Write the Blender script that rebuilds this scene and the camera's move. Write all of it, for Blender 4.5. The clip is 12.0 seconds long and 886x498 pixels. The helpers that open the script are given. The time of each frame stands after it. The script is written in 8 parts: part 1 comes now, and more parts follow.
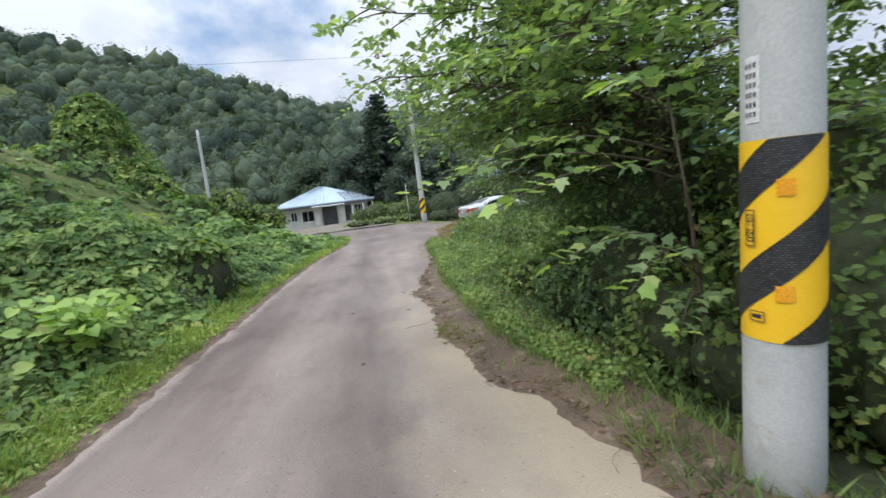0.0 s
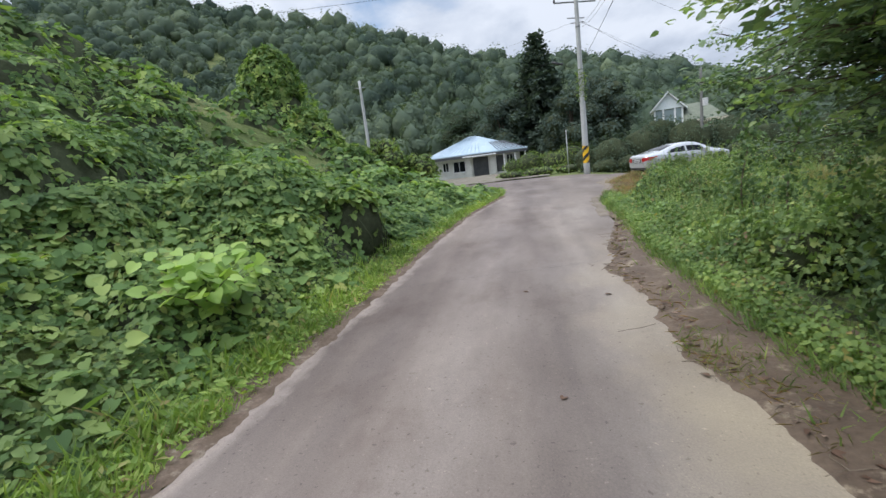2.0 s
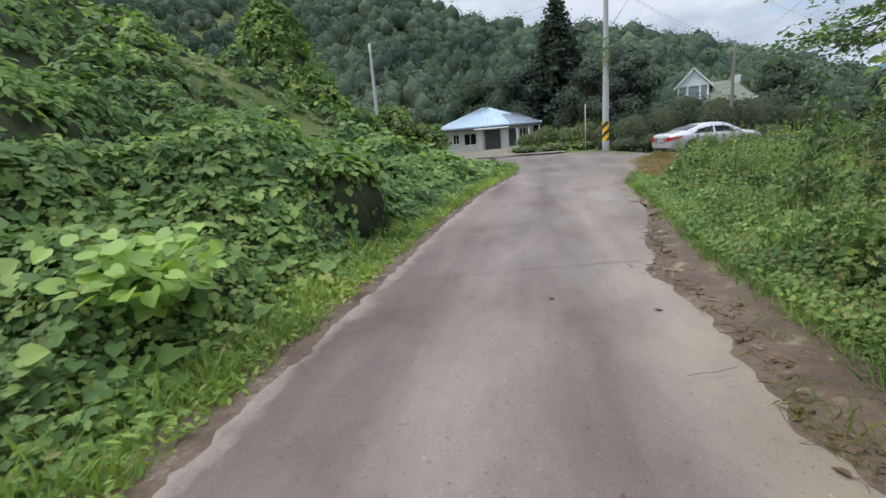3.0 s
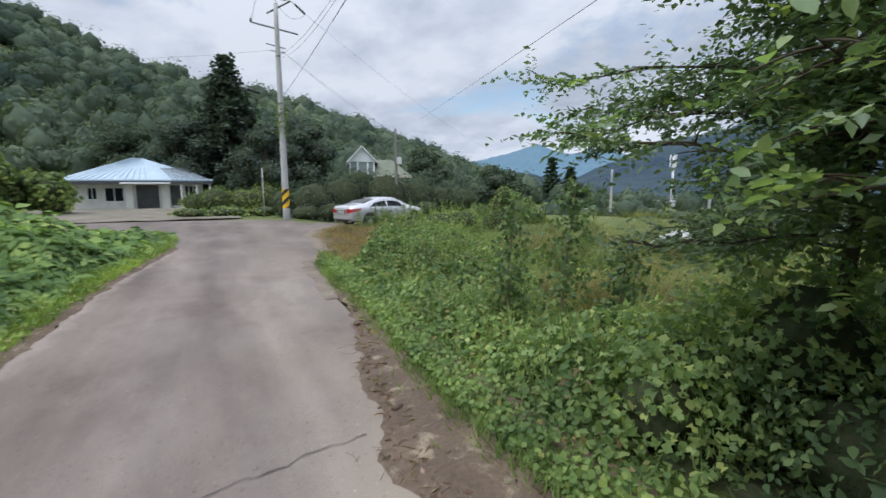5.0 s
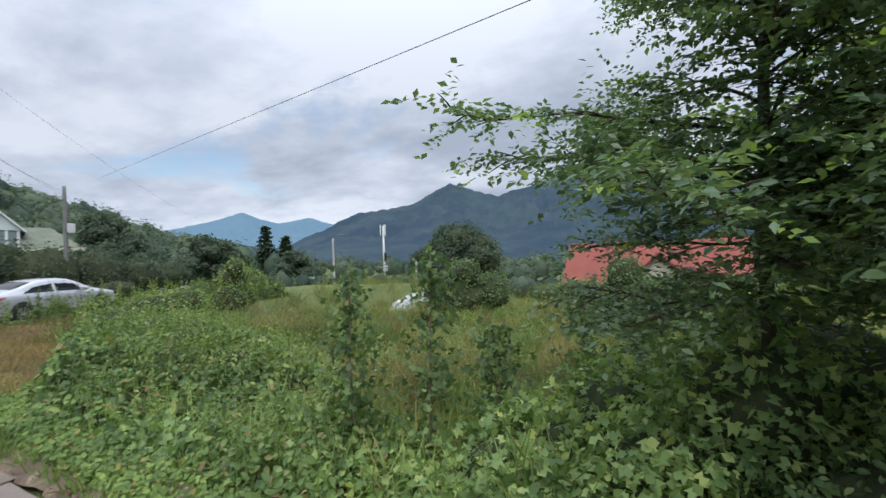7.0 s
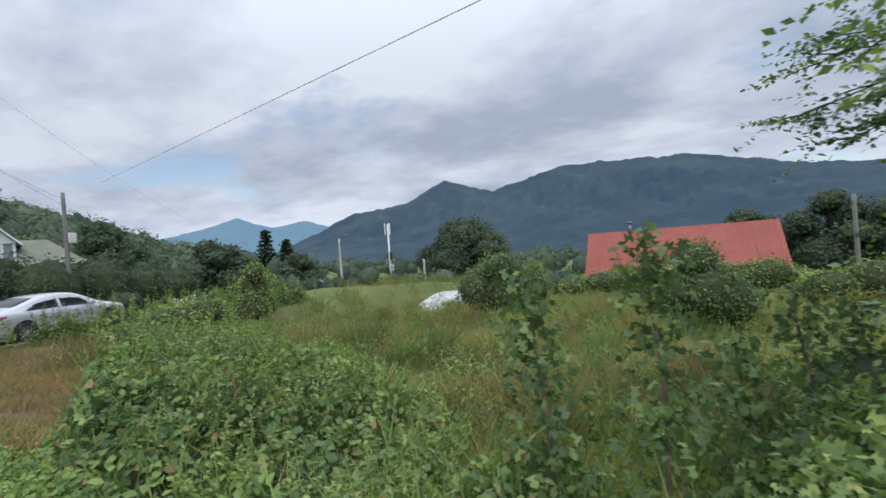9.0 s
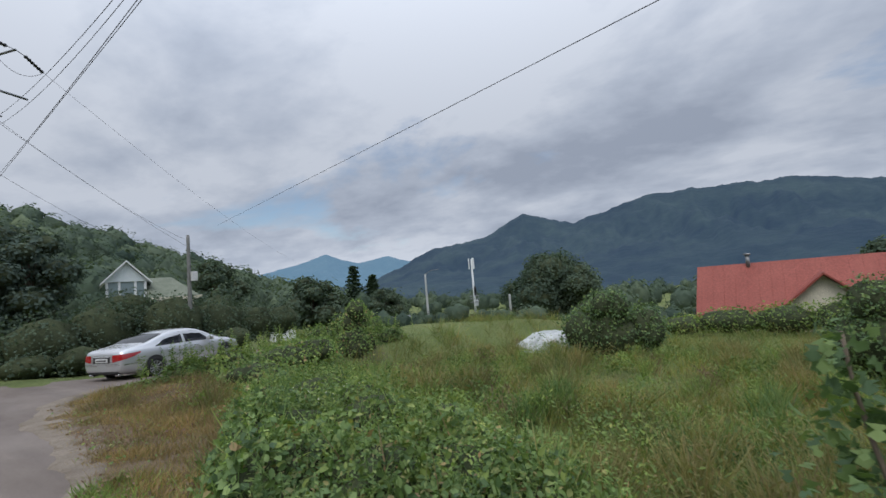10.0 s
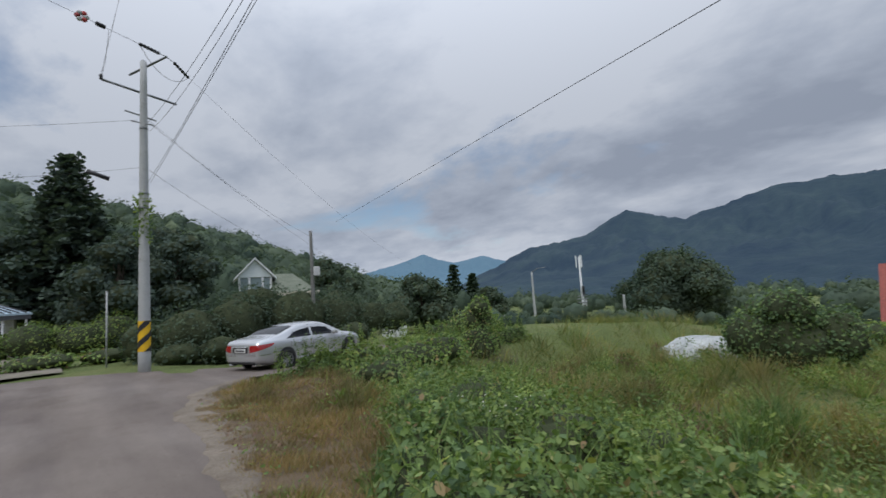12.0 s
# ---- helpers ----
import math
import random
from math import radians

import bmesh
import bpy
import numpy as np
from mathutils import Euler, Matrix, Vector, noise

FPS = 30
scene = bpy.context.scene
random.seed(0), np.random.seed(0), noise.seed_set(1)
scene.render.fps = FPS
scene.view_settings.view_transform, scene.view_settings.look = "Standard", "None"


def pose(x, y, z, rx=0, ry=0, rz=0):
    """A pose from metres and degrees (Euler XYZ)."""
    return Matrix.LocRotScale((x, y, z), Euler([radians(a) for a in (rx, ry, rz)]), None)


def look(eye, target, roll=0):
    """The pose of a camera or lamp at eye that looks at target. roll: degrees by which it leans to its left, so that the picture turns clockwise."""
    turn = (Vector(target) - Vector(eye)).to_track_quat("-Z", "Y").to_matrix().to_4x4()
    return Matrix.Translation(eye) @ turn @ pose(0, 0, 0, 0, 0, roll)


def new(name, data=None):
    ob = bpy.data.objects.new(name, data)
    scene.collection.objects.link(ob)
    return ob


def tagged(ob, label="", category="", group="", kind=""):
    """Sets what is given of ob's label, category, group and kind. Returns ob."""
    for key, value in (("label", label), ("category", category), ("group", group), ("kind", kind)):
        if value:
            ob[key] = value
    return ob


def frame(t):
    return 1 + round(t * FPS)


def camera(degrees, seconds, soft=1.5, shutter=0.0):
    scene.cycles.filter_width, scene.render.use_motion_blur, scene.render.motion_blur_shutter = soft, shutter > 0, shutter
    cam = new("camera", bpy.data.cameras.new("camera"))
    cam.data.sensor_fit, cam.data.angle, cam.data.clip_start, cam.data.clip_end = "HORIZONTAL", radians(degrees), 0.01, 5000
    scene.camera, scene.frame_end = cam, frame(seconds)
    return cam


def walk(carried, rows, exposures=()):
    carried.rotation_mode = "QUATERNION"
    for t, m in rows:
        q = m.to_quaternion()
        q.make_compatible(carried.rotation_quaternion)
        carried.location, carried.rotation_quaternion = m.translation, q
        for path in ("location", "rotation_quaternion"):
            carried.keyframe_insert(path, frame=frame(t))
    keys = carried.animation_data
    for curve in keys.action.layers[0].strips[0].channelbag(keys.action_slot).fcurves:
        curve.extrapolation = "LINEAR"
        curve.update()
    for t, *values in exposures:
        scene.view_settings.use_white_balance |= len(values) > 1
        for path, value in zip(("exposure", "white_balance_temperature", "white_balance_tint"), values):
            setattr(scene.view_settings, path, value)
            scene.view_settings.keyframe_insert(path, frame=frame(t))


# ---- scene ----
cam = camera(88.8, 12.0, shutter=0.2)
PATH = [
    (0, (0.023, 0.089, 1.591), (0.293, 2.058, 1.366), -7.1),
    (0.3, (0.006, 0.384, 1.554), (0.1, 2.367, 1.305), -6.9),
    (0.5, (-0.017, 0.587, 1.537), (-0.006, 2.571, 1.285), -8.1),
    (1, (-0.17, 1.074, 1.509), (-0.326, 3.051, 1.246), -8.0),
    (1.5, (-0.269, 1.618, 1.512), (-0.541, 3.577, 1.21), -7.9),
    (2, (-0.458, 2.137, 1.476), (-0.84, 4.069, 1.125), -7.1),
    (2.5, (-0.592, 2.639, 1.447), (-1.045, 4.538, 1.012), -6.1),
    (2.7, (-0.668, 2.865, 1.45), (-1.128, 4.756, 0.989), -5.6),
    (4.3, (-0.579, 4.656, 1.672), (-0.257, 6.583, 1.244), -1.0),
    (4.5, (-0.524, 4.91, 1.696), (-0.026, 6.81, 1.316), -0.9),
    (5, (-0.423, 5.599, 1.717), (0.485, 7.361, 1.449), -0.4),
    (5.5, (-0.42, 6.132, 1.753), (0.78, 7.724, 1.601), -0.4),
    (6, (-0.48, 6.717, 1.772), (0.877, 8.183, 1.678), -1.3),
    (6.5, (-0.468, 7.194, 1.772), (1.118, 8.411, 1.723), -1.7),
    (6.7, (-0.437, 7.371, 1.76), (1.241, 8.459, 1.738), -1.7),
    (8.3, (0.014, 8.896, 1.826), (1.919, 9.505, 1.824), -4.7),
    (8.5, (0.065, 9.118, 1.81), (1.944, 9.802, 1.788), -4.7),
    (9, (0.222, 9.649, 1.764), (2.005, 10.554, 1.757), -4.5),
    (9.5, (0.313, 10.241, 1.853), (2.0, 11.312, 1.935), -4.6),
    (10, (0.412, 10.746, 1.953), (2.015, 11.93, 2.123), -4.7),
    (10.5, (0.497, 11.208, 1.957), (2.071, 12.424, 2.167), -5.0),
    (11, (0.58, 11.626, 1.933), (2.129, 12.866, 2.183), -5.2),
    (11.5, (0.657, 12.083, 1.937), (2.157, 13.38, 2.197), -5.2),
    (12, (0.696, 12.54, 1.898), (2.016, 14.03, 2.098), -4.0),
]
walk(cam, [(t, look(eye, target, roll)) for t, eye, target, roll in PATH], [(0, 0.55), (1.0, 0.48), (2.7, 0.38), (4.5, 0.25), (5.5, 0.28), (8.3, 0.3), (9.0, 0.2), (9.5, 0.0), (10.5, -0.23), (12, -0.3)])

# ---- world and light ----
SUN_ELEV, SUN_AZ = 54.0, -110.0
world = bpy.data.worlds.new("sky")
scene.world = world
world.use_nodes = True
wt = world.node_tree
for n in list(wt.nodes):
    wt.nodes.remove(n)


def wn(kind, **kw):
    n = wt.nodes.new(kind)
    for k, v in kw.items():
        setattr(n, k, v)
    return n


def wmath(op, a, b=None):
    n = wn("ShaderNodeMath", operation=op)
    for i, v in enumerate((a, b)):
        if v is None:
            continue
        if hasattr(v, "is_linked"):
            wt.links.new(v, n.inputs[i])
        else:
            n.inputs[i].default_value = v
    return n.outputs[0]


def wramp(fac, stops):
    n = wn("ShaderNodeValToRGB")
    wt.links.new(fac, n.inputs[0])
    el = n.color_ramp.elements
    while len(el) < len(stops):
        el.new(0.5)
    for e, (p, c) in zip(el, stops):
        e.position, e.color = p, (*c, 1)
    return n.outputs[0]


def wmix(mode, fac, a, b):
    n = wn("ShaderNodeMix", data_type="RGBA", blend_type=mode)
    for i, v in ((0, fac), (6, a), (7, b)):
        if hasattr(v, "is_linked"):
            wt.links.new(v, n.inputs[i])
        else:
            n.inputs[i].default_value = v if i == 0 else (*v, 1)
    return n.outputs[2]


coord = wn("ShaderNodeTexCoord")
sep = wn("ShaderNodeSeparateXYZ")
wt.links.new(coord.outputs["Generated"], sep.inputs[0])
up = wmath("ADD", wmath("MAXIMUM", sep.outputs[2], 0.0), 0.22)
flat = wn("ShaderNodeCombineXYZ")
wt.links.new(wmath("DIVIDE", sep.outputs[0], up), flat.inputs[0])
wt.links.new(wmath("DIVIDE", sep.outputs[1], up), flat.inputs[1])
flat.inputs[2].default_value = 3.7


def wnoise(scale, detail, rough, turn):
    mp = wn("ShaderNodeMapping")
    mp.inputs["Rotation"].default_value = (0, 0, radians(turn))
    mp.inputs["Scale"].default_value = (1.0, 0.8, 1.0)
    wt.links.new(flat.outputs[0], mp.inputs[0])
    n = wn("ShaderNodeTexNoise")
    wt.links.new(mp.outputs[0], n.inputs["Vector"])
    n.inputs["Scale"].default_value, n.inputs["Detail"].default_value, n.inputs["Roughness"].default_value = scale, detail, rough
    n.inputs["Distortion"].default_value = 0.2
    return n.outputs[0]


sky = wn("ShaderNodeTexSky", sky_type="NISHITA", sun_disc=False, sun_elevation=radians(SUN_ELEV), sun_rotation=radians(SUN_AZ))
sky_dim = wmix("MULTIPLY", 1.0, sky.outputs[0], (0.15, 0.15, 0.15))
billow = wmath("ADD", wmath("MULTIPLY", wnoise(0.9, 6, 0.55, 25), 0.72), wmath("MULTIPLY", wnoise(2.3, 8, 0.6, 70), 0.28))
shade = wramp(billow, [(0.4, (0.4, 0.46, 0.58)), (0.48, (0.54, 0.607, 0.735)), (0.56, (0.715, 0.775, 0.89))])
cover = wramp(wnoise(1.3, 8, 0.57, 50), [(0.27, (0, 0, 0)), (0.41, (1, 1, 1))])
clouds = wmix("MIX", cover, sky_dim, shade)
rise = wmath("ADD", wmath("MULTIPLY", wmath("POWER", wmath("MAXIMUM", sep.outputs[2], 0.0), 2.6), 2.3), 0.88)
low_sky = wmath("MULTIPLY", wmath("POWER", wmath("SUBTRACT", 1.0, wmath("MAXIMUM", sep.outputs[2], 0.0)), 7.0), 0.33)
rise = wmath("ADD", rise, low_sky)
grad = wn("ShaderNodeCombineXYZ")
for i in range(3):
    wt.links.new(rise, grad.inputs[i])
clouds = wmix("MULTIPLY", 1.0, clouds, grad.outputs[0])
bg = wn("ShaderNodeBackground")
wt.links.new(clouds, bg.inputs[0])
bg.inputs[1].default_value = 0.84
wout = wn("ShaderNodeOutputWorld")
wt.links.new(bg.outputs[0], wout.inputs[0])

sun = new("sun", bpy.data.lights.new("sun", "SUN"))
sun.data.energy, sun.data.angle, sun.data.color = 1.5, radians(30), (1.0, 0.97, 0.92)
sun.rotation_euler = Euler((radians(90 - SUN_ELEV), 0, radians(180 - SUN_AZ)))
scene.view_settings.exposure = 0.0

# ---- materials ----


def material(name, base, rough=0.7, spec=0.3, metal=0.0):
    m = bpy.data.materials.new(name)
    m.use_nodes = True
    b = m.node_tree.nodes["Principled BSDF"]
    b.inputs["Base Color"].default_value = (*base, 1)
    b.inputs["Roughness"].default_value = rough
    b.inputs["Specular IOR Level"].default_value = spec
    b.inputs["Metallic"].default_value = metal
    return m


def node(m, kind, **kw):
    n = m.node_tree.nodes.new(kind)
    for k, v in kw.items():
        setattr(n, k, v)
    return n


def link(m, a, b):
    m.node_tree.links.new(a, b)


def noise_tex(m, scale, detail=5, rough=0.6, stretch=(1, 1, 1), coords="Object"):
    tc = node(m, "ShaderNodeTexCoord")
    mp = node(m, "ShaderNodeMapping")
    mp.inputs["Scale"].default_value = stretch
    link(m, tc.outputs[coords], mp.inputs[0])
    n = node(m, "ShaderNodeTexNoise")
    link(m, mp.outputs[0], n.inputs["Vector"])
    n.inputs["Scale"].default_value, n.inputs["Detail"].default_value, n.inputs["Roughness"].default_value = scale, detail, rough
    return n.outputs[0]


def ramp(m, fac, stops):
    n = node(m, "ShaderNodeValToRGB")
    link(m, fac, n.inputs[0])
    el = n.color_ramp.elements
    while len(el) < len(stops):
        el.new(0.5)
    for e, (p, c) in zip(el, stops):
        e.position, e.color = p, (*c, 1)
    return n.outputs[0]


def mix(m, mode, fac, a, b):
    n = node(m, "ShaderNodeMix", data_type="RGBA", blend_type=mode)
    for i, v in ((0, fac), (6, a), (7, b)):
        if hasattr(v, "is_linked"):
            link(m, v, n.inputs[i])
        else:
            n.inputs[i].default_value = v if i == 0 else (*v, 1)
    return n.outputs[2]


def bump(m, height, strength=0.4, dist=0.02):
    n = node(m, "ShaderNodeBump")
    n.inputs["Strength"].default_value, n.inputs["Distance"].default_value = strength, dist
    link(m, height, n.inputs["Height"])
    link(m, n.outputs[0], m.node_tree.nodes["Principled BSDF"].inputs["Normal"])


def surface(name, c1, c2, scale=3.0, fine=40.0, rough=0.75, spec=0.3, depth=0.01, metal=0.0, stretch=(1, 1, 1), c3=None, grain=0.28):
    """A surface with stains at one scale and grain at another."""
    m = material(name, c1, rough, spec, metal)
    a = ramp(m, noise_tex(m, scale, 6, 0.65, stretch), [(0.35, c1), (0.65, c2)])
    g = noise_tex(m, fine, 4, 0.6, stretch)
    k = ramp(m, g, [(0.3, (1 - grain,) * 3), (0.7, (1 + grain * 0.36,) * 3)])
    col = mix(m, "MULTIPLY", 1.0, a, k)
    if c3:
        col = mix(m, "MIX", ramp(m, noise_tex(m, scale * 2.7, 8, 0.7, stretch), [(0.56, (0, 0, 0)), (0.66, (1, 1, 1))]), col, c3)
    link(m, col, m.node_tree.nodes["Principled BSDF"].inputs["Base Color"])
    bump(m, g, 0.5, depth)
    return m


LEAF_GAIN = (1.85, 1.5, 1.8)


def leaf_mat(name, stops, rough=0.48, spec=0.4, thin=0.28, patch=0.0, brown=0.0):
    """Foliage: one tone a leaf, light through the blade, and drifts of tone over the plant."""
    m = material(name, stops[0][1], rough, spec)
    geo = node(m, "ShaderNodeNewGeometry")
    col = ramp(m, geo.outputs["Random Per Island"], [(p, tuple(k * c for k, c in zip(LEAF_GAIN, rgb))) for p, rgb in stops])
    if patch:
        drift = ramp(m, noise_tex(m, patch, 3, 0.6), [(0.35, (0.55, 0.6, 0.58)), (0.65, (1.3, 1.22, 1.04))])
        col = mix(m, "MULTIPLY", 1.0, col, drift)
    if brown:
        where = ramp(m, noise_tex(m, brown, 5, 0.65), [(0.42, (0, 0, 0)), (0.62, (0.9, 0.9, 0.9))])
        col = mix(m, "MIX", where, col, mix(m, "MULTIPLY", 1.0, col, (1.12, 0.86, 0.74)))
    b = m.node_tree.nodes["Principled BSDF"]
    link(m, col, b.inputs["Base Color"])
    tr = node(m, "ShaderNodeBsdfTranslucent")
    link(m, mix(m, "MULTIPLY", 1.0, col, (1.3, 1.4, 0.65)), tr.inputs[0])
    ms = node(m, "ShaderNodeMixShader")
    ms.inputs[0].default_value = thin
    link(m, b.outputs[0], ms.inputs[1])
    link(m, tr.outputs[0], ms.inputs[2])
    link(m, ms.outputs[0], m.node_tree.nodes["Material Output"].inputs["Surface"])
    return m


KUDZU = leaf_mat("kudzu_leaf", [(0.0, (0.042, 0.1, 0.028)), (0.4, (0.077, 0.158, 0.043)), (0.75, (0.115, 0.205, 0.057)), (0.96, (0.168, 0.27, 0.075)), (1.0, (0.14, 0.17, 0.055))], 0.6, 0.2, 0.3, 0.5)
BANKLEAF = leaf_mat("bank_leaf", [(0.0, (0.04, 0.094, 0.03)), (0.5, (0.08, 0.164, 0.05)), (0.85, (0.125, 0.225, 0.066)), (1.0, (0.175, 0.28, 0.082))], 0.6, 0.2, 0.34, 0.35)
YOUNG = leaf_mat("young_leaf", [(0.0, (0.11, 0.215, 0.045)), (0.6, (0.165, 0.3, 0.06)), (1.0, (0.22, 0.35, 0.075))], 0.45, 0.35, 0.38)
TREELEAF = leaf_mat("tree_leaf", [(0.0, (0.0702, 0.139, 0.0605)), (0.6, (0.123, 0.215, 0.0858)), (0.94, (0.17, 0.266, 0.099)), (1.0, (0.211, 0.314, 0.099))], 0.42, 0.5, 0.46)
CROWNLEAF = leaf_mat("crown_leaf", [(0.0, (0.052, 0.108, 0.06)), (0.6, (0.083, 0.158, 0.082)), (0.94, (0.12, 0.205, 0.098)), (1.0, (0.17, 0.26, 0.1))], 0.42, 0.5, 0.34, 0.9)
SHRUB = leaf_mat("shrub_leaf", [(0.0, (0.056, 0.112, 0.036)), (0.6, (0.095, 0.172, 0.05)), (0.95, (0.14, 0.22, 0.06)), (1.0, (0.15, 0.17, 0.055))], 0.6, 0.22, 0.32, 0.6)
WEED = leaf_mat("weed_leaf", [(0.0, (0.0685, 0.139, 0.0484)), (0.6, (0.116, 0.211, 0.066)), (0.9, (0.181, 0.273, 0.0935)), (1.0, (0.201, 0.159, 0.088))], 0.6, 0.2, 0.34, 0.45)
GRASS = leaf_mat("grass_blade", [(0.0, (0.085, 0.17, 0.035)), (0.6, (0.13, 0.235, 0.05)), (0.9, (0.18, 0.28, 0.075)), (1.0, (0.2, 0.19, 0.09))], 0.6, 0.2, 0.35, 0.8)
HERB = leaf_mat("herb_leaf", [(0.0, (0.0695, 0.14, 0.0436)), (0.6, (0.105, 0.195, 0.0592)), (0.95, (0.148, 0.242, 0.0701)), (1.0, (0.19, 0.167, 0.0662))], 0.6, 0.2, 0.35, 0.8)
CLIMBER = leaf_mat("climber_leaf", [(0.0, (0.084, 0.166, 0.0633)), (0.6, (0.142, 0.25, 0.092)), (0.9, (0.21, 0.336, 0.121)), (1.0, (0.288, 0.396, 0.132))], 0.55, 0.25, 0.36, 0.6)
SEEDHEAD = leaf_mat("seed_head", [(0.0, (0.109, 0.136, 0.0585)), (0.6, (0.143, 0.167, 0.0774)), (1.0, (0.155, 0.145, 0.0817))], 0.8, 0.1, 0.4, 0.4)
RUSSET = leaf_mat("russet_leaf", [(0.0, (0.08, 0.062, 0.04)), (0.6, (0.125, 0.098, 0.062)), (1.0, (0.13, 0.125, 0.06))], 0.7, 0.15, 0.2)
MEADOW = leaf_mat("meadow_blade", [(0.0, (0.0636, 0.121, 0.0407)), (0.5, (0.106, 0.174, 0.0572)), (0.85, (0.146, 0.2, 0.077)), (1.0, (0.18, 0.182, 0.0935))], 0.6, 0.25, 0.38, 0.3, 0.33)
DRYGRASS = leaf_mat("dry_blade", [(0.0, (0.123, 0.125, 0.055)), (0.45, (0.162, 0.147, 0.0726)), (0.75, (0.19, 0.163, 0.0858)), (1.0, (0.118, 0.156, 0.055))], 0.8, 0.1, 0.25, 0.9)
WOODS = leaf_mat("woods_leaf", [(0.0, (0.0446, 0.0777, 0.0547)), (0.5, (0.052, 0.0892, 0.0613)), (0.85, (0.0607, 0.102, 0.0657)), (1.0, (0.0693, 0.113, 0.0668))], 0.9, 0.04, 0.22, 0.035)
PINE = leaf_mat("pine_needles", [(0.0, (0.03, 0.054, 0.039)), (0.6, (0.043, 0.072, 0.051)), (1.0, (0.056, 0.09, 0.058))], 0.9, 0.05, 0.18)
# dark bush leaves; under the roadside trees their colour carries painted shade
BUSHSHADELEAF = leaf_mat("bush_and_shade_leaf", [(0.0, (0.0375, 0.0775, 0.0325)), (0.6, (0.0625, 0.122, 0.045)), (0.95, (0.106, 0.181, 0.0562)), (1.0, (0.12, 0.18, 0.056))], 0.6, 0.22, 0.28)
DARKLEAF = leaf_mat("dark_leaf", [(0.0, (0.022, 0.043, 0.025)), (0.6, (0.034, 0.064, 0.033)), (1.0, (0.048, 0.083, 0.039))], 0.85, 0.08, 0.15)
FLOWER = leaf_mat("flower", [(0.0, (0.36, 0.42, 0.33)), (1.0, (0.42, 0.52, 0.42))], 0.6, 0.2, 0.3)
# inner twigs, with the shade between leaves put into their dark colour
UNDERSHADE = surface("shade_dark_twigs", (0.048, 0.058, 0.032), (0.075, 0.09, 0.048), 2.0, 14.0, 0.9, 0.1, 0.05)
BARK = surface("bark", (0.07, 0.055, 0.04), (0.13, 0.11, 0.085), 6.0, 50.0, 0.9, 0.15, 0.01, stretch=(1, 1, 0.25))
SOIL = surface("soil", (0.12, 0.088, 0.058), (0.18, 0.135, 0.09), 1.5, 30.0, 0.95, 0.15, 0.03)
CONCRETE = surface("pole_concrete", (0.4, 0.41, 0.415), (0.48, 0.49, 0.49), 1.6, 60.0, 0.8, 0.25, 0.001, c3=(0.35, 0.35, 0.34), grain=0.16)
YELLOW = surface("band_yellow", (0.76, 0.45, 0.015), (0.82, 0.5, 0.025), 3.0, 90.0, 0.4, 0.5, 0.0003, grain=0.05)
ORANGE = surface("band_orange", (0.78, 0.32, 0.012), (0.8, 0.38, 0.02), 9.0, 90.0, 0.4, 0.5, 0.0008)
BLACK = surface("band_black", (0.018, 0.018, 0.02), (0.03, 0.03, 0.032), 5.0, 150.0, 0.45, 0.5, 0.003)
def embossed_dashes(m):
    """Rows of short raised dashes, as pressed into reflective sheet."""
    tc, sp, xy = node(m, "ShaderNodeTexCoord"), node(m, "ShaderNodeSeparateXYZ"), node(m, "ShaderNodeCombineXYZ")
    link(m, tc.outputs["Object"], sp.inputs[0])
    turn, arc = node(m, "ShaderNodeMath", operation="ARCTAN2"), node(m, "ShaderNodeMath", operation="MULTIPLY")
    link(m, sp.outputs[1], turn.inputs[0])
    link(m, sp.outputs[0], turn.inputs[1])
    link(m, turn.outputs[0], arc.inputs[0])
    arc.inputs[1].default_value = 0.17
    link(m, arc.outputs[0], xy.inputs[0])
    link(m, sp.outputs[2], xy.inputs[1])
    br = node(m, "ShaderNodeTexBrick")
    link(m, xy.outputs[0], br.inputs["Vector"])
    for key, v in (("Scale", 1.0), ("Brick Width", 0.021), ("Row Height", 0.011), ("Mortar Size", 0.0034), ("Mortar Smooth", 0.3)):
        br.inputs[key].default_value = v
    br.inputs["Color1"].default_value, br.inputs["Color2"].default_value, br.inputs["Mortar"].default_value = (0.02, 0.02, 0.024, 1), (0.075, 0.078, 0.085, 1), (0.014, 0.014, 0.016, 1)
    link(m, br.outputs["Color"], m.node_tree.nodes["Principled BSDF"].inputs["Base Color"])
    bump(m, br.outputs["Color"], 0.6, 0.01)


embossed_dashes(BLACK)
INK = material("ink", (0.03, 0.03, 0.035), 0.6)
PAPER = surface("sticker", (0.62, 0.62, 0.63), (0.7, 0.7, 0.7), 8.0, 60.0, 0.5, 0.4, 0.0005)
STEEL = surface("galvanised", (0.2, 0.21, 0.22), (0.3, 0.31, 0.32), 5.0, 40.0, 0.5, 0.5, 0.002, metal=0.6)
CABLE = material("cable_black", (0.02, 0.02, 0.022), 0.6)
RUST = surface("tag_red", (0.4, 0.05, 0.05), (0.55, 0.1, 0.1), 9.0, 60.0, 0.6, 0.3, 0.001)
WHITEWALL = surface("white_render", (0.62, 0.62, 0.6), (0.72, 0.72, 0.7), 1.2, 20.0, 0.85, 0.2, 0.004, c3=(0.45, 0.44, 0.41))
BLUEROOF = surface("blue_metal_roof", (0.36, 0.48, 0.58), (0.45, 0.56, 0.65), 0.8, 12.0, 0.4, 0.5, 0.004, c3=(0.5, 0.58, 0.64))
OLIVEROOF = surface("olive_shingle", (0.13, 0.15, 0.11), (0.18, 0.2, 0.15), 1.0, 9.0, 0.8, 0.3, 0.01)
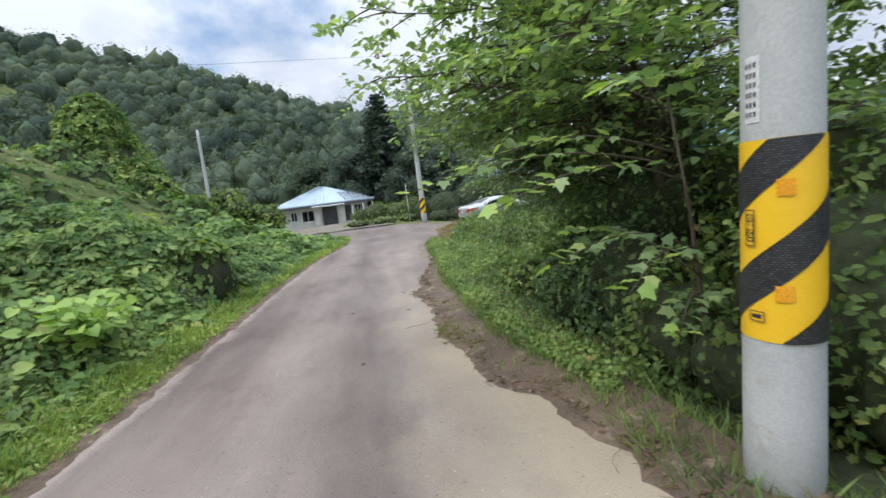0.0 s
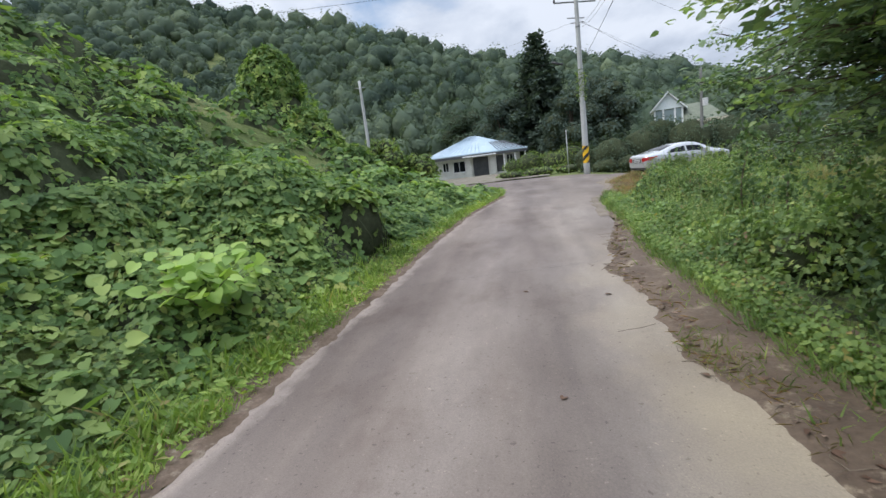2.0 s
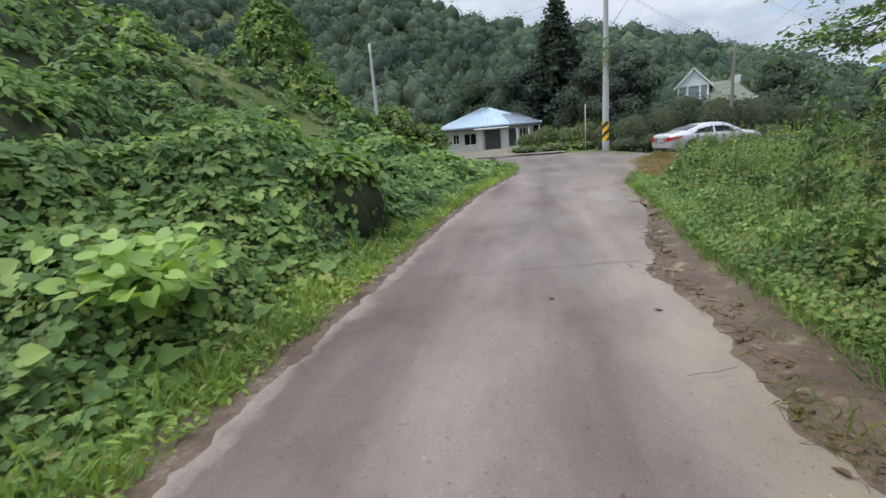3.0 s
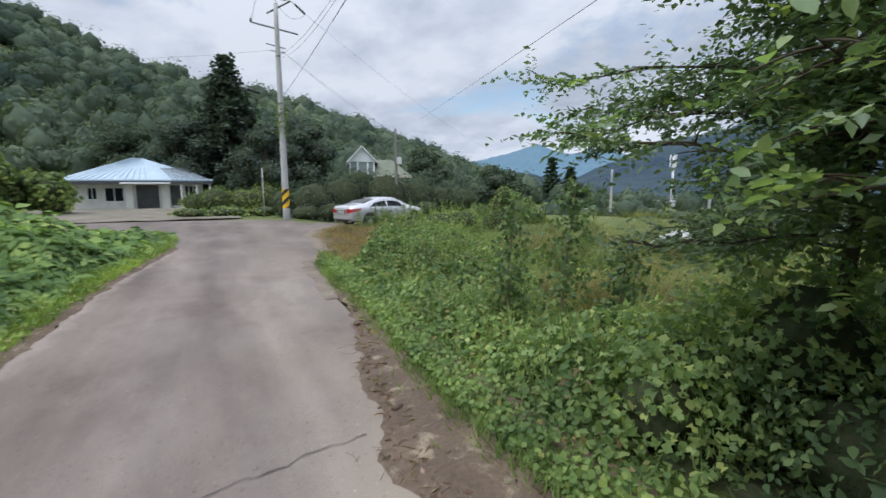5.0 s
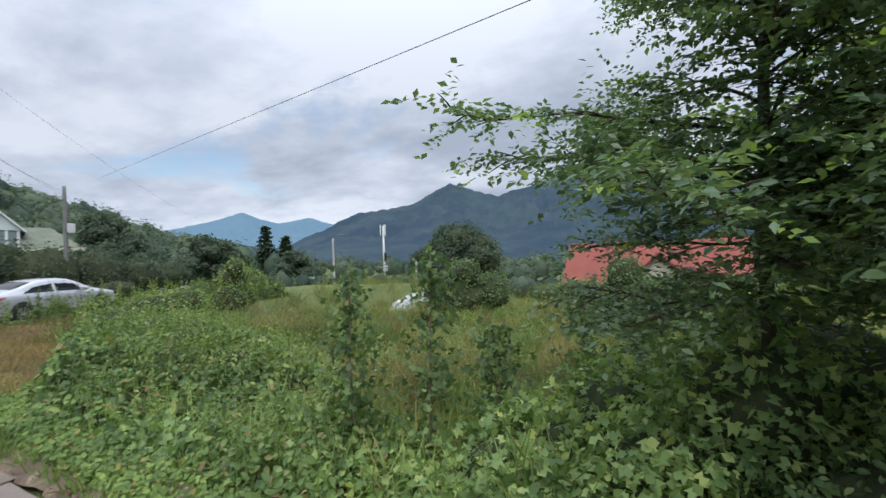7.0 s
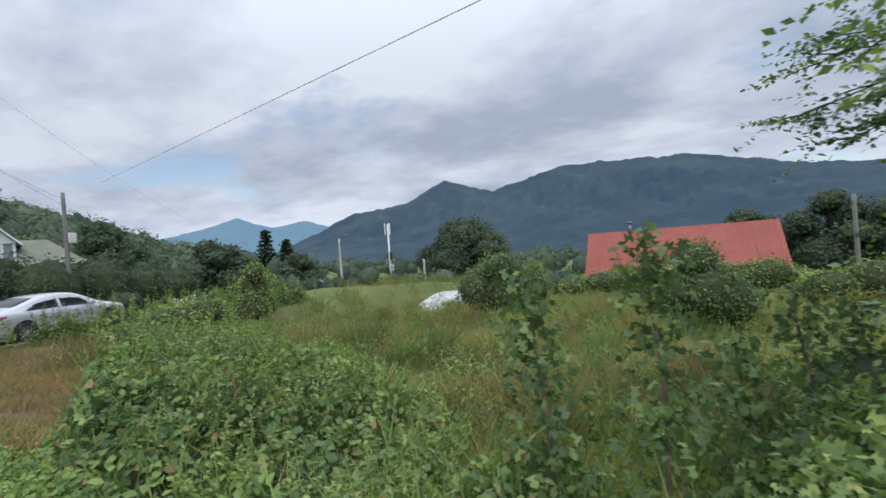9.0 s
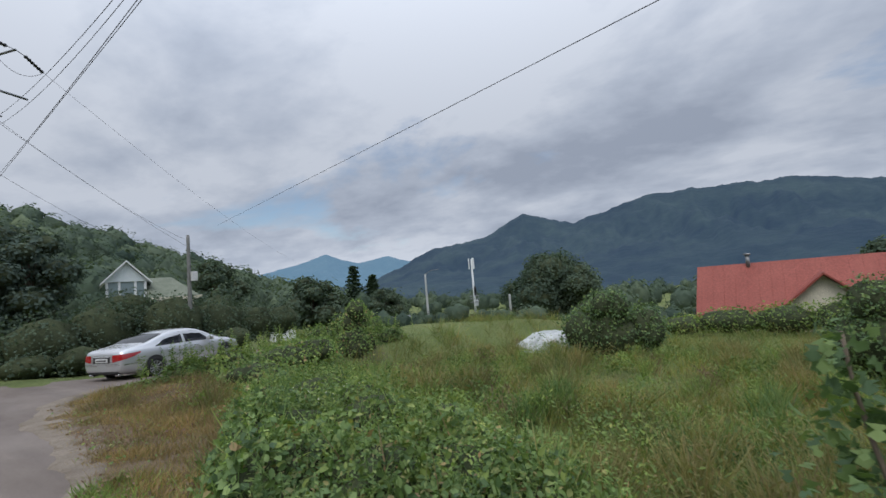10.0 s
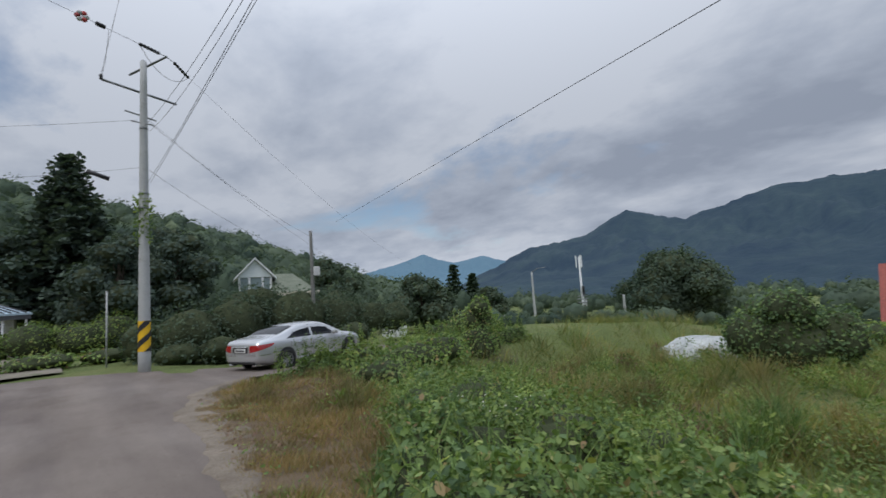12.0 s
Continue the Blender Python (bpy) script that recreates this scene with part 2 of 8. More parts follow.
REDROOF = surface("red_metal_roof", (0.255, 0.066, 0.05), (0.3, 0.084, 0.064), 0.5, 9.0, 0.6, 0.25, 0.004)
CREAM = surface("cream_render", (0.6, 0.55, 0.45), (0.68, 0.63, 0.52), 1.0, 16.0, 0.85, 0.2, 0.004)
DARKPANEL = surface("dark_panel", (0.05, 0.055, 0.065), (0.09, 0.095, 0.1), 1.5, 16.0, 0.5, 0.4, 0.003)
FRAMEWHITE = surface("white_frame", (0.78, 0.8, 0.82), (0.84, 0.86, 0.88), 2.0, 30.0, 0.5, 0.4, 0.001)
TIMBER = surface("weathered_timber", (0.14, 0.11, 0.085), (0.22, 0.18, 0.14), 4.0, 40.0, 0.85, 0.2, 0.004, stretch=(1, 1, 0.2))
SHEET = surface("white_sheeting", (0.4, 0.42, 0.42), (0.56, 0.58, 0.57), 1.4, 7.0, 0.5, 0.4, 0.06, c3=(0.3, 0.33, 0.3))
PAINT = material("silver_paint", (0.56, 0.57, 0.59), 0.25, 0.5, 0.5)
PAINT.node_tree.nodes["Principled BSDF"].inputs["Coat Weight"].default_value = 0.6
TYRE = surface("tyre_rubber", (0.02, 0.02, 0.021), (0.035, 0.035, 0.035), 8.0, 60.0, 0.85, 0.2, 0.002)
CHROME = material("chrome", (0.75, 0.76, 0.78), 0.15, 0.5, 1.0)
ALLOY = material("alloy", (0.5, 0.51, 0.53), 0.3, 0.5, 0.9)
TAIL = material("tail_lamp", (0.36, 0.012, 0.016), 0.15, 0.6)
TAIL.node_tree.nodes["Principled BSDF"].inputs["Coat Weight"].default_value = 0.8
DARKPLASTIC = material("dark_plastic", (0.03, 0.03, 0.033), 0.5, 0.4)
# reflected sky is put into the pale base colour of these panes
PORCHSKYGLASS = material("sky_tinted_porch_glass", (0.2, 0.26, 0.28), 0.15, 0.5)
WINDOW = material("dark_glass", (0.012, 0.015, 0.02), 0.1, 0.3)


def road_material():
    m = material("worn_concrete_road", (0.3, 0.29, 0.27), 0.88, 0.22)
    tc = node(m, "ShaderNodeTexCoord")
    sp = node(m, "ShaderNodeSeparateXYZ")
    link(m, tc.outputs["Object"], sp.inputs[0])
    stain = ramp(m, noise_tex(m, 0.42, 6, 0.62, (1, 0.5, 1)), [(0.34, (0.155, 0.131, 0.119)), (0.5, (0.208, 0.18, 0.165)), (0.66, (0.266, 0.237, 0.217))])
    streak = ramp(m, noise_tex(m, 1.1, 4, 0.6, (1, 0.12, 1)), [(0.35, (0.82, 0.81, 0.82)), (0.65, (1.12, 1.11, 1.08))])
    col = mix(m, "MULTIPLY", 1.0, stain, streak)
    # worn wheel tracks between a dark damp margin and a blotched crown
    sway = node(m, "ShaderNodeMath", operation="MULTIPLY_ADD")
    link(m, noise_tex(m, 0.9, 5, 0.65, (1, 0.35, 1)), sway.inputs[0])
    sway.inputs[1].default_value, sway.inputs[2].default_value = 1.5, 2.1
    track = node(m, "ShaderNodeMath", operation="ADD")
    link(m, sp.outputs[0], track.inputs[0])
    link(m, sway.outputs[0], track.inputs[1])
    span = node(m, "ShaderNodeMapRange")
    link(m, track.outputs[0], span.inputs[0])
    span.inputs[1].default_value, span.inputs[2].default_value = -0.2, 4.4
    lanes = ramp(m, span.outputs[0], [(0.05, (0.78, 0.74, 0.72)), (0.3, (0.86, 0.82, 0.8)), (0.42, (1.16, 1.14, 1.12)), (0.56, (0.86, 0.83, 0.82)), (0.72, (1.14, 1.13, 1.1)), (1.0, (1.05, 1.04, 1.02))])
    wet = ramp(m, noise_tex(m, 0.75, 7, 0.68, (1, 0.7, 1)), [(0.53, (1, 1, 1)), (0.66, (0.83, 0.8, 0.79))])
    near = node(m, "ShaderNodeMapRange")
    link(m, sp.outputs[1], near.inputs[0])
    near.inputs[1].default_value, near.inputs[2].default_value, near.inputs[3].default_value, near.inputs[4].default_value = 15.0, 21.0, 1.0, 0.0
    col = mix(m, "MULTIPLY", near.outputs[0], mix(m, "MULTIPLY", 1.0, col, (0.8, 0.78, 0.78)), mix(m, "MULTIPLY", 1.0, lanes, (1.25, 1.28, 1.28)))
    col = mix(m, "MULTIPLY", 1.0, col, wet)
    # tan silt washed over the side below the field
    side = node(m, "ShaderNodeMath", operation="ADD")
    link(m, sp.outputs[0], side.inputs[0])
    wob = node(m, "ShaderNodeMath", operation="MULTIPLY_ADD")
    link(m, noise_tex(m, 0.6, 5, 0.6), wob.inputs[0])
    wob.inputs[1].default_value, wob.inputs[2].default_value = 2.4, -1.2
    link(m, wob.outputs[0], side.inputs[1])
    silt = ramp(m, side.outputs[0], [(0.0, (0, 0, 0)), (0.9, (0.75, 0.75, 0.75))])
    far = node(m, "ShaderNodeMapRange")
    link(m, sp.outputs[1], far.inputs[0])
    far.inputs[1].default_value, far.inputs[2].default_value, far.inputs[3].default_value, far.inputs[4].default_value = 6.0, 11.0, 1.0, 0.08
    amount = node(m, "ShaderNodeMath", operation="MULTIPLY")
    link(m, silt, amount.inputs[0])
    link(m, far.outputs[0], amount.inputs[1])
    col = mix(m, "MIX", amount.outputs[0], col, (0.40, 0.335, 0.245))
    # crumbled pale lip along the open edge
    rim = node(m, "ShaderNodeAttribute", attribute_name="edge_wear")
    frayed = node(m, "ShaderNodeMath", operation="MULTIPLY_ADD")
    link(m, noise_tex(m, 3.2, 8, 0.7, (1, 0.45, 1)), frayed.inputs[0])
    frayed.inputs[1].default_value = 1.5
    link(m, rim.outputs["Fac"], frayed.inputs[2])
    lip_scale = node(m, "ShaderNodeMapRange")
    link(m, frayed.outputs[0], lip_scale.inputs[0])
    lip_scale.inputs[1].default_value, lip_scale.inputs[2].default_value, lip_scale.inputs[4].default_value = 1.3, 1.72, 0.7
    col = mix(m, "MIX", lip_scale.outputs[0], col, mix(m, "MIX", noise_tex(m, 14.0, 4, 0.7), (0.24, 0.195, 0.17), (0.38, 0.325, 0.29)))
    grit = noise_tex(m, 95.0, 3, 0.7)
    col = mix(m, "MULTIPLY", 1.0, col, ramp(m, grit, [(0.3, (0.82, 0.82, 0.82)), (0.55, (1.0, 1.0, 1.0)), (0.68, (1.08, 1.08, 1.06)), (0.76, (1.5, 1.48, 1.42))]))
    col = mix(m, "MULTIPLY", 1.0, col, ramp(m, noise_tex(m, 30.0, 2, 0.5), [(0.28, (0.7, 0.69, 0.68)), (0.34, (1, 1, 1)), (0.7, (1, 1, 1)), (0.75, (1.45, 1.42, 1.38))]))
    link(m, col, m.node_tree.nodes["Principled BSDF"].inputs["Base Color"])
    bump(m, grit, 0.35, 0.004)
    return m


ROAD = road_material()


def ground_material():
    m = material("ground_cover", (0.1, 0.12, 0.05), 0.95, 0.15)
    big = ramp(m, noise_tex(m, 0.25, 6, 0.6), [(0.35, (0.12, 0.155, 0.055)), (0.55, (0.17, 0.2, 0.078)), (0.7, (0.22, 0.205, 0.1))])
    fine = noise_tex(m, 9.0, 6, 0.7)
    col = mix(m, "MULTIPLY", 1.0, big, ramp(m, fine, [(0.3, (0.6, 0.62, 0.6)), (0.7, (1.2, 1.2, 1.15))]))
    link(m, col, m.node_tree.nodes["Principled BSDF"].inputs["Base Color"])
    bump(m, fine, 0.8, 0.15)
    return m


GROUND = ground_material()


def hazed_far_material(name, c1, c2, air, glow):
    """Wooded mountains kilometres away; the haze of bright air is painted in as emission."""
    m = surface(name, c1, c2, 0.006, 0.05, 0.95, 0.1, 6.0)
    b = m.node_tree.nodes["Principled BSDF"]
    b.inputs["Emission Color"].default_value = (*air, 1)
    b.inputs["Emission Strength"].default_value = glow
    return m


MOUNTAIN = hazed_far_material("hazed_wooded_mountain", (0.012, 0.02, 0.018), (0.035, 0.05, 0.036), (0.03, 0.06, 0.125), 0.72)
FARPEAK = hazed_far_material("hazed_far_peak", (0.03, 0.05, 0.05), (0.04, 0.06, 0.055), (0.11, 0.21, 0.34), 0.95)

# ---- building helpers ----
rng = np.random.default_rng(7)


def part(name, bm, mat, parent=None, label=""):
    me = bpy.data.meshes.new(name)
    bm.to_mesh(me)
    bm.free()
    me.materials.append(mat)
    ob = new(name, me)
    ob.parent = parent
    if label:
        tagged(ob, label)
    return ob


def tri_mesh(name, V, F, mat, parent=None, smooth=False):
    """An object from arrays of vertices and triangles."""
    V, F = np.asarray(V, np.float32), np.asarray(F, np.int32)
    me = bpy.data.meshes.new(name)
    me.vertices.add(len(V))
    me.vertices.foreach_set("co", V.ravel())
    me.loops.add(F.size)
    me.loops.foreach_set("vertex_index", F.ravel())
    me.polygons.add(len(F))
    me.polygons.foreach_set("loop_start", np.arange(0, F.size, 3, dtype=np.int32))
    if smooth:
        me.polygons.foreach_set("use_smooth", np.ones(len(F), bool))
    me.update(calc_edges=True)
    me.materials.append(mat)
    ob = new(name, me)
    ob.parent = parent
    return ob


class Pile:
    """Gathers triangles for one mesh."""

    def __init__(self):
        self.V, self.F, self.n = [], [], 0

    def add(self, V, F):
        self.V.append(np.asarray(V, float))
        self.F.append(np.asarray(F, int) + self.n)
        self.n += len(V)

    def ob(self, name, mat, parent=None, smooth=False):
        return tri_mesh(name, np.concatenate(self.V), np.concatenate(self.F), mat, parent, smooth)


def thing(name, label, category, group="", kind="", at=(0, 0, 0), turn=0.0):
    ob = new(name)
    ob.empty_display_size = 0.2
    ob.matrix_basis = pose(*at, 0, 0, turn)
    return tagged(ob, label, category, group, kind)


def box(bm, x0, x1, y0, y1, z0, z1, bevel=0.0):
    vs = [bm.verts.new((x, y, z)) for z in (z0, z1) for y in (y0, y1) for x in (x0, x1)]
    fs = [bm.faces.new([vs[i] for i in f]) for f in ((0, 2, 3, 1), (4, 5, 7, 6), (0, 1, 5, 4), (2, 6, 7, 3), (0, 4, 6, 2), (1, 3, 7, 5))]
    if bevel:
        es = list({e for f in fs for e in f.edges})
        bmesh.ops.bevel(bm, geom=es, offset=bevel, segments=1, affect="EDGES")


def boxed(name, mat, parent, x0, x1, y0, y1, z0, z1, bevel=0.0, label=""):
    bm = bmesh.new()
    box(bm, x0, x1, y0, y1, z0, z1, bevel)
    return part(name, bm, mat, parent, label)


def tube_arrays(pts, radii, sides=7):
    pts = np.asarray(pts, float)
    n = len(pts)
    radii = np.broadcast_to(np.asarray(radii, float), (n,)) if np.ndim(radii) == 0 or len(radii) == n else np.linspace(radii[0], radii[1], n)
    d = np.gradient(pts, axis=0)
    d /= np.linalg.norm(d, axis=1)[:, None] + 1e-9
    ref = np.where(np.abs(d[:, 2:3]) > 0.9, np.array([[1.0, 0, 0]]), np.array([[0, 0, 1.0]]))
    a = np.cross(d, ref)
    a /= np.linalg.norm(a, axis=1)[:, None] + 1e-9
    b = np.cross(d, a)
    th = np.arange(sides) * 2 * math.pi / sides
    V = pts[:, None] + radii[:, None, None] * (a[:, None] * np.cos(th)[None, :, None] + b[:, None] * np.sin(th)[None, :, None])
    F = []
    for i in range(n - 1):
        for j in range(sides):
            k = (j + 1) % sides
            p, q, r, s = i * sides + j, i * sides + k, (i + 1) * sides + k, (i + 1) * sides + j
            F += [(p, q, r), (p, r, s)]
    for i0, rev in ((0, True), ((n - 1) * sides, False)):
        for j in range(1, sides - 1):
            f = (i0, i0 + j, i0 + j + 1)
            F.append(f[::-1] if rev else f)
    return V.reshape(-1, 3), np.array(F)


def tube(name, mat, parent, pts, radii, sides=8, label="", smooth=True):
    V, F = tube_arrays(pts, radii, sides)
    ob = tri_mesh(name, V, F, mat, parent, smooth)
    return tagged(ob, label) if label else ob


# leaf outlines: across, along, lift; then triangles
OVATE = (np.array([(0, 0, 0), (-0.26, 0.28, 0.07), (-0.25, 0.6, 0.06), (0, 1, -0.1), (0.25, 0.6, 0.06), (0.26, 0.28, 0.07), (0, 0.45, -0.01)]),
         np.array([(6, 1, 0), (6, 2, 1), (6, 3, 2), (6, 4, 3), (6, 5, 4), (6, 0, 5)]))
SLIM = (np.array([(0, 0, 0), (-0.2, 0.45, 0.06), (0, 1, -0.05), (0.2, 0.45, 0.06)]), np.array([(0, 2, 1), (0, 3, 2)]))
TRIFOIL = (np.array([(0, 0, 0), (-0.3, 0.45, 0.06), (0, 1, -0.12), (0.3, 0.45, 0.06), (-0.55, 0.2, 0.03), (-0.78, -0.12, -0.12), (-0.3, -0.25, 0.05),
                     (0.55, 0.2, 0.03), (0.78, -0.12, -0.12), (0.3, -0.25, 0.05)]),
           np.array([(0, 2, 1), (0, 3, 2), (0, 4, 5), (0, 5, 6), (0, 8, 7), (0, 9, 8)]))
LOBED = (np.array([(0, 0.3, -0.03), (0, 0, 0), (-0.4, 0.04, 0.0), (-0.34, 0.28, 0.05), (-0.5, 0.56, -0.04), (-0.27, 0.62, 0.05), (0, 1.0, -0.1),
                   (0.27, 0.62, 0.05), (0.5, 0.56, -0.04), (0.34, 0.28, 0.05), (0.4, 0.04, 0.0)]),
         np.array([(0, 2, 1), (0, 3, 2), (0, 4, 3), (0, 5, 4), (0, 6, 5), (0, 7, 6), (0, 8, 7), (0, 9, 8), (0, 10, 9), (0, 1, 10)]))


STAR = (np.array([(0, 0.36, -0.03), (0, 0.06, 0), (-0.5, 0.06, 0.0), (-0.16, 0.36, 0.06), (-0.44, 0.68, -0.05), (0, 1.0, -0.16), (0.44, 0.68, -0.05), (0.16, 0.36, 0.06), (0.5, 0.06, 0.0)]),
        np.array([(0, 1 + (i + 1) % 8, 1 + i) for i in range(8)]))


def three_leaflets():
    """A vine's broad leaf of three round leaflets."""
    V, F = [(0, 0, 0)], []
    for ang, L, W, off in ((0, 0.9, 0.8, 0.12), (100, 0.7, 0.74, 0.0), (-100, 0.7, 0.74, 0.0)):
        c, s = math.cos(radians(ang)), math.sin(radians(ang))
        k = len(V)
        for u, v, h in ((-0.42, 0.3, 0.07), (-0.44, 0.62, 0.05), (0, 1.0, -0.14), (0.44, 0.62, 0.05), (0.42, 0.3, 0.07)):
            x, y = u * W, v * L + off
            V.append((x * c - y * s, x * s + y * c, h))
        F += [(0, k + 1, k), (0, k + 2, k + 1), (0, k + 3, k + 2), (0, k + 4, k + 3)]
    return np.array(V), np.array(F)


HEART = (np.array([(0, 0.08, -0.02), (-0.22, -0.06, 0.02), (-0.44, 0.08, 0.05), (-0.5, 0.34, 0.04), (-0.38, 0.64, 0.01), (-0.16, 0.9, -0.06), (0, 1.04, -0.14),
                   (0.16, 0.9, -0.06), (0.38, 0.64, 0.01), (0.5, 0.34, 0.04), (0.44, 0.08, 0.05), (0.22, -0.06, 0.02), (0, 0.5, -0.06)]),
         np.array([(12, (i + 1) % 12, i) for i in range(12)]))
KUDZU_LEAF = three_leaflets()
CLUMP = (np.array([(0, 0, 0), (-0.5, 0.3, 0.1), (-0.2, 1, -0.1), (0.35, 0.85, 0.12), (0.5, 0.2, -0.1)]), np.array([(0, 2, 1), (0, 3, 2), (0, 4, 3)]))
SPRAY = (np.array([(0, 0, 0), (-0.44, 0.42, 0.08), (0.04, 1, -0.08), (0.4, 0.52, 0.05)]), np.array([(0, 2, 1), (0, 3, 2)]))
BLADE = (np.array([(-0.014, 0, 0), (0.014, 0, 0), (-0.011, 0.5, 0.06), (0.011, 0.5, 0.06), (0, 0.92, 0.36)]), np.array([(0, 1, 3), (0, 3, 2), (2, 3, 4)]))


def unit(a):
    return a / (np.linalg.norm(a, axis=-1, keepdims=True) + 1e-9)


def leaves(P, N, size, shape, along=None):
    """Leaves at P that face N and point along a given or a random way."""
    P, N = np.asarray(P, float), unit(np.asarray(N, float))
    n = len(P)
    g = rng.normal(size=(n, 3)) if along is None else np.asarray(along, float)
    B = unit(g - (g * N).sum(1)[:, None] * N)
    A = np.cross(B, N)
    s = np.broadcast_to(np.asarray(size, float), (n,))[:, None, None]
    T, F = shape
    V = P[:, None] + s * (A[:, None] * T[None, :, 0:1] + B[:, None] * T[None, :, 1:2] + N[:, None] * T[None, :, 2:3])
    return V.reshape(-1, 3), (F[None] + (np.arange(n) * len(T))[:, None, None]).reshape(-1, 3)


def lump(x, y, f=1.0):
    """A smooth uneven field between about -1 and 1."""
    return (np.sin(1.7 * f * x + 0.9 * np.sin(1.3 * f * y + 1.1)) + np.sin(2.3 * f * y + 1.2 * np.sin(1.1 * f * x)) + 0.6 * np.sin(4.1 * f * x + 2.9 * f * y + 0.7)
            + 0.5 * np.sin(5.3 * f * y - 3.1 * f * x)) / 3.1


def ball(radii, at, rough=0.12, cuts=2, seed=0):
    """Arrays of an uneven ellipsoid."""
    bm = bmesh.new()
    bmesh.ops.create_icosphere(bm, subdivisions=cuts, radius=1.0)
    V = np.array([v.co[:] for v in bm.verts])
    F = np.array([[v.index for v in f.verts] for f in bm.faces])
    bm.free()
    k = 1 + rough * (lump(V[:, 0] * 2 + seed, V[:, 1] * 2 + V[:, 2] * 1.7, 1.0) + 0.5 * lump(V[:, 2] * 3 - seed, V[:, 0] * 4, 1.3))
    return V * k[:, None] * np.asarray(radii) + np.asarray(at), F


def shell(n, radii, at, seed=0, low=-1.0, thick=0.25, rough=0.15):
    """Places and outward ways in the outer layer of an uneven ellipsoid."""
    d = unit(rng.normal(size=(n * 2, 3)))
    d = d[d[:, 2] > low][:n]
    k = 1 + rough * (lump(d[:, 0] * 2 + seed, d[:, 1] * 2 + d[:, 2] * 1.7, 1.0) + 0.5 * lump(d[:, 2] * 3 - seed, d[:, 0] * 4, 1.3)) - thick * rng.random(len(d)) ** 1.5
    P = d * k[:, None] * np.asarray(radii) + np.asarray(at)
    N = unit(d / np.asarray(radii) + 0.0)
    return P, N


# ---- lie of the land ----
HILL_AZ = [-180, -110, -70, -48, -40, -32, -23, -17, -9, 0, 9, 21, 32, 40, 60, 180]
HILL_EL = [0, 6, 14, 18.6, 19.6, 18.4, 17.2, 16.2, 13.4, 10.8, 9.4, 6.2, 2.4, 0.6, 0, 0]
EDGE_Y = [-8, 3.4, 8, 11.2, 15.4, 18, 20]
EDGE_L = [-2.6, -2.62, -2.52, -2.4, -2.05, -1.6, -1.25]
SLAB_Y = [-8, 2.2, 3.5, 4.8, 5.8, 8.4, 11, 13, 16, 17.5, 20]
SLAB_R = [1.5, 1.5, 1.5, 1.35, 1.2, 1.2, 1.25, 1.3, 1.45, 2.1, 2.5]


def base(y):
    return np.interp(y, [0, 8.5, 14, 20, 30], [-0.12, -0.12, 0.0, 0.08, 0.1])


def smooth(a, lo, hi):
    t = np.clip((a - lo) / (hi - lo), 0, 1)
    return t * t * (3 - 2 * t)


def land(x, y):
    """Height of the ground."""
    x, y = np.asarray(x, float), np.asarray(y, float)
    z = base(y)
    # field that falls away on the valley side
    s = x - 1.7 - np.clip(y - 24, 0, 200) * 0.35 - 1.5 * smooth(y, 15, 21) - 4 * smooth(y, 21, 25)
    drop = np.interp(s, [0, 0.4, 1.6, 4, 9, 18, 40, 60, 130, 600], [0, 0.02, 0.35, 0.6, 0.95, 1.4, 2.8, 4.4, 6.5, 9])
    z = z - 0.3 * smooth(x, 3.6, 6.5) * smooth(y, 23, 26)
    lane = smooth(y, 22.5, 24.5) * (1 - smooth(y, 31, 36)) * (1 - smooth(x, 20, 44))
    z = z - drop * (1 - lane)
    # bank on the other side
    d = np.interp(y, EDGE_Y, EDGE_L) - x
    bank = np.interp(d, [0.5, 1.4, 6, 13, 20, 60], [0, 0.25, 2.5, 6.3, 7.2, 7.4]) * (1 - 0.35 * smooth(y, 11.5, 14.5) * (1 - smooth(d, 4.5, 9))) * (1 - smooth(y + 0.10 * d, 20.0, 24.5)) * smooth(y, -40, -20)
    z = z + bank
    # wooded hill
    r, az = np.hypot(x, y - 6), np.degrees(np.arctan2(x, y - 6))
    ridge = np.tan(np.radians(np.interp(az, HILL_AZ, HILL_EL))) * 330
    up_ = np.interp(r, [58, 75, 330, 420, 900], [0, 0.035, 1.0, 0.98, 0.4])
    z = z + ridge * up_ * (1 + 0.03 * lump(x * 0.02, y * 0.02))
    return z


def ground_grid():
    az = np.radians(np.linspace(0, 360, 288, endpoint=False))
    rad = np.concatenate([[0.0], np.geomspace(0.5, 4200, 130)])
    V, F = [], []
    cx, cy = 0.5, 8.0
    X = cx + rad[:, None] * np.sin(az)[None]
    Y = cy + rad[:, None] * np.cos(az)[None]
    Z = land(X, Y) + 0.03 * lump(X, Y, 1.4) * (rad[:, None] < 60) - 0.07
    V = np.stack([X, Y, Z], -1).reshape(-1, 3)
    n = len(az)
    i, j = np.meshgrid(np.arange(len(rad) - 1), np.arange(n), indexing="ij")
    p, q = i * n + j, i * n + (j + 1) % n
    F = np.concatenate([np.stack([p, p + n, q + n], -1).reshape(-1, 3), np.stack([p, q + n, q], -1).reshape(-1, 3)])
    return V, F


gv, gf = ground_grid()
ground = tagged(tri_mesh("ground", gv, gf, GROUND, None, True), "rough green and brown ground of a valley side", "ground", kind="structure")

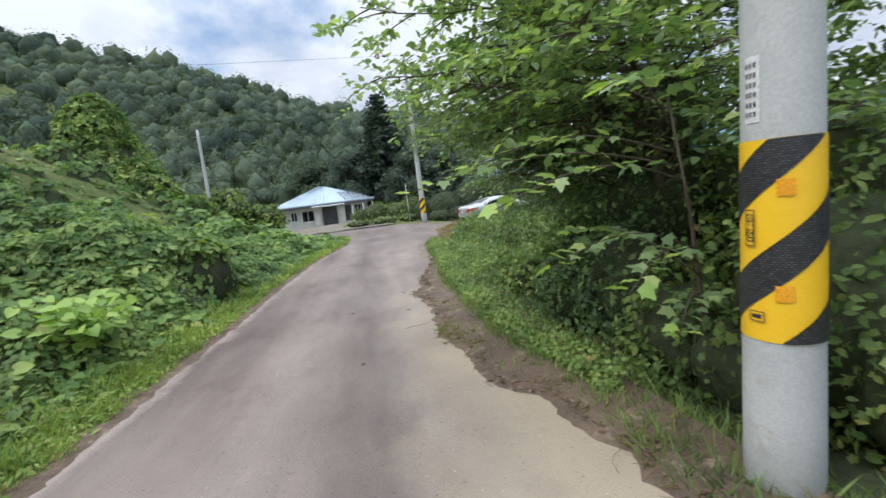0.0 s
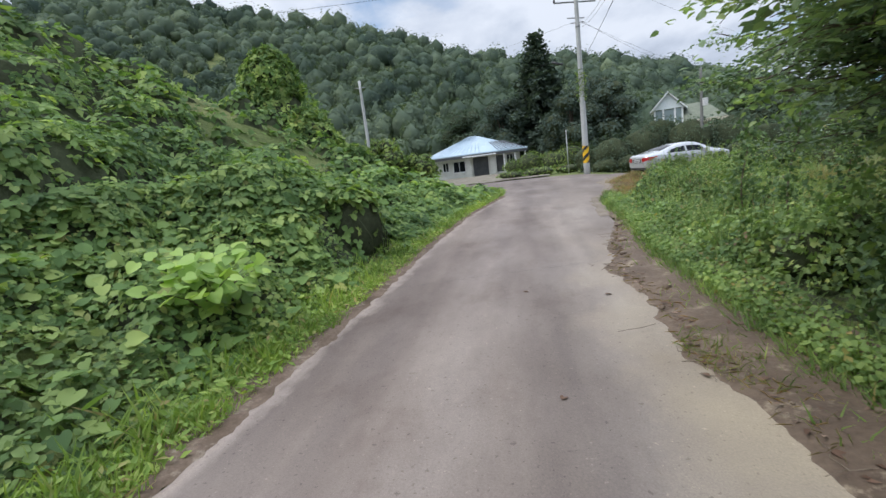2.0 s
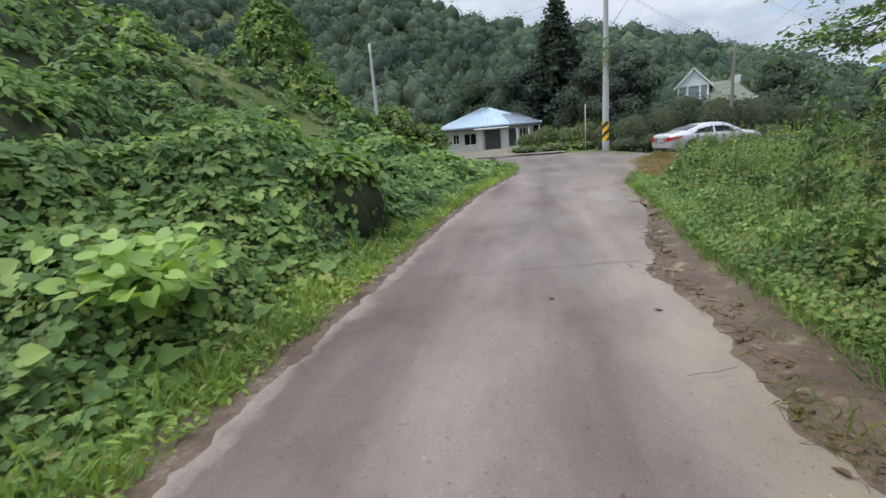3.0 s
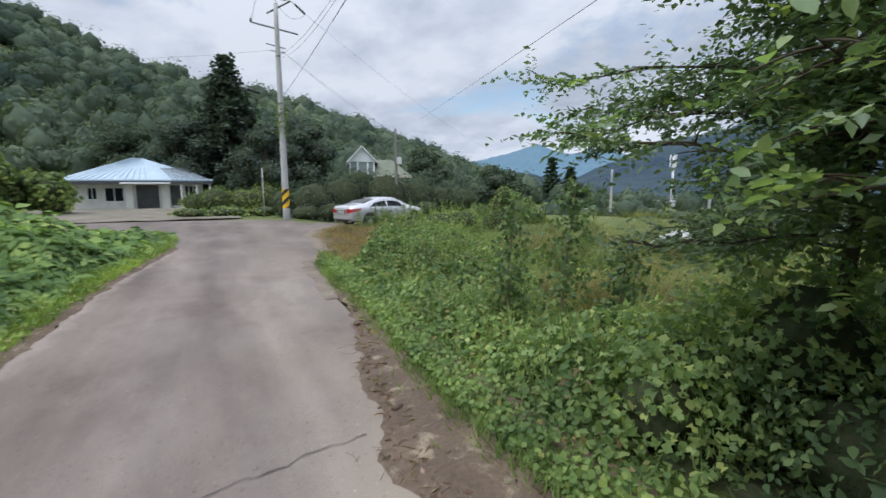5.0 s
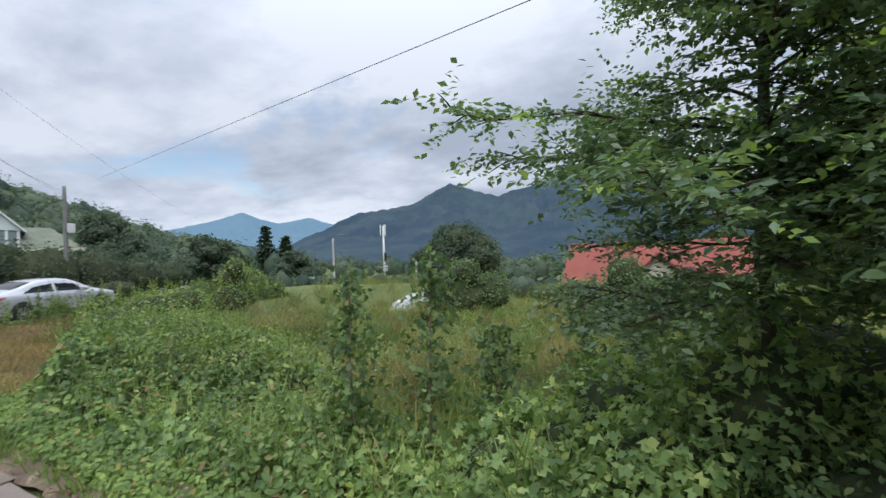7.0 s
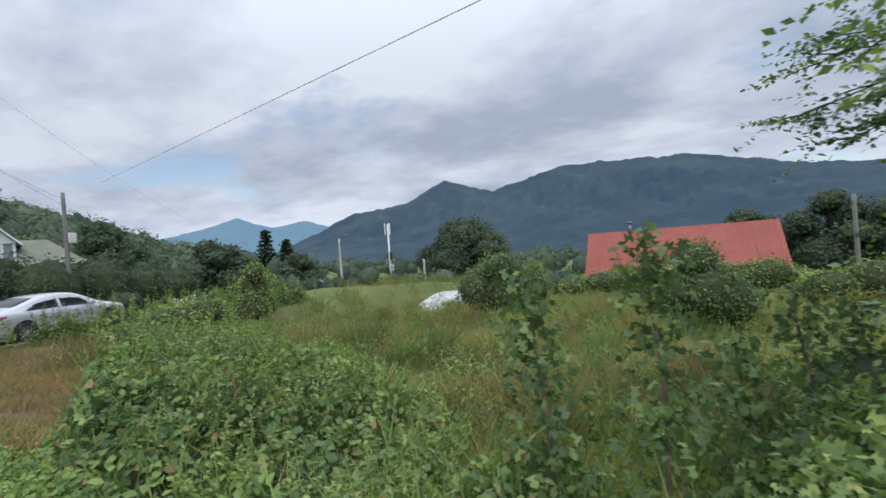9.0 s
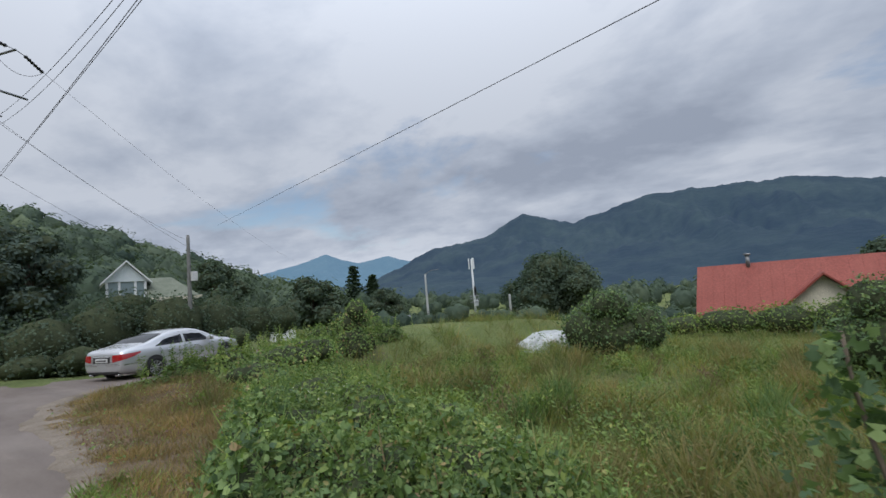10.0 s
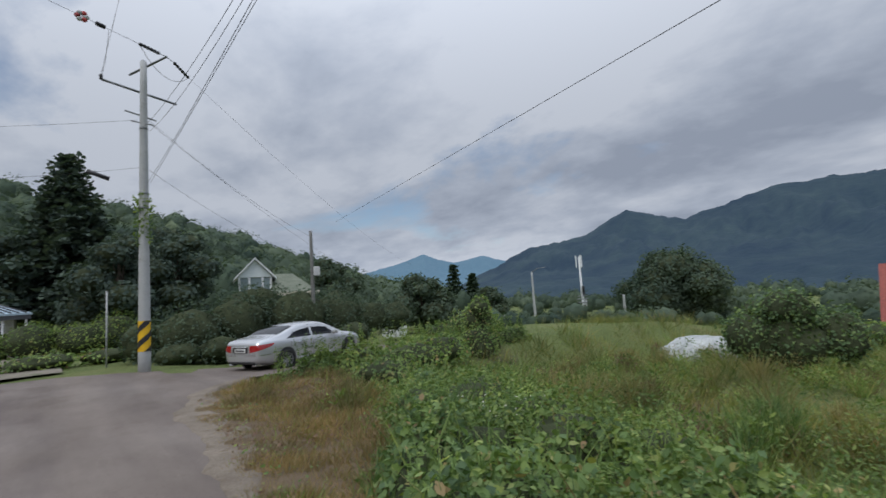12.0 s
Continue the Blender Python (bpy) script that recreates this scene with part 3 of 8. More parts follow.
# road: one lane of worn concrete that meets a cross lane
ys = np.linspace(-8, 20, 225)
u = np.array([0, 0.02, 0.045, 0.08, 0.13, 0.2, 0.35, 0.5, 0.65, 0.82, 1.0])
cols = len(u)
left, right = np.interp(ys, EDGE_Y, EDGE_L), np.interp(ys, SLAB_Y, SLAB_R)
jag = 0.05 * lump(ys * 3.1, ys * 0 + 1, 1.7) + 0.03 * lump(ys * 9, ys * 0, 1.3)
RX = (left + jag)[:, None] * (1 - u) + right[:, None] * u
RY = np.repeat(ys[:, None], cols, 1)
RZ = base(RY) + 0.012 + 0.02 * np.sin(np.pi * u)[None]
V = np.stack([RX, RY, RZ], -1).reshape(-1, 3)
F = []
for i in range(len(ys) - 1):
    for j in range(cols - 1):
        p = i * cols + j
        F += [(p, p + 1, p + cols + 1), (p, p + cols + 1, p + cols)]
# worn slab edge
n0 = len(V)
V = np.concatenate([V, np.stack([left + jag - 0.02, ys, base(ys) - 0.09], -1)])
for i in range(len(ys) - 1):
    F += [(i * cols, n0 + i + 1, n0 + i), (i * cols, (i + 1) * cols, n0 + i + 1)]
road = tagged(tri_mesh("road", V, F, ROAD, None, True), "narrow worn grey concrete lane with tan silt along one side", "road", kind="structure")
worn = np.clip(1 - (RX - RX[:, :1]) / 0.45, 0, 1).reshape(-1)
road.data.attributes.new("edge_wear", "FLOAT", "POINT").data.foreach_set("value", np.concatenate([worn, np.ones(len(V) - len(worn))]).astype(np.float32))

JUNCTION = [(-1.25, 20), (-1.6, 21.4), (-4, 22.9), (-9, 24), (-45, 28), (-45, 35), (-4, 33), (1, 31.9), (2.6, 30.6), (6, 29.8), (14, 30.4), (18, 30.8), (18, 27.8), (14, 27.0), (9, 26.4), (4.9, 25.9), (3.2, 23.9), (2.5, 21.8), (2.5, 20)]
bm = bmesh.new()
face = bm.faces.new([bm.verts.new((x, y, float(base(y)) + 0.012 - 0.3 * float(smooth(x, 3.6, 6.5)))) for x, y in JUNCTION])
if face.normal.z < 0:
    face.normal_flip()
bmesh.ops.triangulate(bm, faces=[face])
bmesh.ops.recalc_face_normals(bm, faces=bm.faces)
tagged(part("road", bm, ROAD), "worn grey concrete cross lane at the junction", "road", kind="structure")

# ---- verges ----
ys = np.linspace(-2, 20, 330)
e = np.interp(ys, EDGE_Y, EDGE_L)
u = np.linspace(0, 1, 6)
inner = e + 0.02 + np.clip(0.1 * lump(ys * 2.1, ys * 0 + 3, 1.2) + 0.07 * lump(ys * 8, ys * 0, 1.2), -0.06, 0.16)
X = inner[:, None] * (1 - u) + (e - 0.55)[:, None] * u
Y = np.repeat(ys[:, None], 6, 1)
Z = base(Y) + 0.045 - 0.06 * u[None] + 0.015 * lump(X * 7, Y * 7)
Z[:, 0] = base(ys) + 0.002
F = []
for i in range(len(ys) - 1):
    for j in range(5):
        p = i * 6 + j
        F += [(p, p + 7, p + 1), (p, p + 6, p + 7)]
EARTH = surface("crumbly_earth", (0.1, 0.072, 0.052), (0.175, 0.13, 0.1), 2.2, 30.0, 0.95, 0.15, 0.02, c3=(0.24, 0.2, 0.16))
tagged(tri_mesh("verge_earth", np.stack([X, Y, Z], -1).reshape(-1, 3), F, EARTH, None, True), "crumbly brown earth spilling onto the lane", "earth", kind="stuff")
MUD_Y = [1.2, 2.5, 3.5, 3.75, 4.7, 5.2, 5.5, 6.2, 7.3, 7.8, 8.3, 8.6, 9.8, 11.6, 13, 14]
MUD_X = [1.35, 1.3, 1.1, 0.8, 0.74, 0.64, 0.52, 0.62, 0.6, 0.54, 0.4, 0.6, 0.77, 1.25, 1.35, 1.45]
ys = np.linspace(1.2, 14, 190)
ml = np.interp(ys, MUD_Y, MUD_X) + 0.07 * lump(ys * 2.3, ys * 0 + 2, 1.5) + 0.05 * lump(ys * 7, ys * 0, 1.3)
mr = np.interp(ys, [1.2, 4, 9, 14], [2.0, 1.8, 1.75, 1.9])
u = np.linspace(0, 1, 14)
X = ml[:, None] * (1 - u) + mr[:, None] * u
Y = np.repeat(ys[:, None], len(u), 1)
Z = np.maximum(base(Y) + 0.02, land(X, Y)) + 0.012 + 0.045 * np.sin(np.minimum(u * 2.2, 1.0) * 1.57)[None] + 0.022 * lump(X * 5, Y * 5) * np.minimum(u * 5, 1)[None]
Z[:, 0] -= 0.02
F = []
for i in range(len(ys) - 1):
    for j in range(len(u) - 1):
        p = i * len(u) + j
        F += [(p, p + 1, p + len(u) + 1), (p, p + len(u) + 1, p + len(u))]
MUD = surface("damp_mud", (0.1, 0.07, 0.05), (0.17, 0.123, 0.088), 1.6, 24.0, 0.8, 0.35, 0.02, c3=(0.27, 0.215, 0.155))
tagged(tri_mesh("mud_bank", np.stack([X, Y, Z], -1).reshape(-1, 3), F, MUD, None, True), "brown washed-out mud along the lane's edge", "mud", kind="stuff")


def crack(x0, x1, y0, y1, width):
    n = 46
    xs = np.linspace(x0, x1, n)
    yy = np.linspace(y0, y1, n) + 0.045 * lump(xs * 5, xs * 2, 1.2) + 0.02 * lump(xs * 19, xs * 3, 1.0)
    w = width * (0.35 + 0.8 * np.abs(lump(xs * 9, xs))) * np.linspace(0.55, 1.15, n)
    zz = base(yy) + 0.022 + 0.02 * np.sin(np.pi * (xs + 2.5) / 3.7)
    V = np.concatenate([np.stack([xs, yy - w, zz], -1), np.stack([xs, yy + w, zz], -1)])
    F = []
    for i in range(n - 1):
        F += [(i, i + 1, n + i + 1), (i, n + i + 1, n + i)]
    return V, F


tagged(tri_mesh("road_crack", *crack(-2.4, 0.5, 8.05, 8.66, 0.0065), INK), "dark open crack across the concrete lane", "crack", kind="structure")
tagged(tri_mesh("road_crack", *crack(-2.35, -0.4, 12.4, 12.55, 0.005), INK), "thin dark crack in the concrete lane", "crack", kind="structure")


def litter(name, n, where, mat, size, label):
    """Dead leaves, sticks and grit that lie on the ground."""
    x, y = where(n)
    P = np.stack([x, y, np.maximum(land(x, y), base(y)) + 0.06], -1)
    N = np.array([0, 0, 1.0]) + 0.25 * rng.normal(size=(n, 3))
    V, F = leaves(P, N, size * (0.5 + rng.random(n)), SLIM)
    tagged(tri_mesh(name, V, F, mat), label, "litter", kind="stuff")


pile = Pile()
for i in range(55):
    y = rng.uniform(1.4, 12.5)
    l = np.interp(y, MUD_Y, MUD_X)
    x = l + 0.05 + rng.random() ** 1.4 * 0.75
    r = 0.012 + 0.04 * rng.random() ** 3
    z = max(float(land(x, y)), float(base(y))) + 0.06
    pile.add(*ball((r * rng.uniform(0.9, 1.6), r * rng.uniform(0.9, 1.5), r * 0.7), (x, y, z + 0.2 * r), 0.25, 1, i * 1.7))
tagged(pile.ob("mud_clods", MUD, None, True), "brown mud clods and small stones beside the lane", "clods", kind="stuff")
DEADLEAF = leaf_mat("dead_leaf", [(0.0, (0.05, 0.037, 0.022)), (0.7, (0.085, 0.066, 0.04)), (1.0, (0.16, 0.14, 0.09))], 0.85, 0.15, 0.05)


def along_mud(n):
    y = rng.uniform(1.4, 12, n)
    l = np.interp(y, MUD_Y, MUD_X)
    return l + 0.06 + (1.7 - l) * rng.random(n), y


n = 1900
x, y = along_mud(n)
ang = rng.uniform(0, 6.28, n)
V, F = leaves(np.stack([x, y, np.maximum(land(x, y), base(y)) + 0.058], -1), np.array([0, 0, 1.0]) + 0.1 * rng.normal(size=(n, 3)), 0.05 + 0.1 * rng.random(n), (SLIM[0] * [0.09, 1, 1], SLIM[1]), np.stack([np.cos(ang), np.sin(ang), 0 * ang], -1))
tagged(tri_mesh("straw", V, F, DRYGRASS), "russet straw and pine needles scattered on the mud", "litter", kind="stuff")
litter("leaf_litter", 1500, along_mud, DEADLEAF, 0.055, "brown dead leaves and straw lying on the mud")
pile = Pile()
for i in range(120):
    y = rng.uniform(1.4, 11)
    x = rng.uniform(np.interp(y, MUD_Y, MUD_X) - 0.05, 1.6)
    a, L = rng.uniform(0, 6.28), rng.uniform(0.1, 0.4)
    t = np.linspace(0, 1, 5)[:, None]
    p = np.array([x, y, 0]) + t * L * np.array([math.cos(a), math.sin(a), 0]) + 0.03 * rng.normal(size=(5, 3)) * [1, 1, 0]
    p[:, 2] = np.maximum(land(p[:, 0], p[:, 1]), base(p[:, 1])) + 0.064
    pile.add(*tube_arrays(p, 0.0024, 4))
tagged(pile.ob("fallen_twigs", TIMBER), "thin dry twigs scattered on the mud", "twigs", kind="stuff")
for x, y, a in ((0.28, 7.1, 0.4), (-0.35, 4.9, 1.2), (0.62, 5.15, 2.0), (-0.6, 7.4, 0.2), (0.8, 3.9, 1.0)):
    V, F = leaves([(x, y, float(base(y)) + 0.04)], [(0.1, 0.1, 1)], 0.09, OVATE, [(math.cos(a), math.sin(a), 0)])
    tagged(tri_mesh("fallen_leaf", V, F, DEADLEAF), "dead brown leaf lying on the concrete lane", "leaf", "fallen leaves")


def blades(name, x, y, h, mat, label, lean=0.35, z=None):
    n = len(x)
    zz = (land(x, y) if z is None else z) - 0.06
    N = unit(np.stack([rng.normal(size=n), rng.normal(size=n), 0.2 * rng.normal(size=n)], -1))
    al = np.stack([lean * rng.normal(size=n), lean * rng.normal(size=n), np.ones(n)], -1)
    V, F = leaves(np.stack([x, y, zz], -1), N, h, (BLADE[0] * [w_scale(h), 1, 1], BLADE[1]), al)
    return tagged(tri_mesh(name, V, F, mat), label, "grass", kind="stuff")


def w_scale(h):
    return 1.0 if np.mean(h) > 0.45 else 2.2


# bright grass strip below the bank
n = 22000
y = 1.0 + 22 * rng.random(n) ** 1.5
e = np.interp(y, EDGE_Y, EDGE_L)
x = e - 0.1 - np.abs(rng.normal(size=n)) * 0.33
blades("verge_grass", x, y, (0.13 + 0.3 * rng.random(n) ** 1.5) * (0.5 + 0.5 * np.minimum((e - x) * 3, 1)) * (0.75 + 0.45 * lump(x * 3, y * 3)), GRASS, "bright green grass strip along the lane", 0.5)
n = 4500
y = 1.0 + 20 * rng.random(n) ** 1.5
x = np.interp(y, EDGE_Y, EDGE_L) - 0.12 - np.abs(rng.normal(size=n)) * 0.4
V, F = leaves(np.stack([x, y, land(x, y) + 0.12 * rng.random(n)], -1), np.array([0.3, -0.2, 1.0]) + 0.5 * rng.normal(size=(n, 3)), 0.05 + 0.06 * rng.random(n), SLIM)
tagged(tri_mesh("verge_weeds", V, F, GRASS), "low leafy weeds among the verge grass", "weeds", kind="stuff")

# grass along the field side
n = 20000
y = 1.6 + 15.5 * rng.random(n) ** 1.3
g = np.interp(y, [1.6, 2.35, 3.35, 4.2, 5, 6, 7.5, 9, 10, 12, 14, 15.5, 17.5, 20, 21], [1.55, 1.45, 1.48, 1.4, 1.25, 1.2, 1.2, 1.2, 1.3, 1.45, 1.5, 1.65, 2.2, 2.7, 2.8])
x = g + np.abs(rng.normal(size=n)) * 0.33 - 0.05
ok = (y > 4.2) | (rng.random(n) < 0.45)
x, y, n = x[ok], y[ok], ok.sum()
blades("verge_grass", x, y, 0.09 + 0.2 * rng.random(n), HERB, "bright green grass strip below the weeds", 0.55, np.maximum(land(x, y), base(y) + 0.02 - 0.2 * np.maximum(x - 2, 0)))
n = 9500
y = 3.2 + 12.6 * rng.random(n) ** 0.9
x = np.interp(y, [1.6, 3.4, 5, 9, 10, 12, 16], [1.55, 1.5, 1.27, 1.24, 1.32, 1.48, 1.7]) + np.abs(rng.normal(size=n)) * 0.24
V, F = leaves(np.stack([x, y, np.maximum(land(x, y), base(y) - 0.1) + 0.05 + 0.16 * rng.random(n)], -1), np.array([-0.3, -0.2, 1.0]) + 0.5 * rng.normal(size=(n, 3)), 0.028 + 0.03 * rng.random(n), (SPRAY[0] * [1.3, 1, 1], SPRAY[1]))
tagged(tri_mesh("verge_weeds", V, F, HERB), "low bright leafy weeds beside the mud", "weeds", kind="stuff")

# grass creeping over the mud
n = 2600
y = rng.uniform(1.8, 12, n)
l = np.interp(y, MUD_Y, MUD_X)
x = l + 0.15 + (1.75 - l) * rng.random(n)
ok = lump(x * 2.2 + 2, y * 2.2) > 0.25
blades("mud_grass", x[ok], y[ok], 0.06 + 0.14 * rng.random(ok.sum()), GRASS, "thin grass tufts creeping over the mud", 0.7, np.maximum(land(x[ok], y[ok]), base(y[ok])) + 0.08)

n = 420
a, q = rng.uniform(0, 6.28, n), rng.random(n) ** 0.5
x, y = 0.88 + 0.3 * q * np.cos(a) - 0.1 * q * np.sin(a), 5.4 + 0.55 * q * np.sin(a)
blades("matted_grass", x, y, 0.05 + 0.1 * rng.random(n), MEADOW, "matted dull grass lying over the mud", 1.6, base(y) + 0.1)

# dry brown grass on the corner of the junction
CORNER_Y = [15, 16, 17.5, 20, 21.8, 23.6, 24.5]
CORNER_X = [1.45, 1.5, 2.15, 2.55, 2.6, 3.3, 4.6]


def corner_tufts(name, tufts, per, reach, tall, mat, label, lean):
    """Grass in tufts: blades that spread from shared roots."""
    y = 15.5 + 9 * rng.random(tufts)
    e = np.interp(y, CORNER_Y, CORNER_X)
    x = e + 0.1 + reach * rng.random(tufts) ** 1.3
    hh = (0.35 + 0.65 * np.minimum((x - e) * 1.2, 1)) * (0.8 + 0.5 * lump(x * 2, y * 2)) * tall
    x, y, hh = np.repeat(x, per), np.repeat(y, per), np.repeat(hh, per)
    dx, dy = 0.05 * rng.normal(size=(2, len(x)))
    n = len(x)
    zz = np.maximum(land(x, y), base(y) - 0.15) - 0.04
    al = np.stack([14 * dx * lean + 0.3 * rng.normal(size=n), 14 * dy * lean + 0.3 * rng.normal(size=n), np.ones(n)], -1)
    N = unit(np.stack([rng.normal(size=n), rng.normal(size=n), 0.2 * rng.normal(size=n)], -1))
    V, F = leaves(np.stack([x + dx, y + dy, zz], -1), N, hh * (0.6 + 0.6 * rng.random(n)), (BLADE[0] * [1.5, 1, 1], BLADE[1]), al)
    return tagged(tri_mesh(name, V, F, mat), label, "grass", kind="stuff")


# bare brown earth under the dry grass
ys = np.linspace(15.6, 24.4, 90)
u = np.linspace(0, 1, 24)
X = np.interp(ys, CORNER_Y, CORNER_X)[:, None] + 0.1 + (3.3 + 0.3 * lump(ys * 2, ys * 0))[:, None] * u[None]
Y = np.repeat(ys[:, None], 24, 1)
Z = np.maximum(land(X, Y), base(Y) - 0.15) + 0.012 + 0.03 * lump(X * 3, Y * 3)
i, j = np.meshgrid(np.arange(89), np.arange(23), indexing="ij")
p = i * 24 + j
F = np.concatenate([np.stack([p, p + 1, p + 25], -1).reshape(-1, 3), np.stack([p, p + 25, p + 24], -1).reshape(-1, 3)])
tagged(tri_mesh("corner_earth", np.stack([X, Y, Z], -1).reshape(-1, 3), F, SOIL, None, True), "bare brown earth under dry grass at the corner", "earth", kind="stuff")
corner_tufts("dry_grass", 3000, 9, 3.4, 0.3, DRYGRASS, "dry brown and olive grass tufts on the junction corner", 0.7)
corner_tufts("corner_grass", 330, 9, 3.8, 0.26, GRASS, "green grass tufts growing through the dry grass", 0.6)
n = 900
y = 15.6 + 8.6 * rng.random(n)
e = np.interp(y, CORNER_Y, CORNER_X)
x = e + 0.15 + 3.4 * rng.random(n)
ok = lump(x * 1.3 + 1, y * 1.3) > 0.1
x, y = x[ok], y[ok]
V, F = leaves(np.stack([x, y, np.maximum(land(x, y), base(y) - 0.15) + 0.03 + 0.14 * rng.random(len(x))], -1), np.array([-0.2, -0.3, 1.0]) + 0.5 * rng.normal(size=(len(x), 3)), 0.03 + 0.035 * rng.random(len(x)), OVATE)
tagged(tri_mesh("corner_weeds", V, F, WEED), "low green weeds creeping through the dry grass", "weeds", kind="stuff")
n = 5500
y = 15.6 + 8.6 * rng.random(n)
x = np.interp(y, CORNER_Y, CORNER_X) + 0.1 + 3.6 * rng.random(n)
ok = lump(x * 0.9 + 3, y * 0.9) > 0.05
x, y = x[ok], y[ok]
V, F = leaves(np.stack([x, y, np.maximum(land(x, y), base(y) - 0.15) + 0.04 + 0.16 * rng.random(len(x))], -1), np.array([0, -0.3, 1.0]) + 0.7 * rng.normal(size=(len(x), 3)), 0.03 + 0.04 * rng.random(len(x)), SLIM)
tagged(tri_mesh("dead_weeds", V, F, RUSSET), "withered russet weeds on the junction corner", "weeds", kind="stuff")


# ---- vines on the bank ----
def bell(x, y, cx, cy, rx, ry):
    """A rounded mound of height one."""
    return np.exp(-((((x - cx) / rx) ** 2 + ((y - cy) / ry) ** 2) ** 1.5))


def vine_top(x, y):
    """Height of the blanket of vines over the bank."""
    d = np.interp(y, EDGE_Y, EDGE_L) - x
    k = smooth(d, 0.45, 1.3)
    heap = -0.05 + 1.45 * np.abs(lump(x * 0.62 + 0.4, y * 0.62)) ** 0.75 + 0.34 * np.abs(lump(x * 1.7, y * 1.7)) ** 0.75 + 0.09 * lump(x * 4.5, y * 4.5) + 0.35 * lump(x * 0.35 + 2, y * 0.35)
    rise_ = 0.5 * smooth(d, 1.5, 4) * (0.6 + 0.4 * lump(x * 0.5, y * 0.4))
    # a low shelf of weeds at the foot, mounds of vine above it
    shelf = 0.04 + 0.26 * np.abs(lump(x * 1.5 + 0.4, y * 1.5)) ** 0.75 + 0.08 * lump(x * 4.5, y * 4.5)
    mounds = 1.1 * bell(x, y, -4.75, 9.9, 1.3, 1.8) + 1.15 * bell(x, y, -7.3, 7.4, 1.2, 1.9) + 0.35 * bell(x, y, -4.0, 6.5, 0.7, 0.8) + 0.55 * bell(x, y, -7.2, 11.4, 1.3, 1.2) + 0.5 * bell(x, y, -5.8, 4.2, 0.9, 1.0)
    w = np.maximum(smooth(d, 5.2, 8.0), smooth(y, 12.0, 14.5))
    end = 1 - 0.6 * smooth(y, 19, 24)
    end = end * (1 - 0.9 * np.exp(-(((x + 3.2) / 0.6) ** 2 + ((y - 10.3) / 1.0) ** 2)))
    h = k * ((shelf + mounds) * (1 - w) + np.maximum(heap + rise_, 0.08) * (1 - 0.62 * smooth(y, 12, 14) * (1 - smooth(d, 4, 8))) * w) * end
    # the blanket hangs in folds that step down the bank
    fold = 0.17 * k * end * np.sin(9.5 * (land(x, y) + 0.7 * h) + 3.0 * lump(x * 0.5, y * 0.5)) * smooth(d, 1.8, 3.4)
    return land(x, y) - 0.05 + h + fold - 1.0 * smooth(y, 12.5, 17.5) * smooth(-x, 6.0, 9.5)


def slope_normal(f, x, y, s=0.15):
    gx, gy = (f(x + s, y) - f(x - s, y)) / (2 * s), (f(x, y + s) - f(x, y - s)) / (2 * s)
    return unit(np.stack([-gx, -gy, np.ones_like(gx)], -1))


def blanket(name, f, xs, ys_, mat, drop):
    X, Y = np.meshgrid(xs, ys_)
    V = np.stack([X, Y, f(X, Y) - drop], -1).reshape(-1, 3)
    w = len(xs)
    i, j = np.meshgrid(np.arange(len(ys_) - 1), np.arange(w - 1), indexing="ij")
    p = i * w + j
    F = np.concatenate([np.stack([p, p + 1, p + w + 1], -1).reshape(-1, 3), np.stack([p, p + w + 1, p + w], -1).reshape(-1, 3)])
    return tri_mesh(name, V, F, mat, None, True)


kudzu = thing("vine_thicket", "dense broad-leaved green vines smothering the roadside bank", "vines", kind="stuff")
# solid dark sheet below the leaves, coloured as the shade among stems
b = blanket("stems", vine_top, np.linspace(-24, -2.3, 110), np.linspace(-2, 25.5, 130), UNDERSHADE, 0.22)
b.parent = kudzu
n = 95000
y = -1 + 26 * rng.random(n) ** 1.15
e = np.interp(y, EDGE_Y, EDGE_L)
d = 0.5 + 17 * rng.random(n) ** 1.5
x = e - d
dist = np.hypot(x + 0.4, y - 2.5)
keep = rng.random(n) < np.clip(9 / (dist + 2), 0.3, 1)
# bare overhang hollow and thinned creases: dark underlay shows there in place of shade
crease = np.abs(lump(x * 0.62 + 0.4, y * 0.62)) < 0.13
keep &= ~crease | (rng.random(n) < 0.35) | (e - x < 6)
hang = np.sin(9.5 * (vine_top(x, y) - 0.3 * np.abs(lump(x * 1.7, y * 1.7))) + 3.0 * lump(x * 0.5, y * 0.5) - 0.9)
keep &= (hang > -0.55) | (rng.random(n) < 0.3) | (e - x < 2.4)
keep &= (np.hypot((x + 3.1) / 1.0, (y - 10.0) / 1.6) > 1) | (rng.random(n) < 0.02)
keep &= (e - x > 2.6 + 0.7 * lump(x, y)) | (y > 8.2) | (rng.random(n) < 0.12)
x, y, dist = x[keep], y[keep], dist[keep]
N = slope_normal(vine_top, x, y) + 0.3 * rng.normal(size=(len(x), 3)) + [0.1, -0.15, 0.4]
P = np.stack([x, y, vine_top(x, y) + 0.1 * rng.normal(size=len(x)) - 0.04], -1)
size = (0.07 + 0.085 * rng.random(len(x))) * np.clip(0.75 + dist / 16, 0.85, 1.8)
al = np.stack([0.6 + 0.6 * rng.normal(size=len(x)), -0.3 + 0.6 * rng.normal(size=len(x)), -0.6 + 0.5 * rng.normal(size=len(x))], -1)
close = dist < 7.5
V, F = leaves(P[close], N[close], size[close] * 0.98, KUDZU_LEAF, al[close])
tri_mesh("leaves", V, F, KUDZU, kudzu)
mid = ~close & (dist < 15)
V, F = leaves(P[mid], N[mid], size[mid] * 1.1, TRIFOIL, al[mid])
tri_mesh("leaves", V, F, BANKLEAF, kudzu)
far = dist >= 15
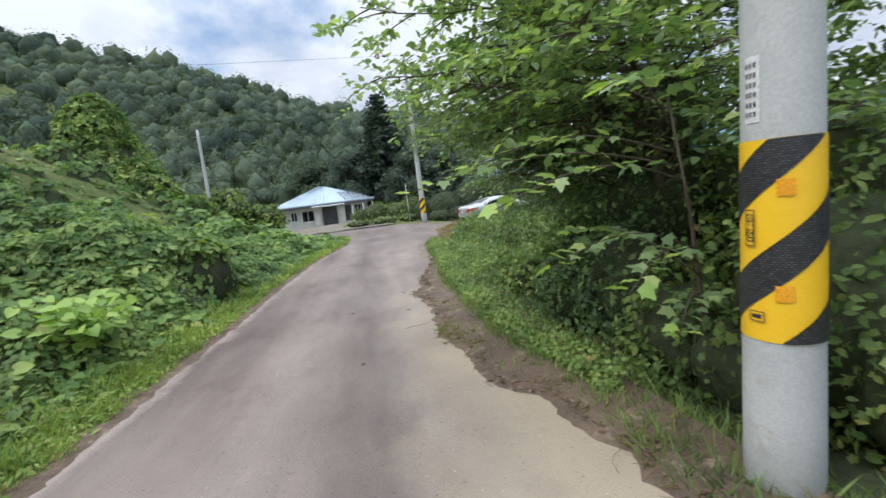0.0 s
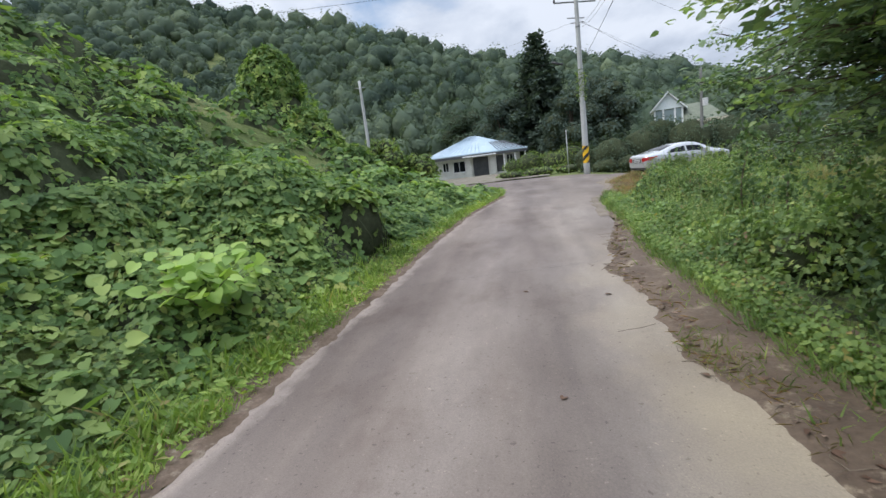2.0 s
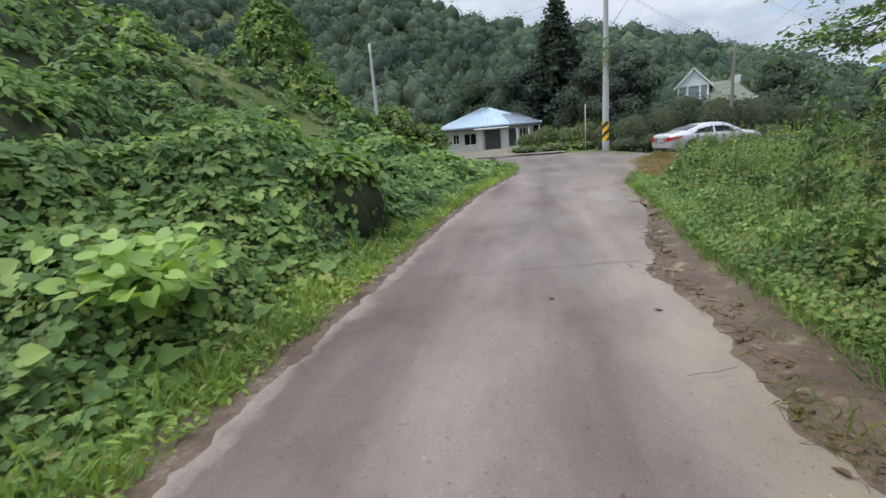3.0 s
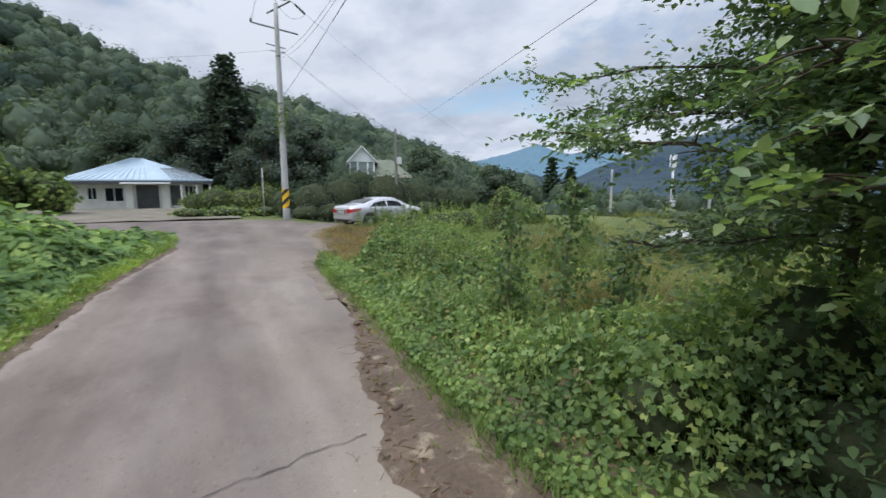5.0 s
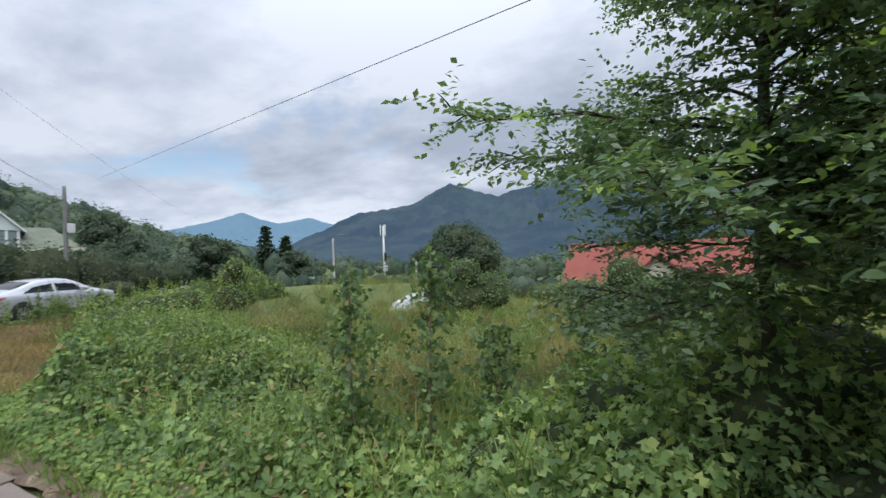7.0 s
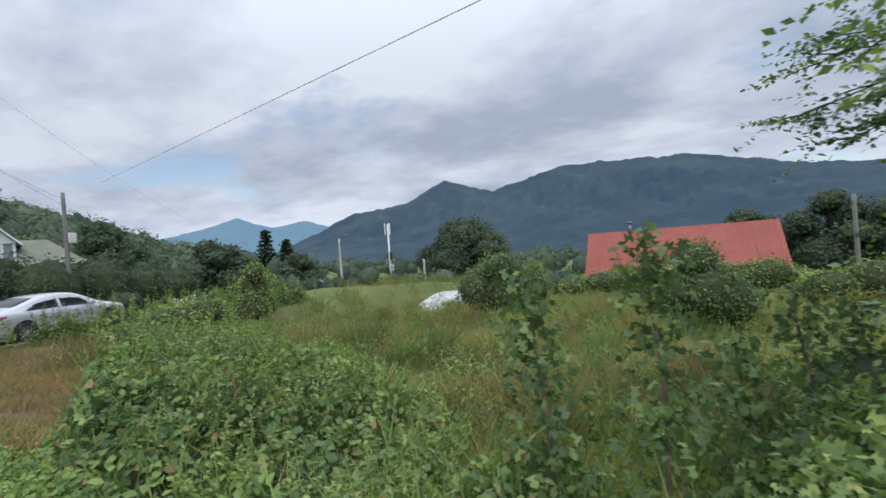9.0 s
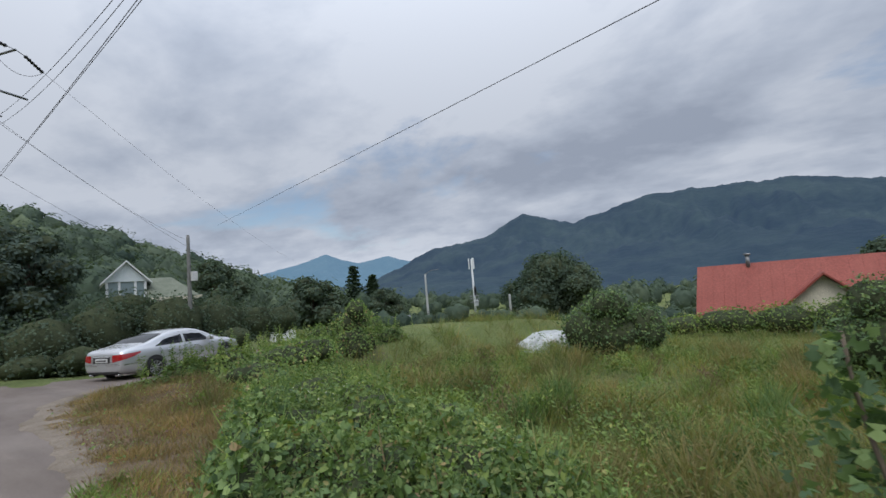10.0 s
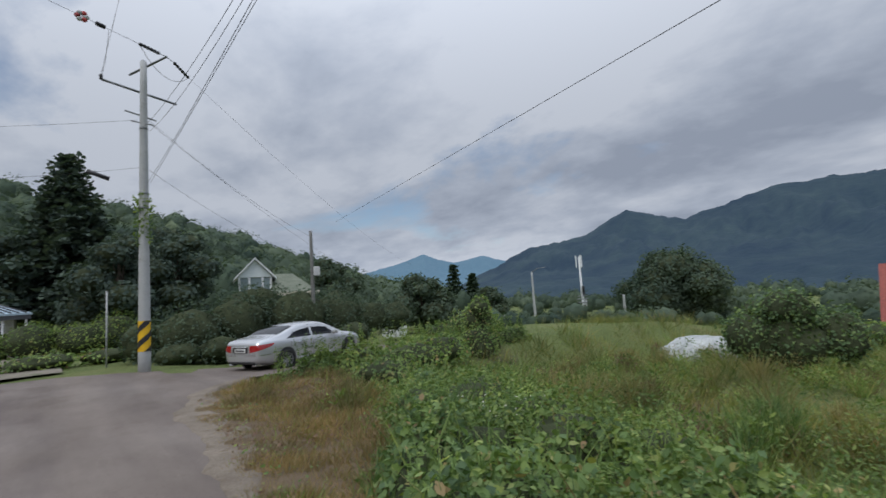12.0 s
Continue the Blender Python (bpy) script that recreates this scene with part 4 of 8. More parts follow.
V, F = leaves(P[far], N[far], size[far] * 1.35, SPRAY, al[far])
tri_mesh("leaves", V, F, BANKLEAF, kudzu)

# low mixed weeds and creepers on the shelf at the bank's foot
n = 19000
y = 1.0 + 8.2 * rng.random(n)
x = np.interp(y, EDGE_Y, EDGE_L) - 0.4 - 3.1 * rng.random(n)
P = np.stack([x, y, vine_top(x, y) - 0.05 + 0.14 * rng.random(n)], -1)
N = slope_normal(vine_top, x, y) + 0.45 * rng.normal(size=(n, 3)) + [0.1, -0.2, 0.35]
pick = np.clip(0.5 + 0.5 * lump(x * 1.1 + 3, y * 1.1) + 0.22 * rng.normal(size=n), 0, 0.999)
for lo, hi, shape, mat, size in ((0.0, 0.32, LOBED, SHRUB, 0.065), (0.32, 0.66, OVATE, KUDZU, 0.075), (0.66, 1.0, LOBED, KUDZU, 0.08)):
    k = (pick >= lo) & (pick < hi)
    V, F = leaves(P[k], N[k], size * (0.6 + 0.8 * rng.random(k.sum())), shape)
    tri_mesh("leaves", V, F, mat, kudzu)
n = 260
y = 1.5 + 7.5 * rng.random(n)
x = np.interp(y, EDGE_Y, EDGE_L) - 0.6 - 2.8 * rng.random(n)
V, F = leaves(np.stack([x, y, vine_top(x, y) + 0.1 + 0.1 * rng.random(n)], -1), np.array([0.25, -0.3, 1.0]) + 0.3 * rng.normal(size=(n, 3)), 0.1 + 0.09 * rng.random(n), HEART)
tri_mesh("leaves", V, F, KUDZU, kudzu)

# vine-smothered tree
cone = thing("vine_covered_tree", "tall cone of a tree wholly smothered in green vines", "tree", at=(-12.8, 24.7, -0.1))
pile, core = Pile(), Pile()
for cx, cy, cz, r, h in ((0, 0, 3.4, 2.7, 3.8), (0.1, -0.3, 6.3, 1.5, 2.2), (1.7, -0.6, 2.6, 2.1, 2.6), (-1.8, -0.4, 3.6, 1.9, 2.8), (3.3, -0.3, 1.7, 1.8, 1.8)):
    P, N = shell(1600, (r, r, h), (cx, cy, cz), cx + 3, -0.6, 0.12, 0.12)
    pile.add(*leaves(P, N + 0.5 * rng.normal(size=P.shape) + [0, 0, 0.3], 0.22 + 0.14 * rng.random(len(P)), TRIFOIL))
    # dark core puts the shade behind the vine leaves into colour
    core.add(*ball((r * 0.86, r * 0.86, h * 0.86), (cx, cy, cz), 0.1, 3, cx))
tagged(core.ob("tangle", UNDERSHADE, cone, True), kind="stuff")
pile.ob("leaves", KUDZU, cone)
tube("trunk", BARK, cone, [(0, 0, -0.6), (0, 0, 2.0), (0.1, 0, 6.0)], [0.25, 0.1], 8)

# heap of vines that overhangs the verge; bare beneath, its shade painted as a dark core
oh = thing("vine_overhang", "heap of vines over a verge hollow with its shade painted dark", "vines", at=(-4.0, 10.5, -0.1))
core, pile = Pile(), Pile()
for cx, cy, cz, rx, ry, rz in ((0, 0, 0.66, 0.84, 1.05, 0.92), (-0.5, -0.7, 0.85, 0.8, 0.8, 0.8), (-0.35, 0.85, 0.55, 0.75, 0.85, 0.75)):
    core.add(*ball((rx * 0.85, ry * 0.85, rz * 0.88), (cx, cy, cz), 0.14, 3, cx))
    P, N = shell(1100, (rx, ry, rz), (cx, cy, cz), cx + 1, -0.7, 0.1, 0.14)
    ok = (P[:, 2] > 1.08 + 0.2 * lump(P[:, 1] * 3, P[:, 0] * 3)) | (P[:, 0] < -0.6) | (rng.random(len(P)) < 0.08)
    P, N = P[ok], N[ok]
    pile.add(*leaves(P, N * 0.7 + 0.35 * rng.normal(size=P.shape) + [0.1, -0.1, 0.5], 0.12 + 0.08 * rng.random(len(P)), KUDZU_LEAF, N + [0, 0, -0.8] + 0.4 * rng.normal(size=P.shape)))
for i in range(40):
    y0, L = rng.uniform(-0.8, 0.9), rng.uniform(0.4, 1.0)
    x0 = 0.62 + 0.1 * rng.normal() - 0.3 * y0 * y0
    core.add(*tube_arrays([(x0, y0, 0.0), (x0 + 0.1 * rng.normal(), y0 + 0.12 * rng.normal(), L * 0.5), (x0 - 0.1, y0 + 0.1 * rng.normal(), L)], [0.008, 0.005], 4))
tagged(core.ob("hollow", UNDERSHADE, oh, False), kind="stuff")
pile.ob("leaves", KUDZU, oh)

# young broad-leaved bush at the foot of the bank
bush = thing("broadleaf_bush", "young bush with large bright yellow-green leaves", "bush", at=(-3.75, 6.1, 0.3))
pile, stems = Pile(), Pile()
for i in range(22):
    a, L = rng.uniform(0, 6.28), rng.uniform(0.35, 0.65)
    t = np.linspace(0, 1, 6)[:, None]
    out = np.array([math.cos(a), math.sin(a), 0])
    p = np.array([0, 0, 0.0]) + t * L * (0.75 * out + np.array([0, 0, 1.0])) + t**2 * 0.25 * L * (out - np.array([0, 0, 1.2]))
    stems.add(*tube_arrays(p, [0.007, 0.003], 5))
    k = rng.integers(3, 6)
    q = p[-k:]
    pile.add(*leaves(q, np.array([0.2, -0.3, 1]) + 0.35 * rng.normal(size=(len(q), 3)), 0.13 + 0.06 * rng.random(len(q)), HEART, out + 0.8 * rng.normal(size=(len(q), 3))))
pile.add(*leaves(np.array([0.05, -0.05, 0.45]) + [0.3, 0.3, 0.14] * rng.normal(size=(80, 3)) * 0.7, np.array([0.2, -0.3, 1]) + 0.4 * rng.normal(size=(80, 3)), 0.12 + 0.06 * rng.random(80), HEART))
stems.ob("stems", BARK, bush)
pile.ob("leaves", YOUNG, bush)


# ---- field side: trees, shrubs, weeds ----
def near_tree(label, at, trunk, limbs, leaf=0.085, mat=TREELEAF, young=0.03, shape=OVATE, full=1.0):
    """A tree with a tapered trunk, drooping limbs, twigs and single leaves. limbs: height, way in degrees, length, rise."""
    tr = thing("tree", label, "tree", at=at)
    t = np.linspace(0, 1, 8)[:, None]
    top = np.array(trunk[0])
    line = t * top + 0.1 * np.sin(t * 4) * np.array([1, 0.6, 0])
    line[0, 2] -= 0.3
    tube("trunk", BARK, tr, line, [trunk[1], trunk[1] * 0.3], 9)
    wood, fol, fresh = Pile(), Pile(), Pile()
    for hz, az, L, climb, *rest in limbs:
        twig = rest[0] if rest else 0.85
        f = min(hz / top[2], 1.0)
        start = f * top + 0.1 * math.sin(f * 4) * np.array([1, 0.6, 0])
        way = np.array([math.sin(radians(az)), math.cos(radians(az)), 0])
        s = np.linspace(0, 1, 9)[:, None]
        limb = start + s * L * way + np.array([0, 0, 1.0]) * (climb * np.sin(s * 2.2)) + 0.05 * rng.normal(size=(9, 3)) * s
        tube("limb", BARK, tr, limb, [0.016, 0.004], 6)
        side = np.array([way[1], -way[0], 0])
        subs = int((6 + L * 5) * full)
        for k in range(subs):
            q = 0.2 + 0.8 * (k + rng.random()) / subs
            o = np.array([np.interp(q, s[:, 0], limb[:, c]) for c in range(3)])
            sgn = 1 if k % 2 else -1
            w = unit(way * rng.uniform(0.4, 1.0) + sgn * side * rng.uniform(0.3, 1.0) + np.array([0, 0, rng.uniform(-0.3, 0.45)]))
            SL = rng.uniform(0.5, 1.0) * (1.15 - 0.5 * q) * min(1.0, L / 2) * twig
            sub = o + np.linspace(0, 1, 6)[:, None] * SL * w - np.linspace(0, 1, 6)[:, None] ** 2 * np.array([0, 0, 0.18 * SL])
            wood.add(*tube_arrays(sub, [0.008, 0.003], 4))
            for m in range(rng.integers(2, 5 if full <= 1 else 7)):
                qq = rng.uniform(0.25, 1.0)
                o2 = sub[0] + (sub[-1] - sub[0]) * qq
                w2 = unit(w + 0.75 * rng.normal(size=3) * [1, 1, 0.5])
                TL = rng.uniform(0.22, 0.45)
                nl = rng.integers(6, 10) if full <= 1 else rng.integers(9, 15)
                u_ = (np.arange(nl) + 0.5) / nl
                pts = o2 + u_[:, None] * TL * w2 - (u_**2)[:, None] * np.array([0, 0, 0.1 * TL])
                sd = unit(np.cross(w2, [0, 0, 1.0]))
                alg = w2[None] * 0.55 + sd[None] * np.where(np.arange(nl) % 2, 1, -1)[:, None] * 0.9 + np.array([0, 0, -0.25]) + 0.2 * rng.normal(size=(nl, 3))
                nn = np.array([0, 0, 1.0]) + 0.45 * rng.normal(size=(nl, 3))
                (fresh if rng.random() < young else fol).add(*leaves(pts, nn, leaf * (0.7 + 0.6 * rng.random(nl)), shape, alg))
    tagged(wood.ob("spray_wood", BARK, tr, True), kind="stuff")
    fol.ob("crown", mat, tr)
    if fresh.n:
        tagged(fresh.ob("young_foliage", YOUNG, tr), "bright young yellow-green leaves", kind="stuff")
    return tr


def limb_set(n, z0, z1, length, front, spread, climb=0.5):
    out = []
    for i in range(n):
        z = z0 + (z1 - z0) * (i + rng.random()) / n
        az = front + spread * (2 * rng.random() - 1)
        f = (z - z0) / (z1 - z0)
        out.append((z, az, length * (1.0 - 0.45 * f) * rng.uniform(0.7, 1.1), climb * rng.uniform(0.4, 1.3)))
    return out


near_tree("leafy roadside tree with limbs reaching over the lane", (2.75, 4.3, -0.4), ((0.3, 0.2, 5.6), 0.08), limb_set(24, 1.4, 5.4, 2.5, -100, 180) + limb_set(11, 2.3, 4.9, 2.4, -110, 75, 0.35) + [(2.75, -109, 2.6, 0.1), (2.95, -92, 2.8, 0.2), (3.3, -100, 2.9, 0.3), (3.8, -85, 2.7, 0.3), (2.6, -70, 2.2, 0.05)] + limb_set(5, 2.6, 4.3, 2.4, -88, 22, 0.3) + [(2.7, -76, 2.2, 0.15, 0.6), (3.0, -70, 2.0, 0.25, 0.6), (3.1, -82, 2.3, 0.2, 0.6), (2.45, -80, 1.9, 0.1, 0.6)], 0.085, TREELEAF, 0.06)
near_tree("broad leafy tree with drooping limbs over roadside weeds", (3.4, 7.05, -0.65), ((0.2, -0.1, 6.4), 0.06),
          [(z, a, L * 0.85, c, 0.5) for z, a, L, c in limb_set(10, 2.0, 3.1, 1.4, -95, 45, 0.15)] + limb_set(8, 2.7, 4.9, 1.25, -90, 110, 0.3) + limb_set(19, 3.0, 6.0, 1.6, -122, 66, 0.55) + [(z, a, L, c, 0.6) for z, a, L, c in limb_set(12, 2.2, 4.8, 2.2, -112, 28, 0.2)] + limb_set(8, 2.4, 5.8, 1.6, 100, 75, 0.5) + limb_set(7, 1.6, 2.8, 1.7, 60, 60, 0.1)
          + [(3.15, -36, 2.3, 0.15, 0.35), (2.95, -32, 1.9, 0.1, 0.4), (3.7, -66, 1.6, 0.35, 0.45), (4.2, -66, 1.5, 0.5, 0.5), (2.5, -73, 2.1, 0.1, 0.45), (2.75, -58, 1.9, 0.1, 0.5), (2.05, -50, 1.5, -0.1, 0.35),
             (2.7, -123, 2.3, 0.05, 0.7), (2.9, -118, 2.1, 0.1, 0.7), (2.6, -110, 1.8, 0.05, 0.7), (3.1, -126, 2.4, 0.1, 0.7), (2.85, -105, 1.9, 0.1, 0.7), (3.2, -114, 2.2, 0.1, 0.7),
             (3.25, 40, 2.15, 0.1, 0.45), (3.6, 48, 2.2, 0.15, 0.45), (3.0, 50, 1.9, 0.1, 0.4)], 0.062, CROWNLEAF, 0.025, (SLIM[0] * [1.35, 1, 1], SLIM[1]), 1.25)
near_tree("leafy tree behind the roadside shrubs", (4.9, 5.2, -0.8), ((0.3, -0.2, 6.4), 0.08), limb_set(30, 1.5, 6.0, 2.3, -90, 180), 0.09)
near_tree("leafy tree beside the concrete pole", (3.6, 2.2, -0.5), ((0.2, 0.3, 5.8), 0.07), limb_set(26, 1.0, 5.4, 2.1, 40, 125), 0.1)


# sapling whose large lobed leaves hang out over the lane
spray = thing("tree", "slender sapling with large bright lobed leaves over the lane", "tree", at=(2.35, 3.05, -0.3))
tube("trunk", BARK, spray, [(0, 0, -0.3), (-0.05, 0, 0.8), (-0.15, -0.05, 1.6), (-0.3, -0.1, 2.4)], [0.024, 0.008], 7)
old, fresh = Pile(), Pile()
for z, tip in ((1.9, (-2.15, -0.36, 1.93)), (1.8, (-1.75, -0.8, 1.8)), (1.3, (-1.4, -0.55, 1.42)), (2.0, (-1.75, -0.1, 2.05)), (1.2, (-1.1, -0.85, 1.3)), (1.1, (-0.9, 0.4, 1.5)), (2.2, (-1.2, -0.9, 2.3)), (2.3, (-1.0, 0.35, 2.5)), (0.9, (-0.75, -0.7, 0.95))):
    t = np.linspace(0, 1, 8)[:, None]
    o = np.array([np.interp(z, [0, 0.8, 1.6, 2.4], [0, -0.05, -0.15, -0.3]), -0.05, z])
    tip = np.array(tip)
    line = o + t * (tip - o) + np.array([0, 0, 0.16]) * np.sin(t * 3.14)
    tube("limb", BARK, spray, line, [0.009, 0.003], 5)
    way = unit(tip - o)
    m = 20
    q = 0.3 + 0.7 * (np.arange(m) + 0.5) / m
    sd = np.where(np.arange(m) % 2, 1, -1)[:, None] * unit(np.cross(way, [0, 0, 1.0]))
    P = np.stack([np.interp(q, t[:, 0], line[:, c]) for c in range(3)], -1) + sd * rng.uniform(0.0, 0.16, (m, 1)) * (1.2 - q)[:, None]
    V, F = leaves(P, np.array([0, 0, 1.0]) + 0.35 * rng.normal(size=(m, 3)), 0.08 + 0.045 * rng.random(m), (LOBED[0] * [0.85, 1, 1], LOBED[1]), way * 0.7 + sd * 0.7 + [0, 0, -0.4] + 0.2 * rng.normal(size=(m, 3)))
    cut = len(LOBED[0]) * 17
    old.add(V[:cut], F[F.max(1) < cut])
    fresh.add(V[cut:], F[F.min(1) >= cut] - cut)
old.ob("crown", TREELEAF, spray)
tagged(fresh.ob("young_foliage", YOUNG, spray), "bright young leaves at the tips", kind="stuff")


def shrub(name, label, at, lobes, leaf, mat, shape=OVATE, dens=1.0, core_k=0.74, up=0.3):
    """A thicket: lobes (x, y, z, rx, ry, rz) of leaves round twiggy cores coloured dark as inner shade, and stems to
    the ground.
    """
    sh = thing(name, label, "bush", at=at)
    pile, core = Pile(), Pile()
    for i, (cx, cy, cz, rx, ry, rz) in enumerate(lobes):
        area = 4 * math.pi * ((rx * ry) ** 1.6 / 3 + (rx * rz) ** 1.6 / 3 + (ry * rz) ** 1.6 / 3) ** (1 / 1.6)
        n = int(area / (leaf * leaf) * 1.1 * dens)
        P, N = shell(n, (rx, ry, rz), (cx, cy, cz), i * 1.7 + at[0], -1.0, 0.42, 0.24)
        pile.add(*leaves(P, N * 0.7 + 0.7 * rng.normal(size=P.shape) + [0, 0, up], leaf * (0.55 + 0.6 * rng.random(len(P))), shape))
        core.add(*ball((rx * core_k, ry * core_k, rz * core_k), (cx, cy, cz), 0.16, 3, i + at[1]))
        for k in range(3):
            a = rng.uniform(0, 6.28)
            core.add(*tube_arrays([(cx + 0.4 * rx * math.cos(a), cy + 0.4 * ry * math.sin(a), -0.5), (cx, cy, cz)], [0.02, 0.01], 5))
    tagged(core.ob("thicket", UNDERSHADE, sh, True), kind="stuff")
    pile.ob("leaves", mat, sh)
    return sh


shrub("roadside_shrub", "dark dense shrub thicket beside the concrete pole", (2.9, 2.6, -0.3), [(0, 0, 0.9, 0.75, 1.0, 1.1), (-0.35, 0.9, 0.5, 0.6, 0.7, 0.7), (0.4, -1.0, 0.8, 0.8, 0.9, 1.2), (0.5, 0.6, 1.7, 0.8, 0.9, 0.9)], 0.085, SHRUB, OVATE, 1.35, 0.66)
# next two thickets: tree shade is put into the darker leaf colour
shrub("roadside_shrub", "green shrub thicket under the trees, leaves darkened for shade", (2.7, 4.6, -0.3), [(0, 0, 0.7, 0.7, 0.9, 0.95), (-0.2, 0.9, 0.45, 0.6, 0.7, 0.6), (0.6, 0.2, 1.5, 0.9, 1.0, 0.9), (0.45, 0.5, 2.5, 0.9, 1.0, 0.85)], 0.085, BUSHSHADELEAF, OVATE, 1.5, 0.68)
shrub("roadside_shrub", "green shrub thicket at the foot of a tree, leaves darkened for shade", (3.1, 6.5, -0.55), [(0, 0, 0.6, 0.75, 0.9, 0.75), (0.5, 0.7, 0.7, 0.8, 0.8, 0.8), (0.3, -0.8, 0.9, 0.8, 0.8, 0.9)], 0.08, BUSHSHADELEAF, OVATE, 1.5, 0.58)
shrub("roadside_shrub", "loose leafy shrub on the field side of a tree", (5.0, 7.5, -0.85), [(0, 0, 0.8, 0.8, 0.9, 0.8), (0.5, -0.5, 1.5, 0.8, 0.8, 0.7)], 0.09, TREELEAF, OVATE, 0.9, 0.55)
shrub("roadside_shrub", "dense green shrub behind the roadside trees", (5.2, 6.6, -0.9), [(0, 0, 1.0, 1.2, 1.4, 1.2), (0.5, 1.3, 0.7, 1.1, 1.0, 0.9)], 0.1, SHRUB)
shrub("roadside_shrub", "dense green shrub behind the roadside pole", (4.9, 3.2, -0.9), [(0, 0, 1.1, 1.2, 1.6, 1.4), (0.2, -1.6, 1.0, 1.2, 1.2, 1.3)], 0.1, SHRUB)


# leafy weeds on the slope below the lane
def weed_top(x, y):
    s = x - np.interp(y, [1.6, 5, 8.3, 10, 15, 17.5, 20, 24], [1.9, 1.7, 1.65, 1.75, 2.0, 3.6, 5.4, 7.0])
    reach = 1.4 * smooth(y, 11.0, 13.0)
    k = smooth(s, -0.1, 0.7) * (1 - smooth(s, 1.3 + 1.5 * reach, 2.8 + 1.5 * reach))
    heap = 0.12 + 0.46 * np.abs(lump(x * 0.9 + 1, y * 0.9)) ** 0.8 + 0.19 * lump(x * 2.6, y * 2.6)
    hummock = 0.62 * bell(x, y, 4.1, 15.2, 1.7, 2.5) + 0.35 * bell(x, y, 6.0, 18.5, 1.6, 2.2) + 0.2 * bell(x, y, 3.0, 9.9, 0.7, 0.9)
    return land(x, y) - 0.05 + k * np.maximum(heap + hummock, 0.04)


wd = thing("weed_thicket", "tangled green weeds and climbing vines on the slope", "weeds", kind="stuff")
# dark sheet stands in for the shade under weeds and roadside shrubs
b = blanket("stems", weed_top, np.linspace(1.75, 13, 90), np.linspace(1.6, 25, 160), UNDERSHADE, 0.2)
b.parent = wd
n = 47000
y = 6.0 + 18.5 * rng.random(n) ** 1.2
s = -0.1 + (2.2 + 2.4 * smooth(y, 11, 13)) * rng.random(n) ** 1.1
x = np.interp(y, [1.6, 5, 8.3, 10, 15, 17.5, 20, 24], [1.9, 1.7, 1.75, 1.8, 2.0, 3.6, 5.4, 7.0]) + s
P = np.stack([x, y, weed_top(x, y) - 0.14 + 0.3 * rng.random(n)], -1)
N = slope_normal(weed_top, x, y) + 0.75 * rng.normal(size=(n, 3)) + [-0.15, -0.15, 0.2]
pick = np.clip(0.5 + 0.55 * lump(x * 0.8 + 5, y * 0.8) + 0.16 * rng.normal(size=n), 0, 0.999)
# leaves dropped in the dips so the dark sheet reads as shade
gap = (np.abs(lump(x * 0.9 + 1, y * 0.9)) < 0.15) & (rng.random(n) < 0.6)
pick[(y < 11.5) & (pick > 0.24) & (pick < 0.45)] += 0.22
pick[gap] = 2.0
# below the tree: fewer, lower, darker leaves stand in for its shade
under = np.hypot((x - 2.75) / 0.9, (y - 6.5) / 1.3) < 1
pick[under] = np.where(rng.random(under.sum()) < 0.5, 0.3, 2.0)
P[under, 2] -= 0.35
# lobed leaves near the tree take the shade-darkened colour
pick[(pick < 0.24) & (y < 7.9)] += 3.0
for lo, hi, shape, mat, size in ((0.0, 0.24, STAR, CLIMBER, 0.085), (3.0, 4.0, STAR, BUSHSHADELEAF, 0.085), (0.24, 0.45, SPRAY, BUSHSHADELEAF, 0.08), (0.45, 0.75, OVATE, WEED, 0.092), (0.75, 1.0, OVATE, SHRUB, 0.092)):
    k = (pick >= lo) & (pick < hi) & ((shape is not STAR) | (rng.random(n) < 0.42))
    V, F = leaves(P[k], N[k], size * np.where(y[k] < 11.5, 0.82, 1.0) * (0.65 + 0.75 * rng.random(k.sum())), shape)
    tri_mesh("leaves", V, F, mat, wd)
n = 7500
y = 8.2 + 15.8 * rng.random(n) ** 1.2
x = np.interp(y, [8.2, 15, 16, 17.5, 20, 21.8, 24], [1.9, 2.1, 2.6, 3.4, 4.2, 4.6, 6.2]) + 5 * rng.random(n)
blades("tall_grass", x, y, 0.4 + 0.45 * rng.random(n), WEED, "tall thin grass standing among the weeds", 0.3, weed_top(x, y) - 0.25)
def weed_stalk(heap, x0, y0, z0, h, leaf=0.085):
    """One upright weed: a stem with leaves that shrink towards the tip."""
    tip = np.array([0.12 * rng.normal(), 0.12 * rng.normal(), h])
    heap.add(*tube_arrays([(x0, y0, z0), np.array([x0, y0, z0]) + tip], [0.006, 0.003], 4))
    m = 34
    q = 0.2 + 0.8 * rng.random(m)
    P = np.array([x0, y0, z0]) + q[:, None] * tip
    out = rng.normal(size=(m, 3)) * [1, 1, 0.25] + [0, 0, 0.1]
    heap.add(*leaves(P, np.array([0, 0, 1.0]) + 0.4 * rng.normal(size=(m, 3)), (leaf - leaf * 0.53 * q) * (0.7 + 0.6 * rng.random(m)), SLIM, out))


pile = Pile()
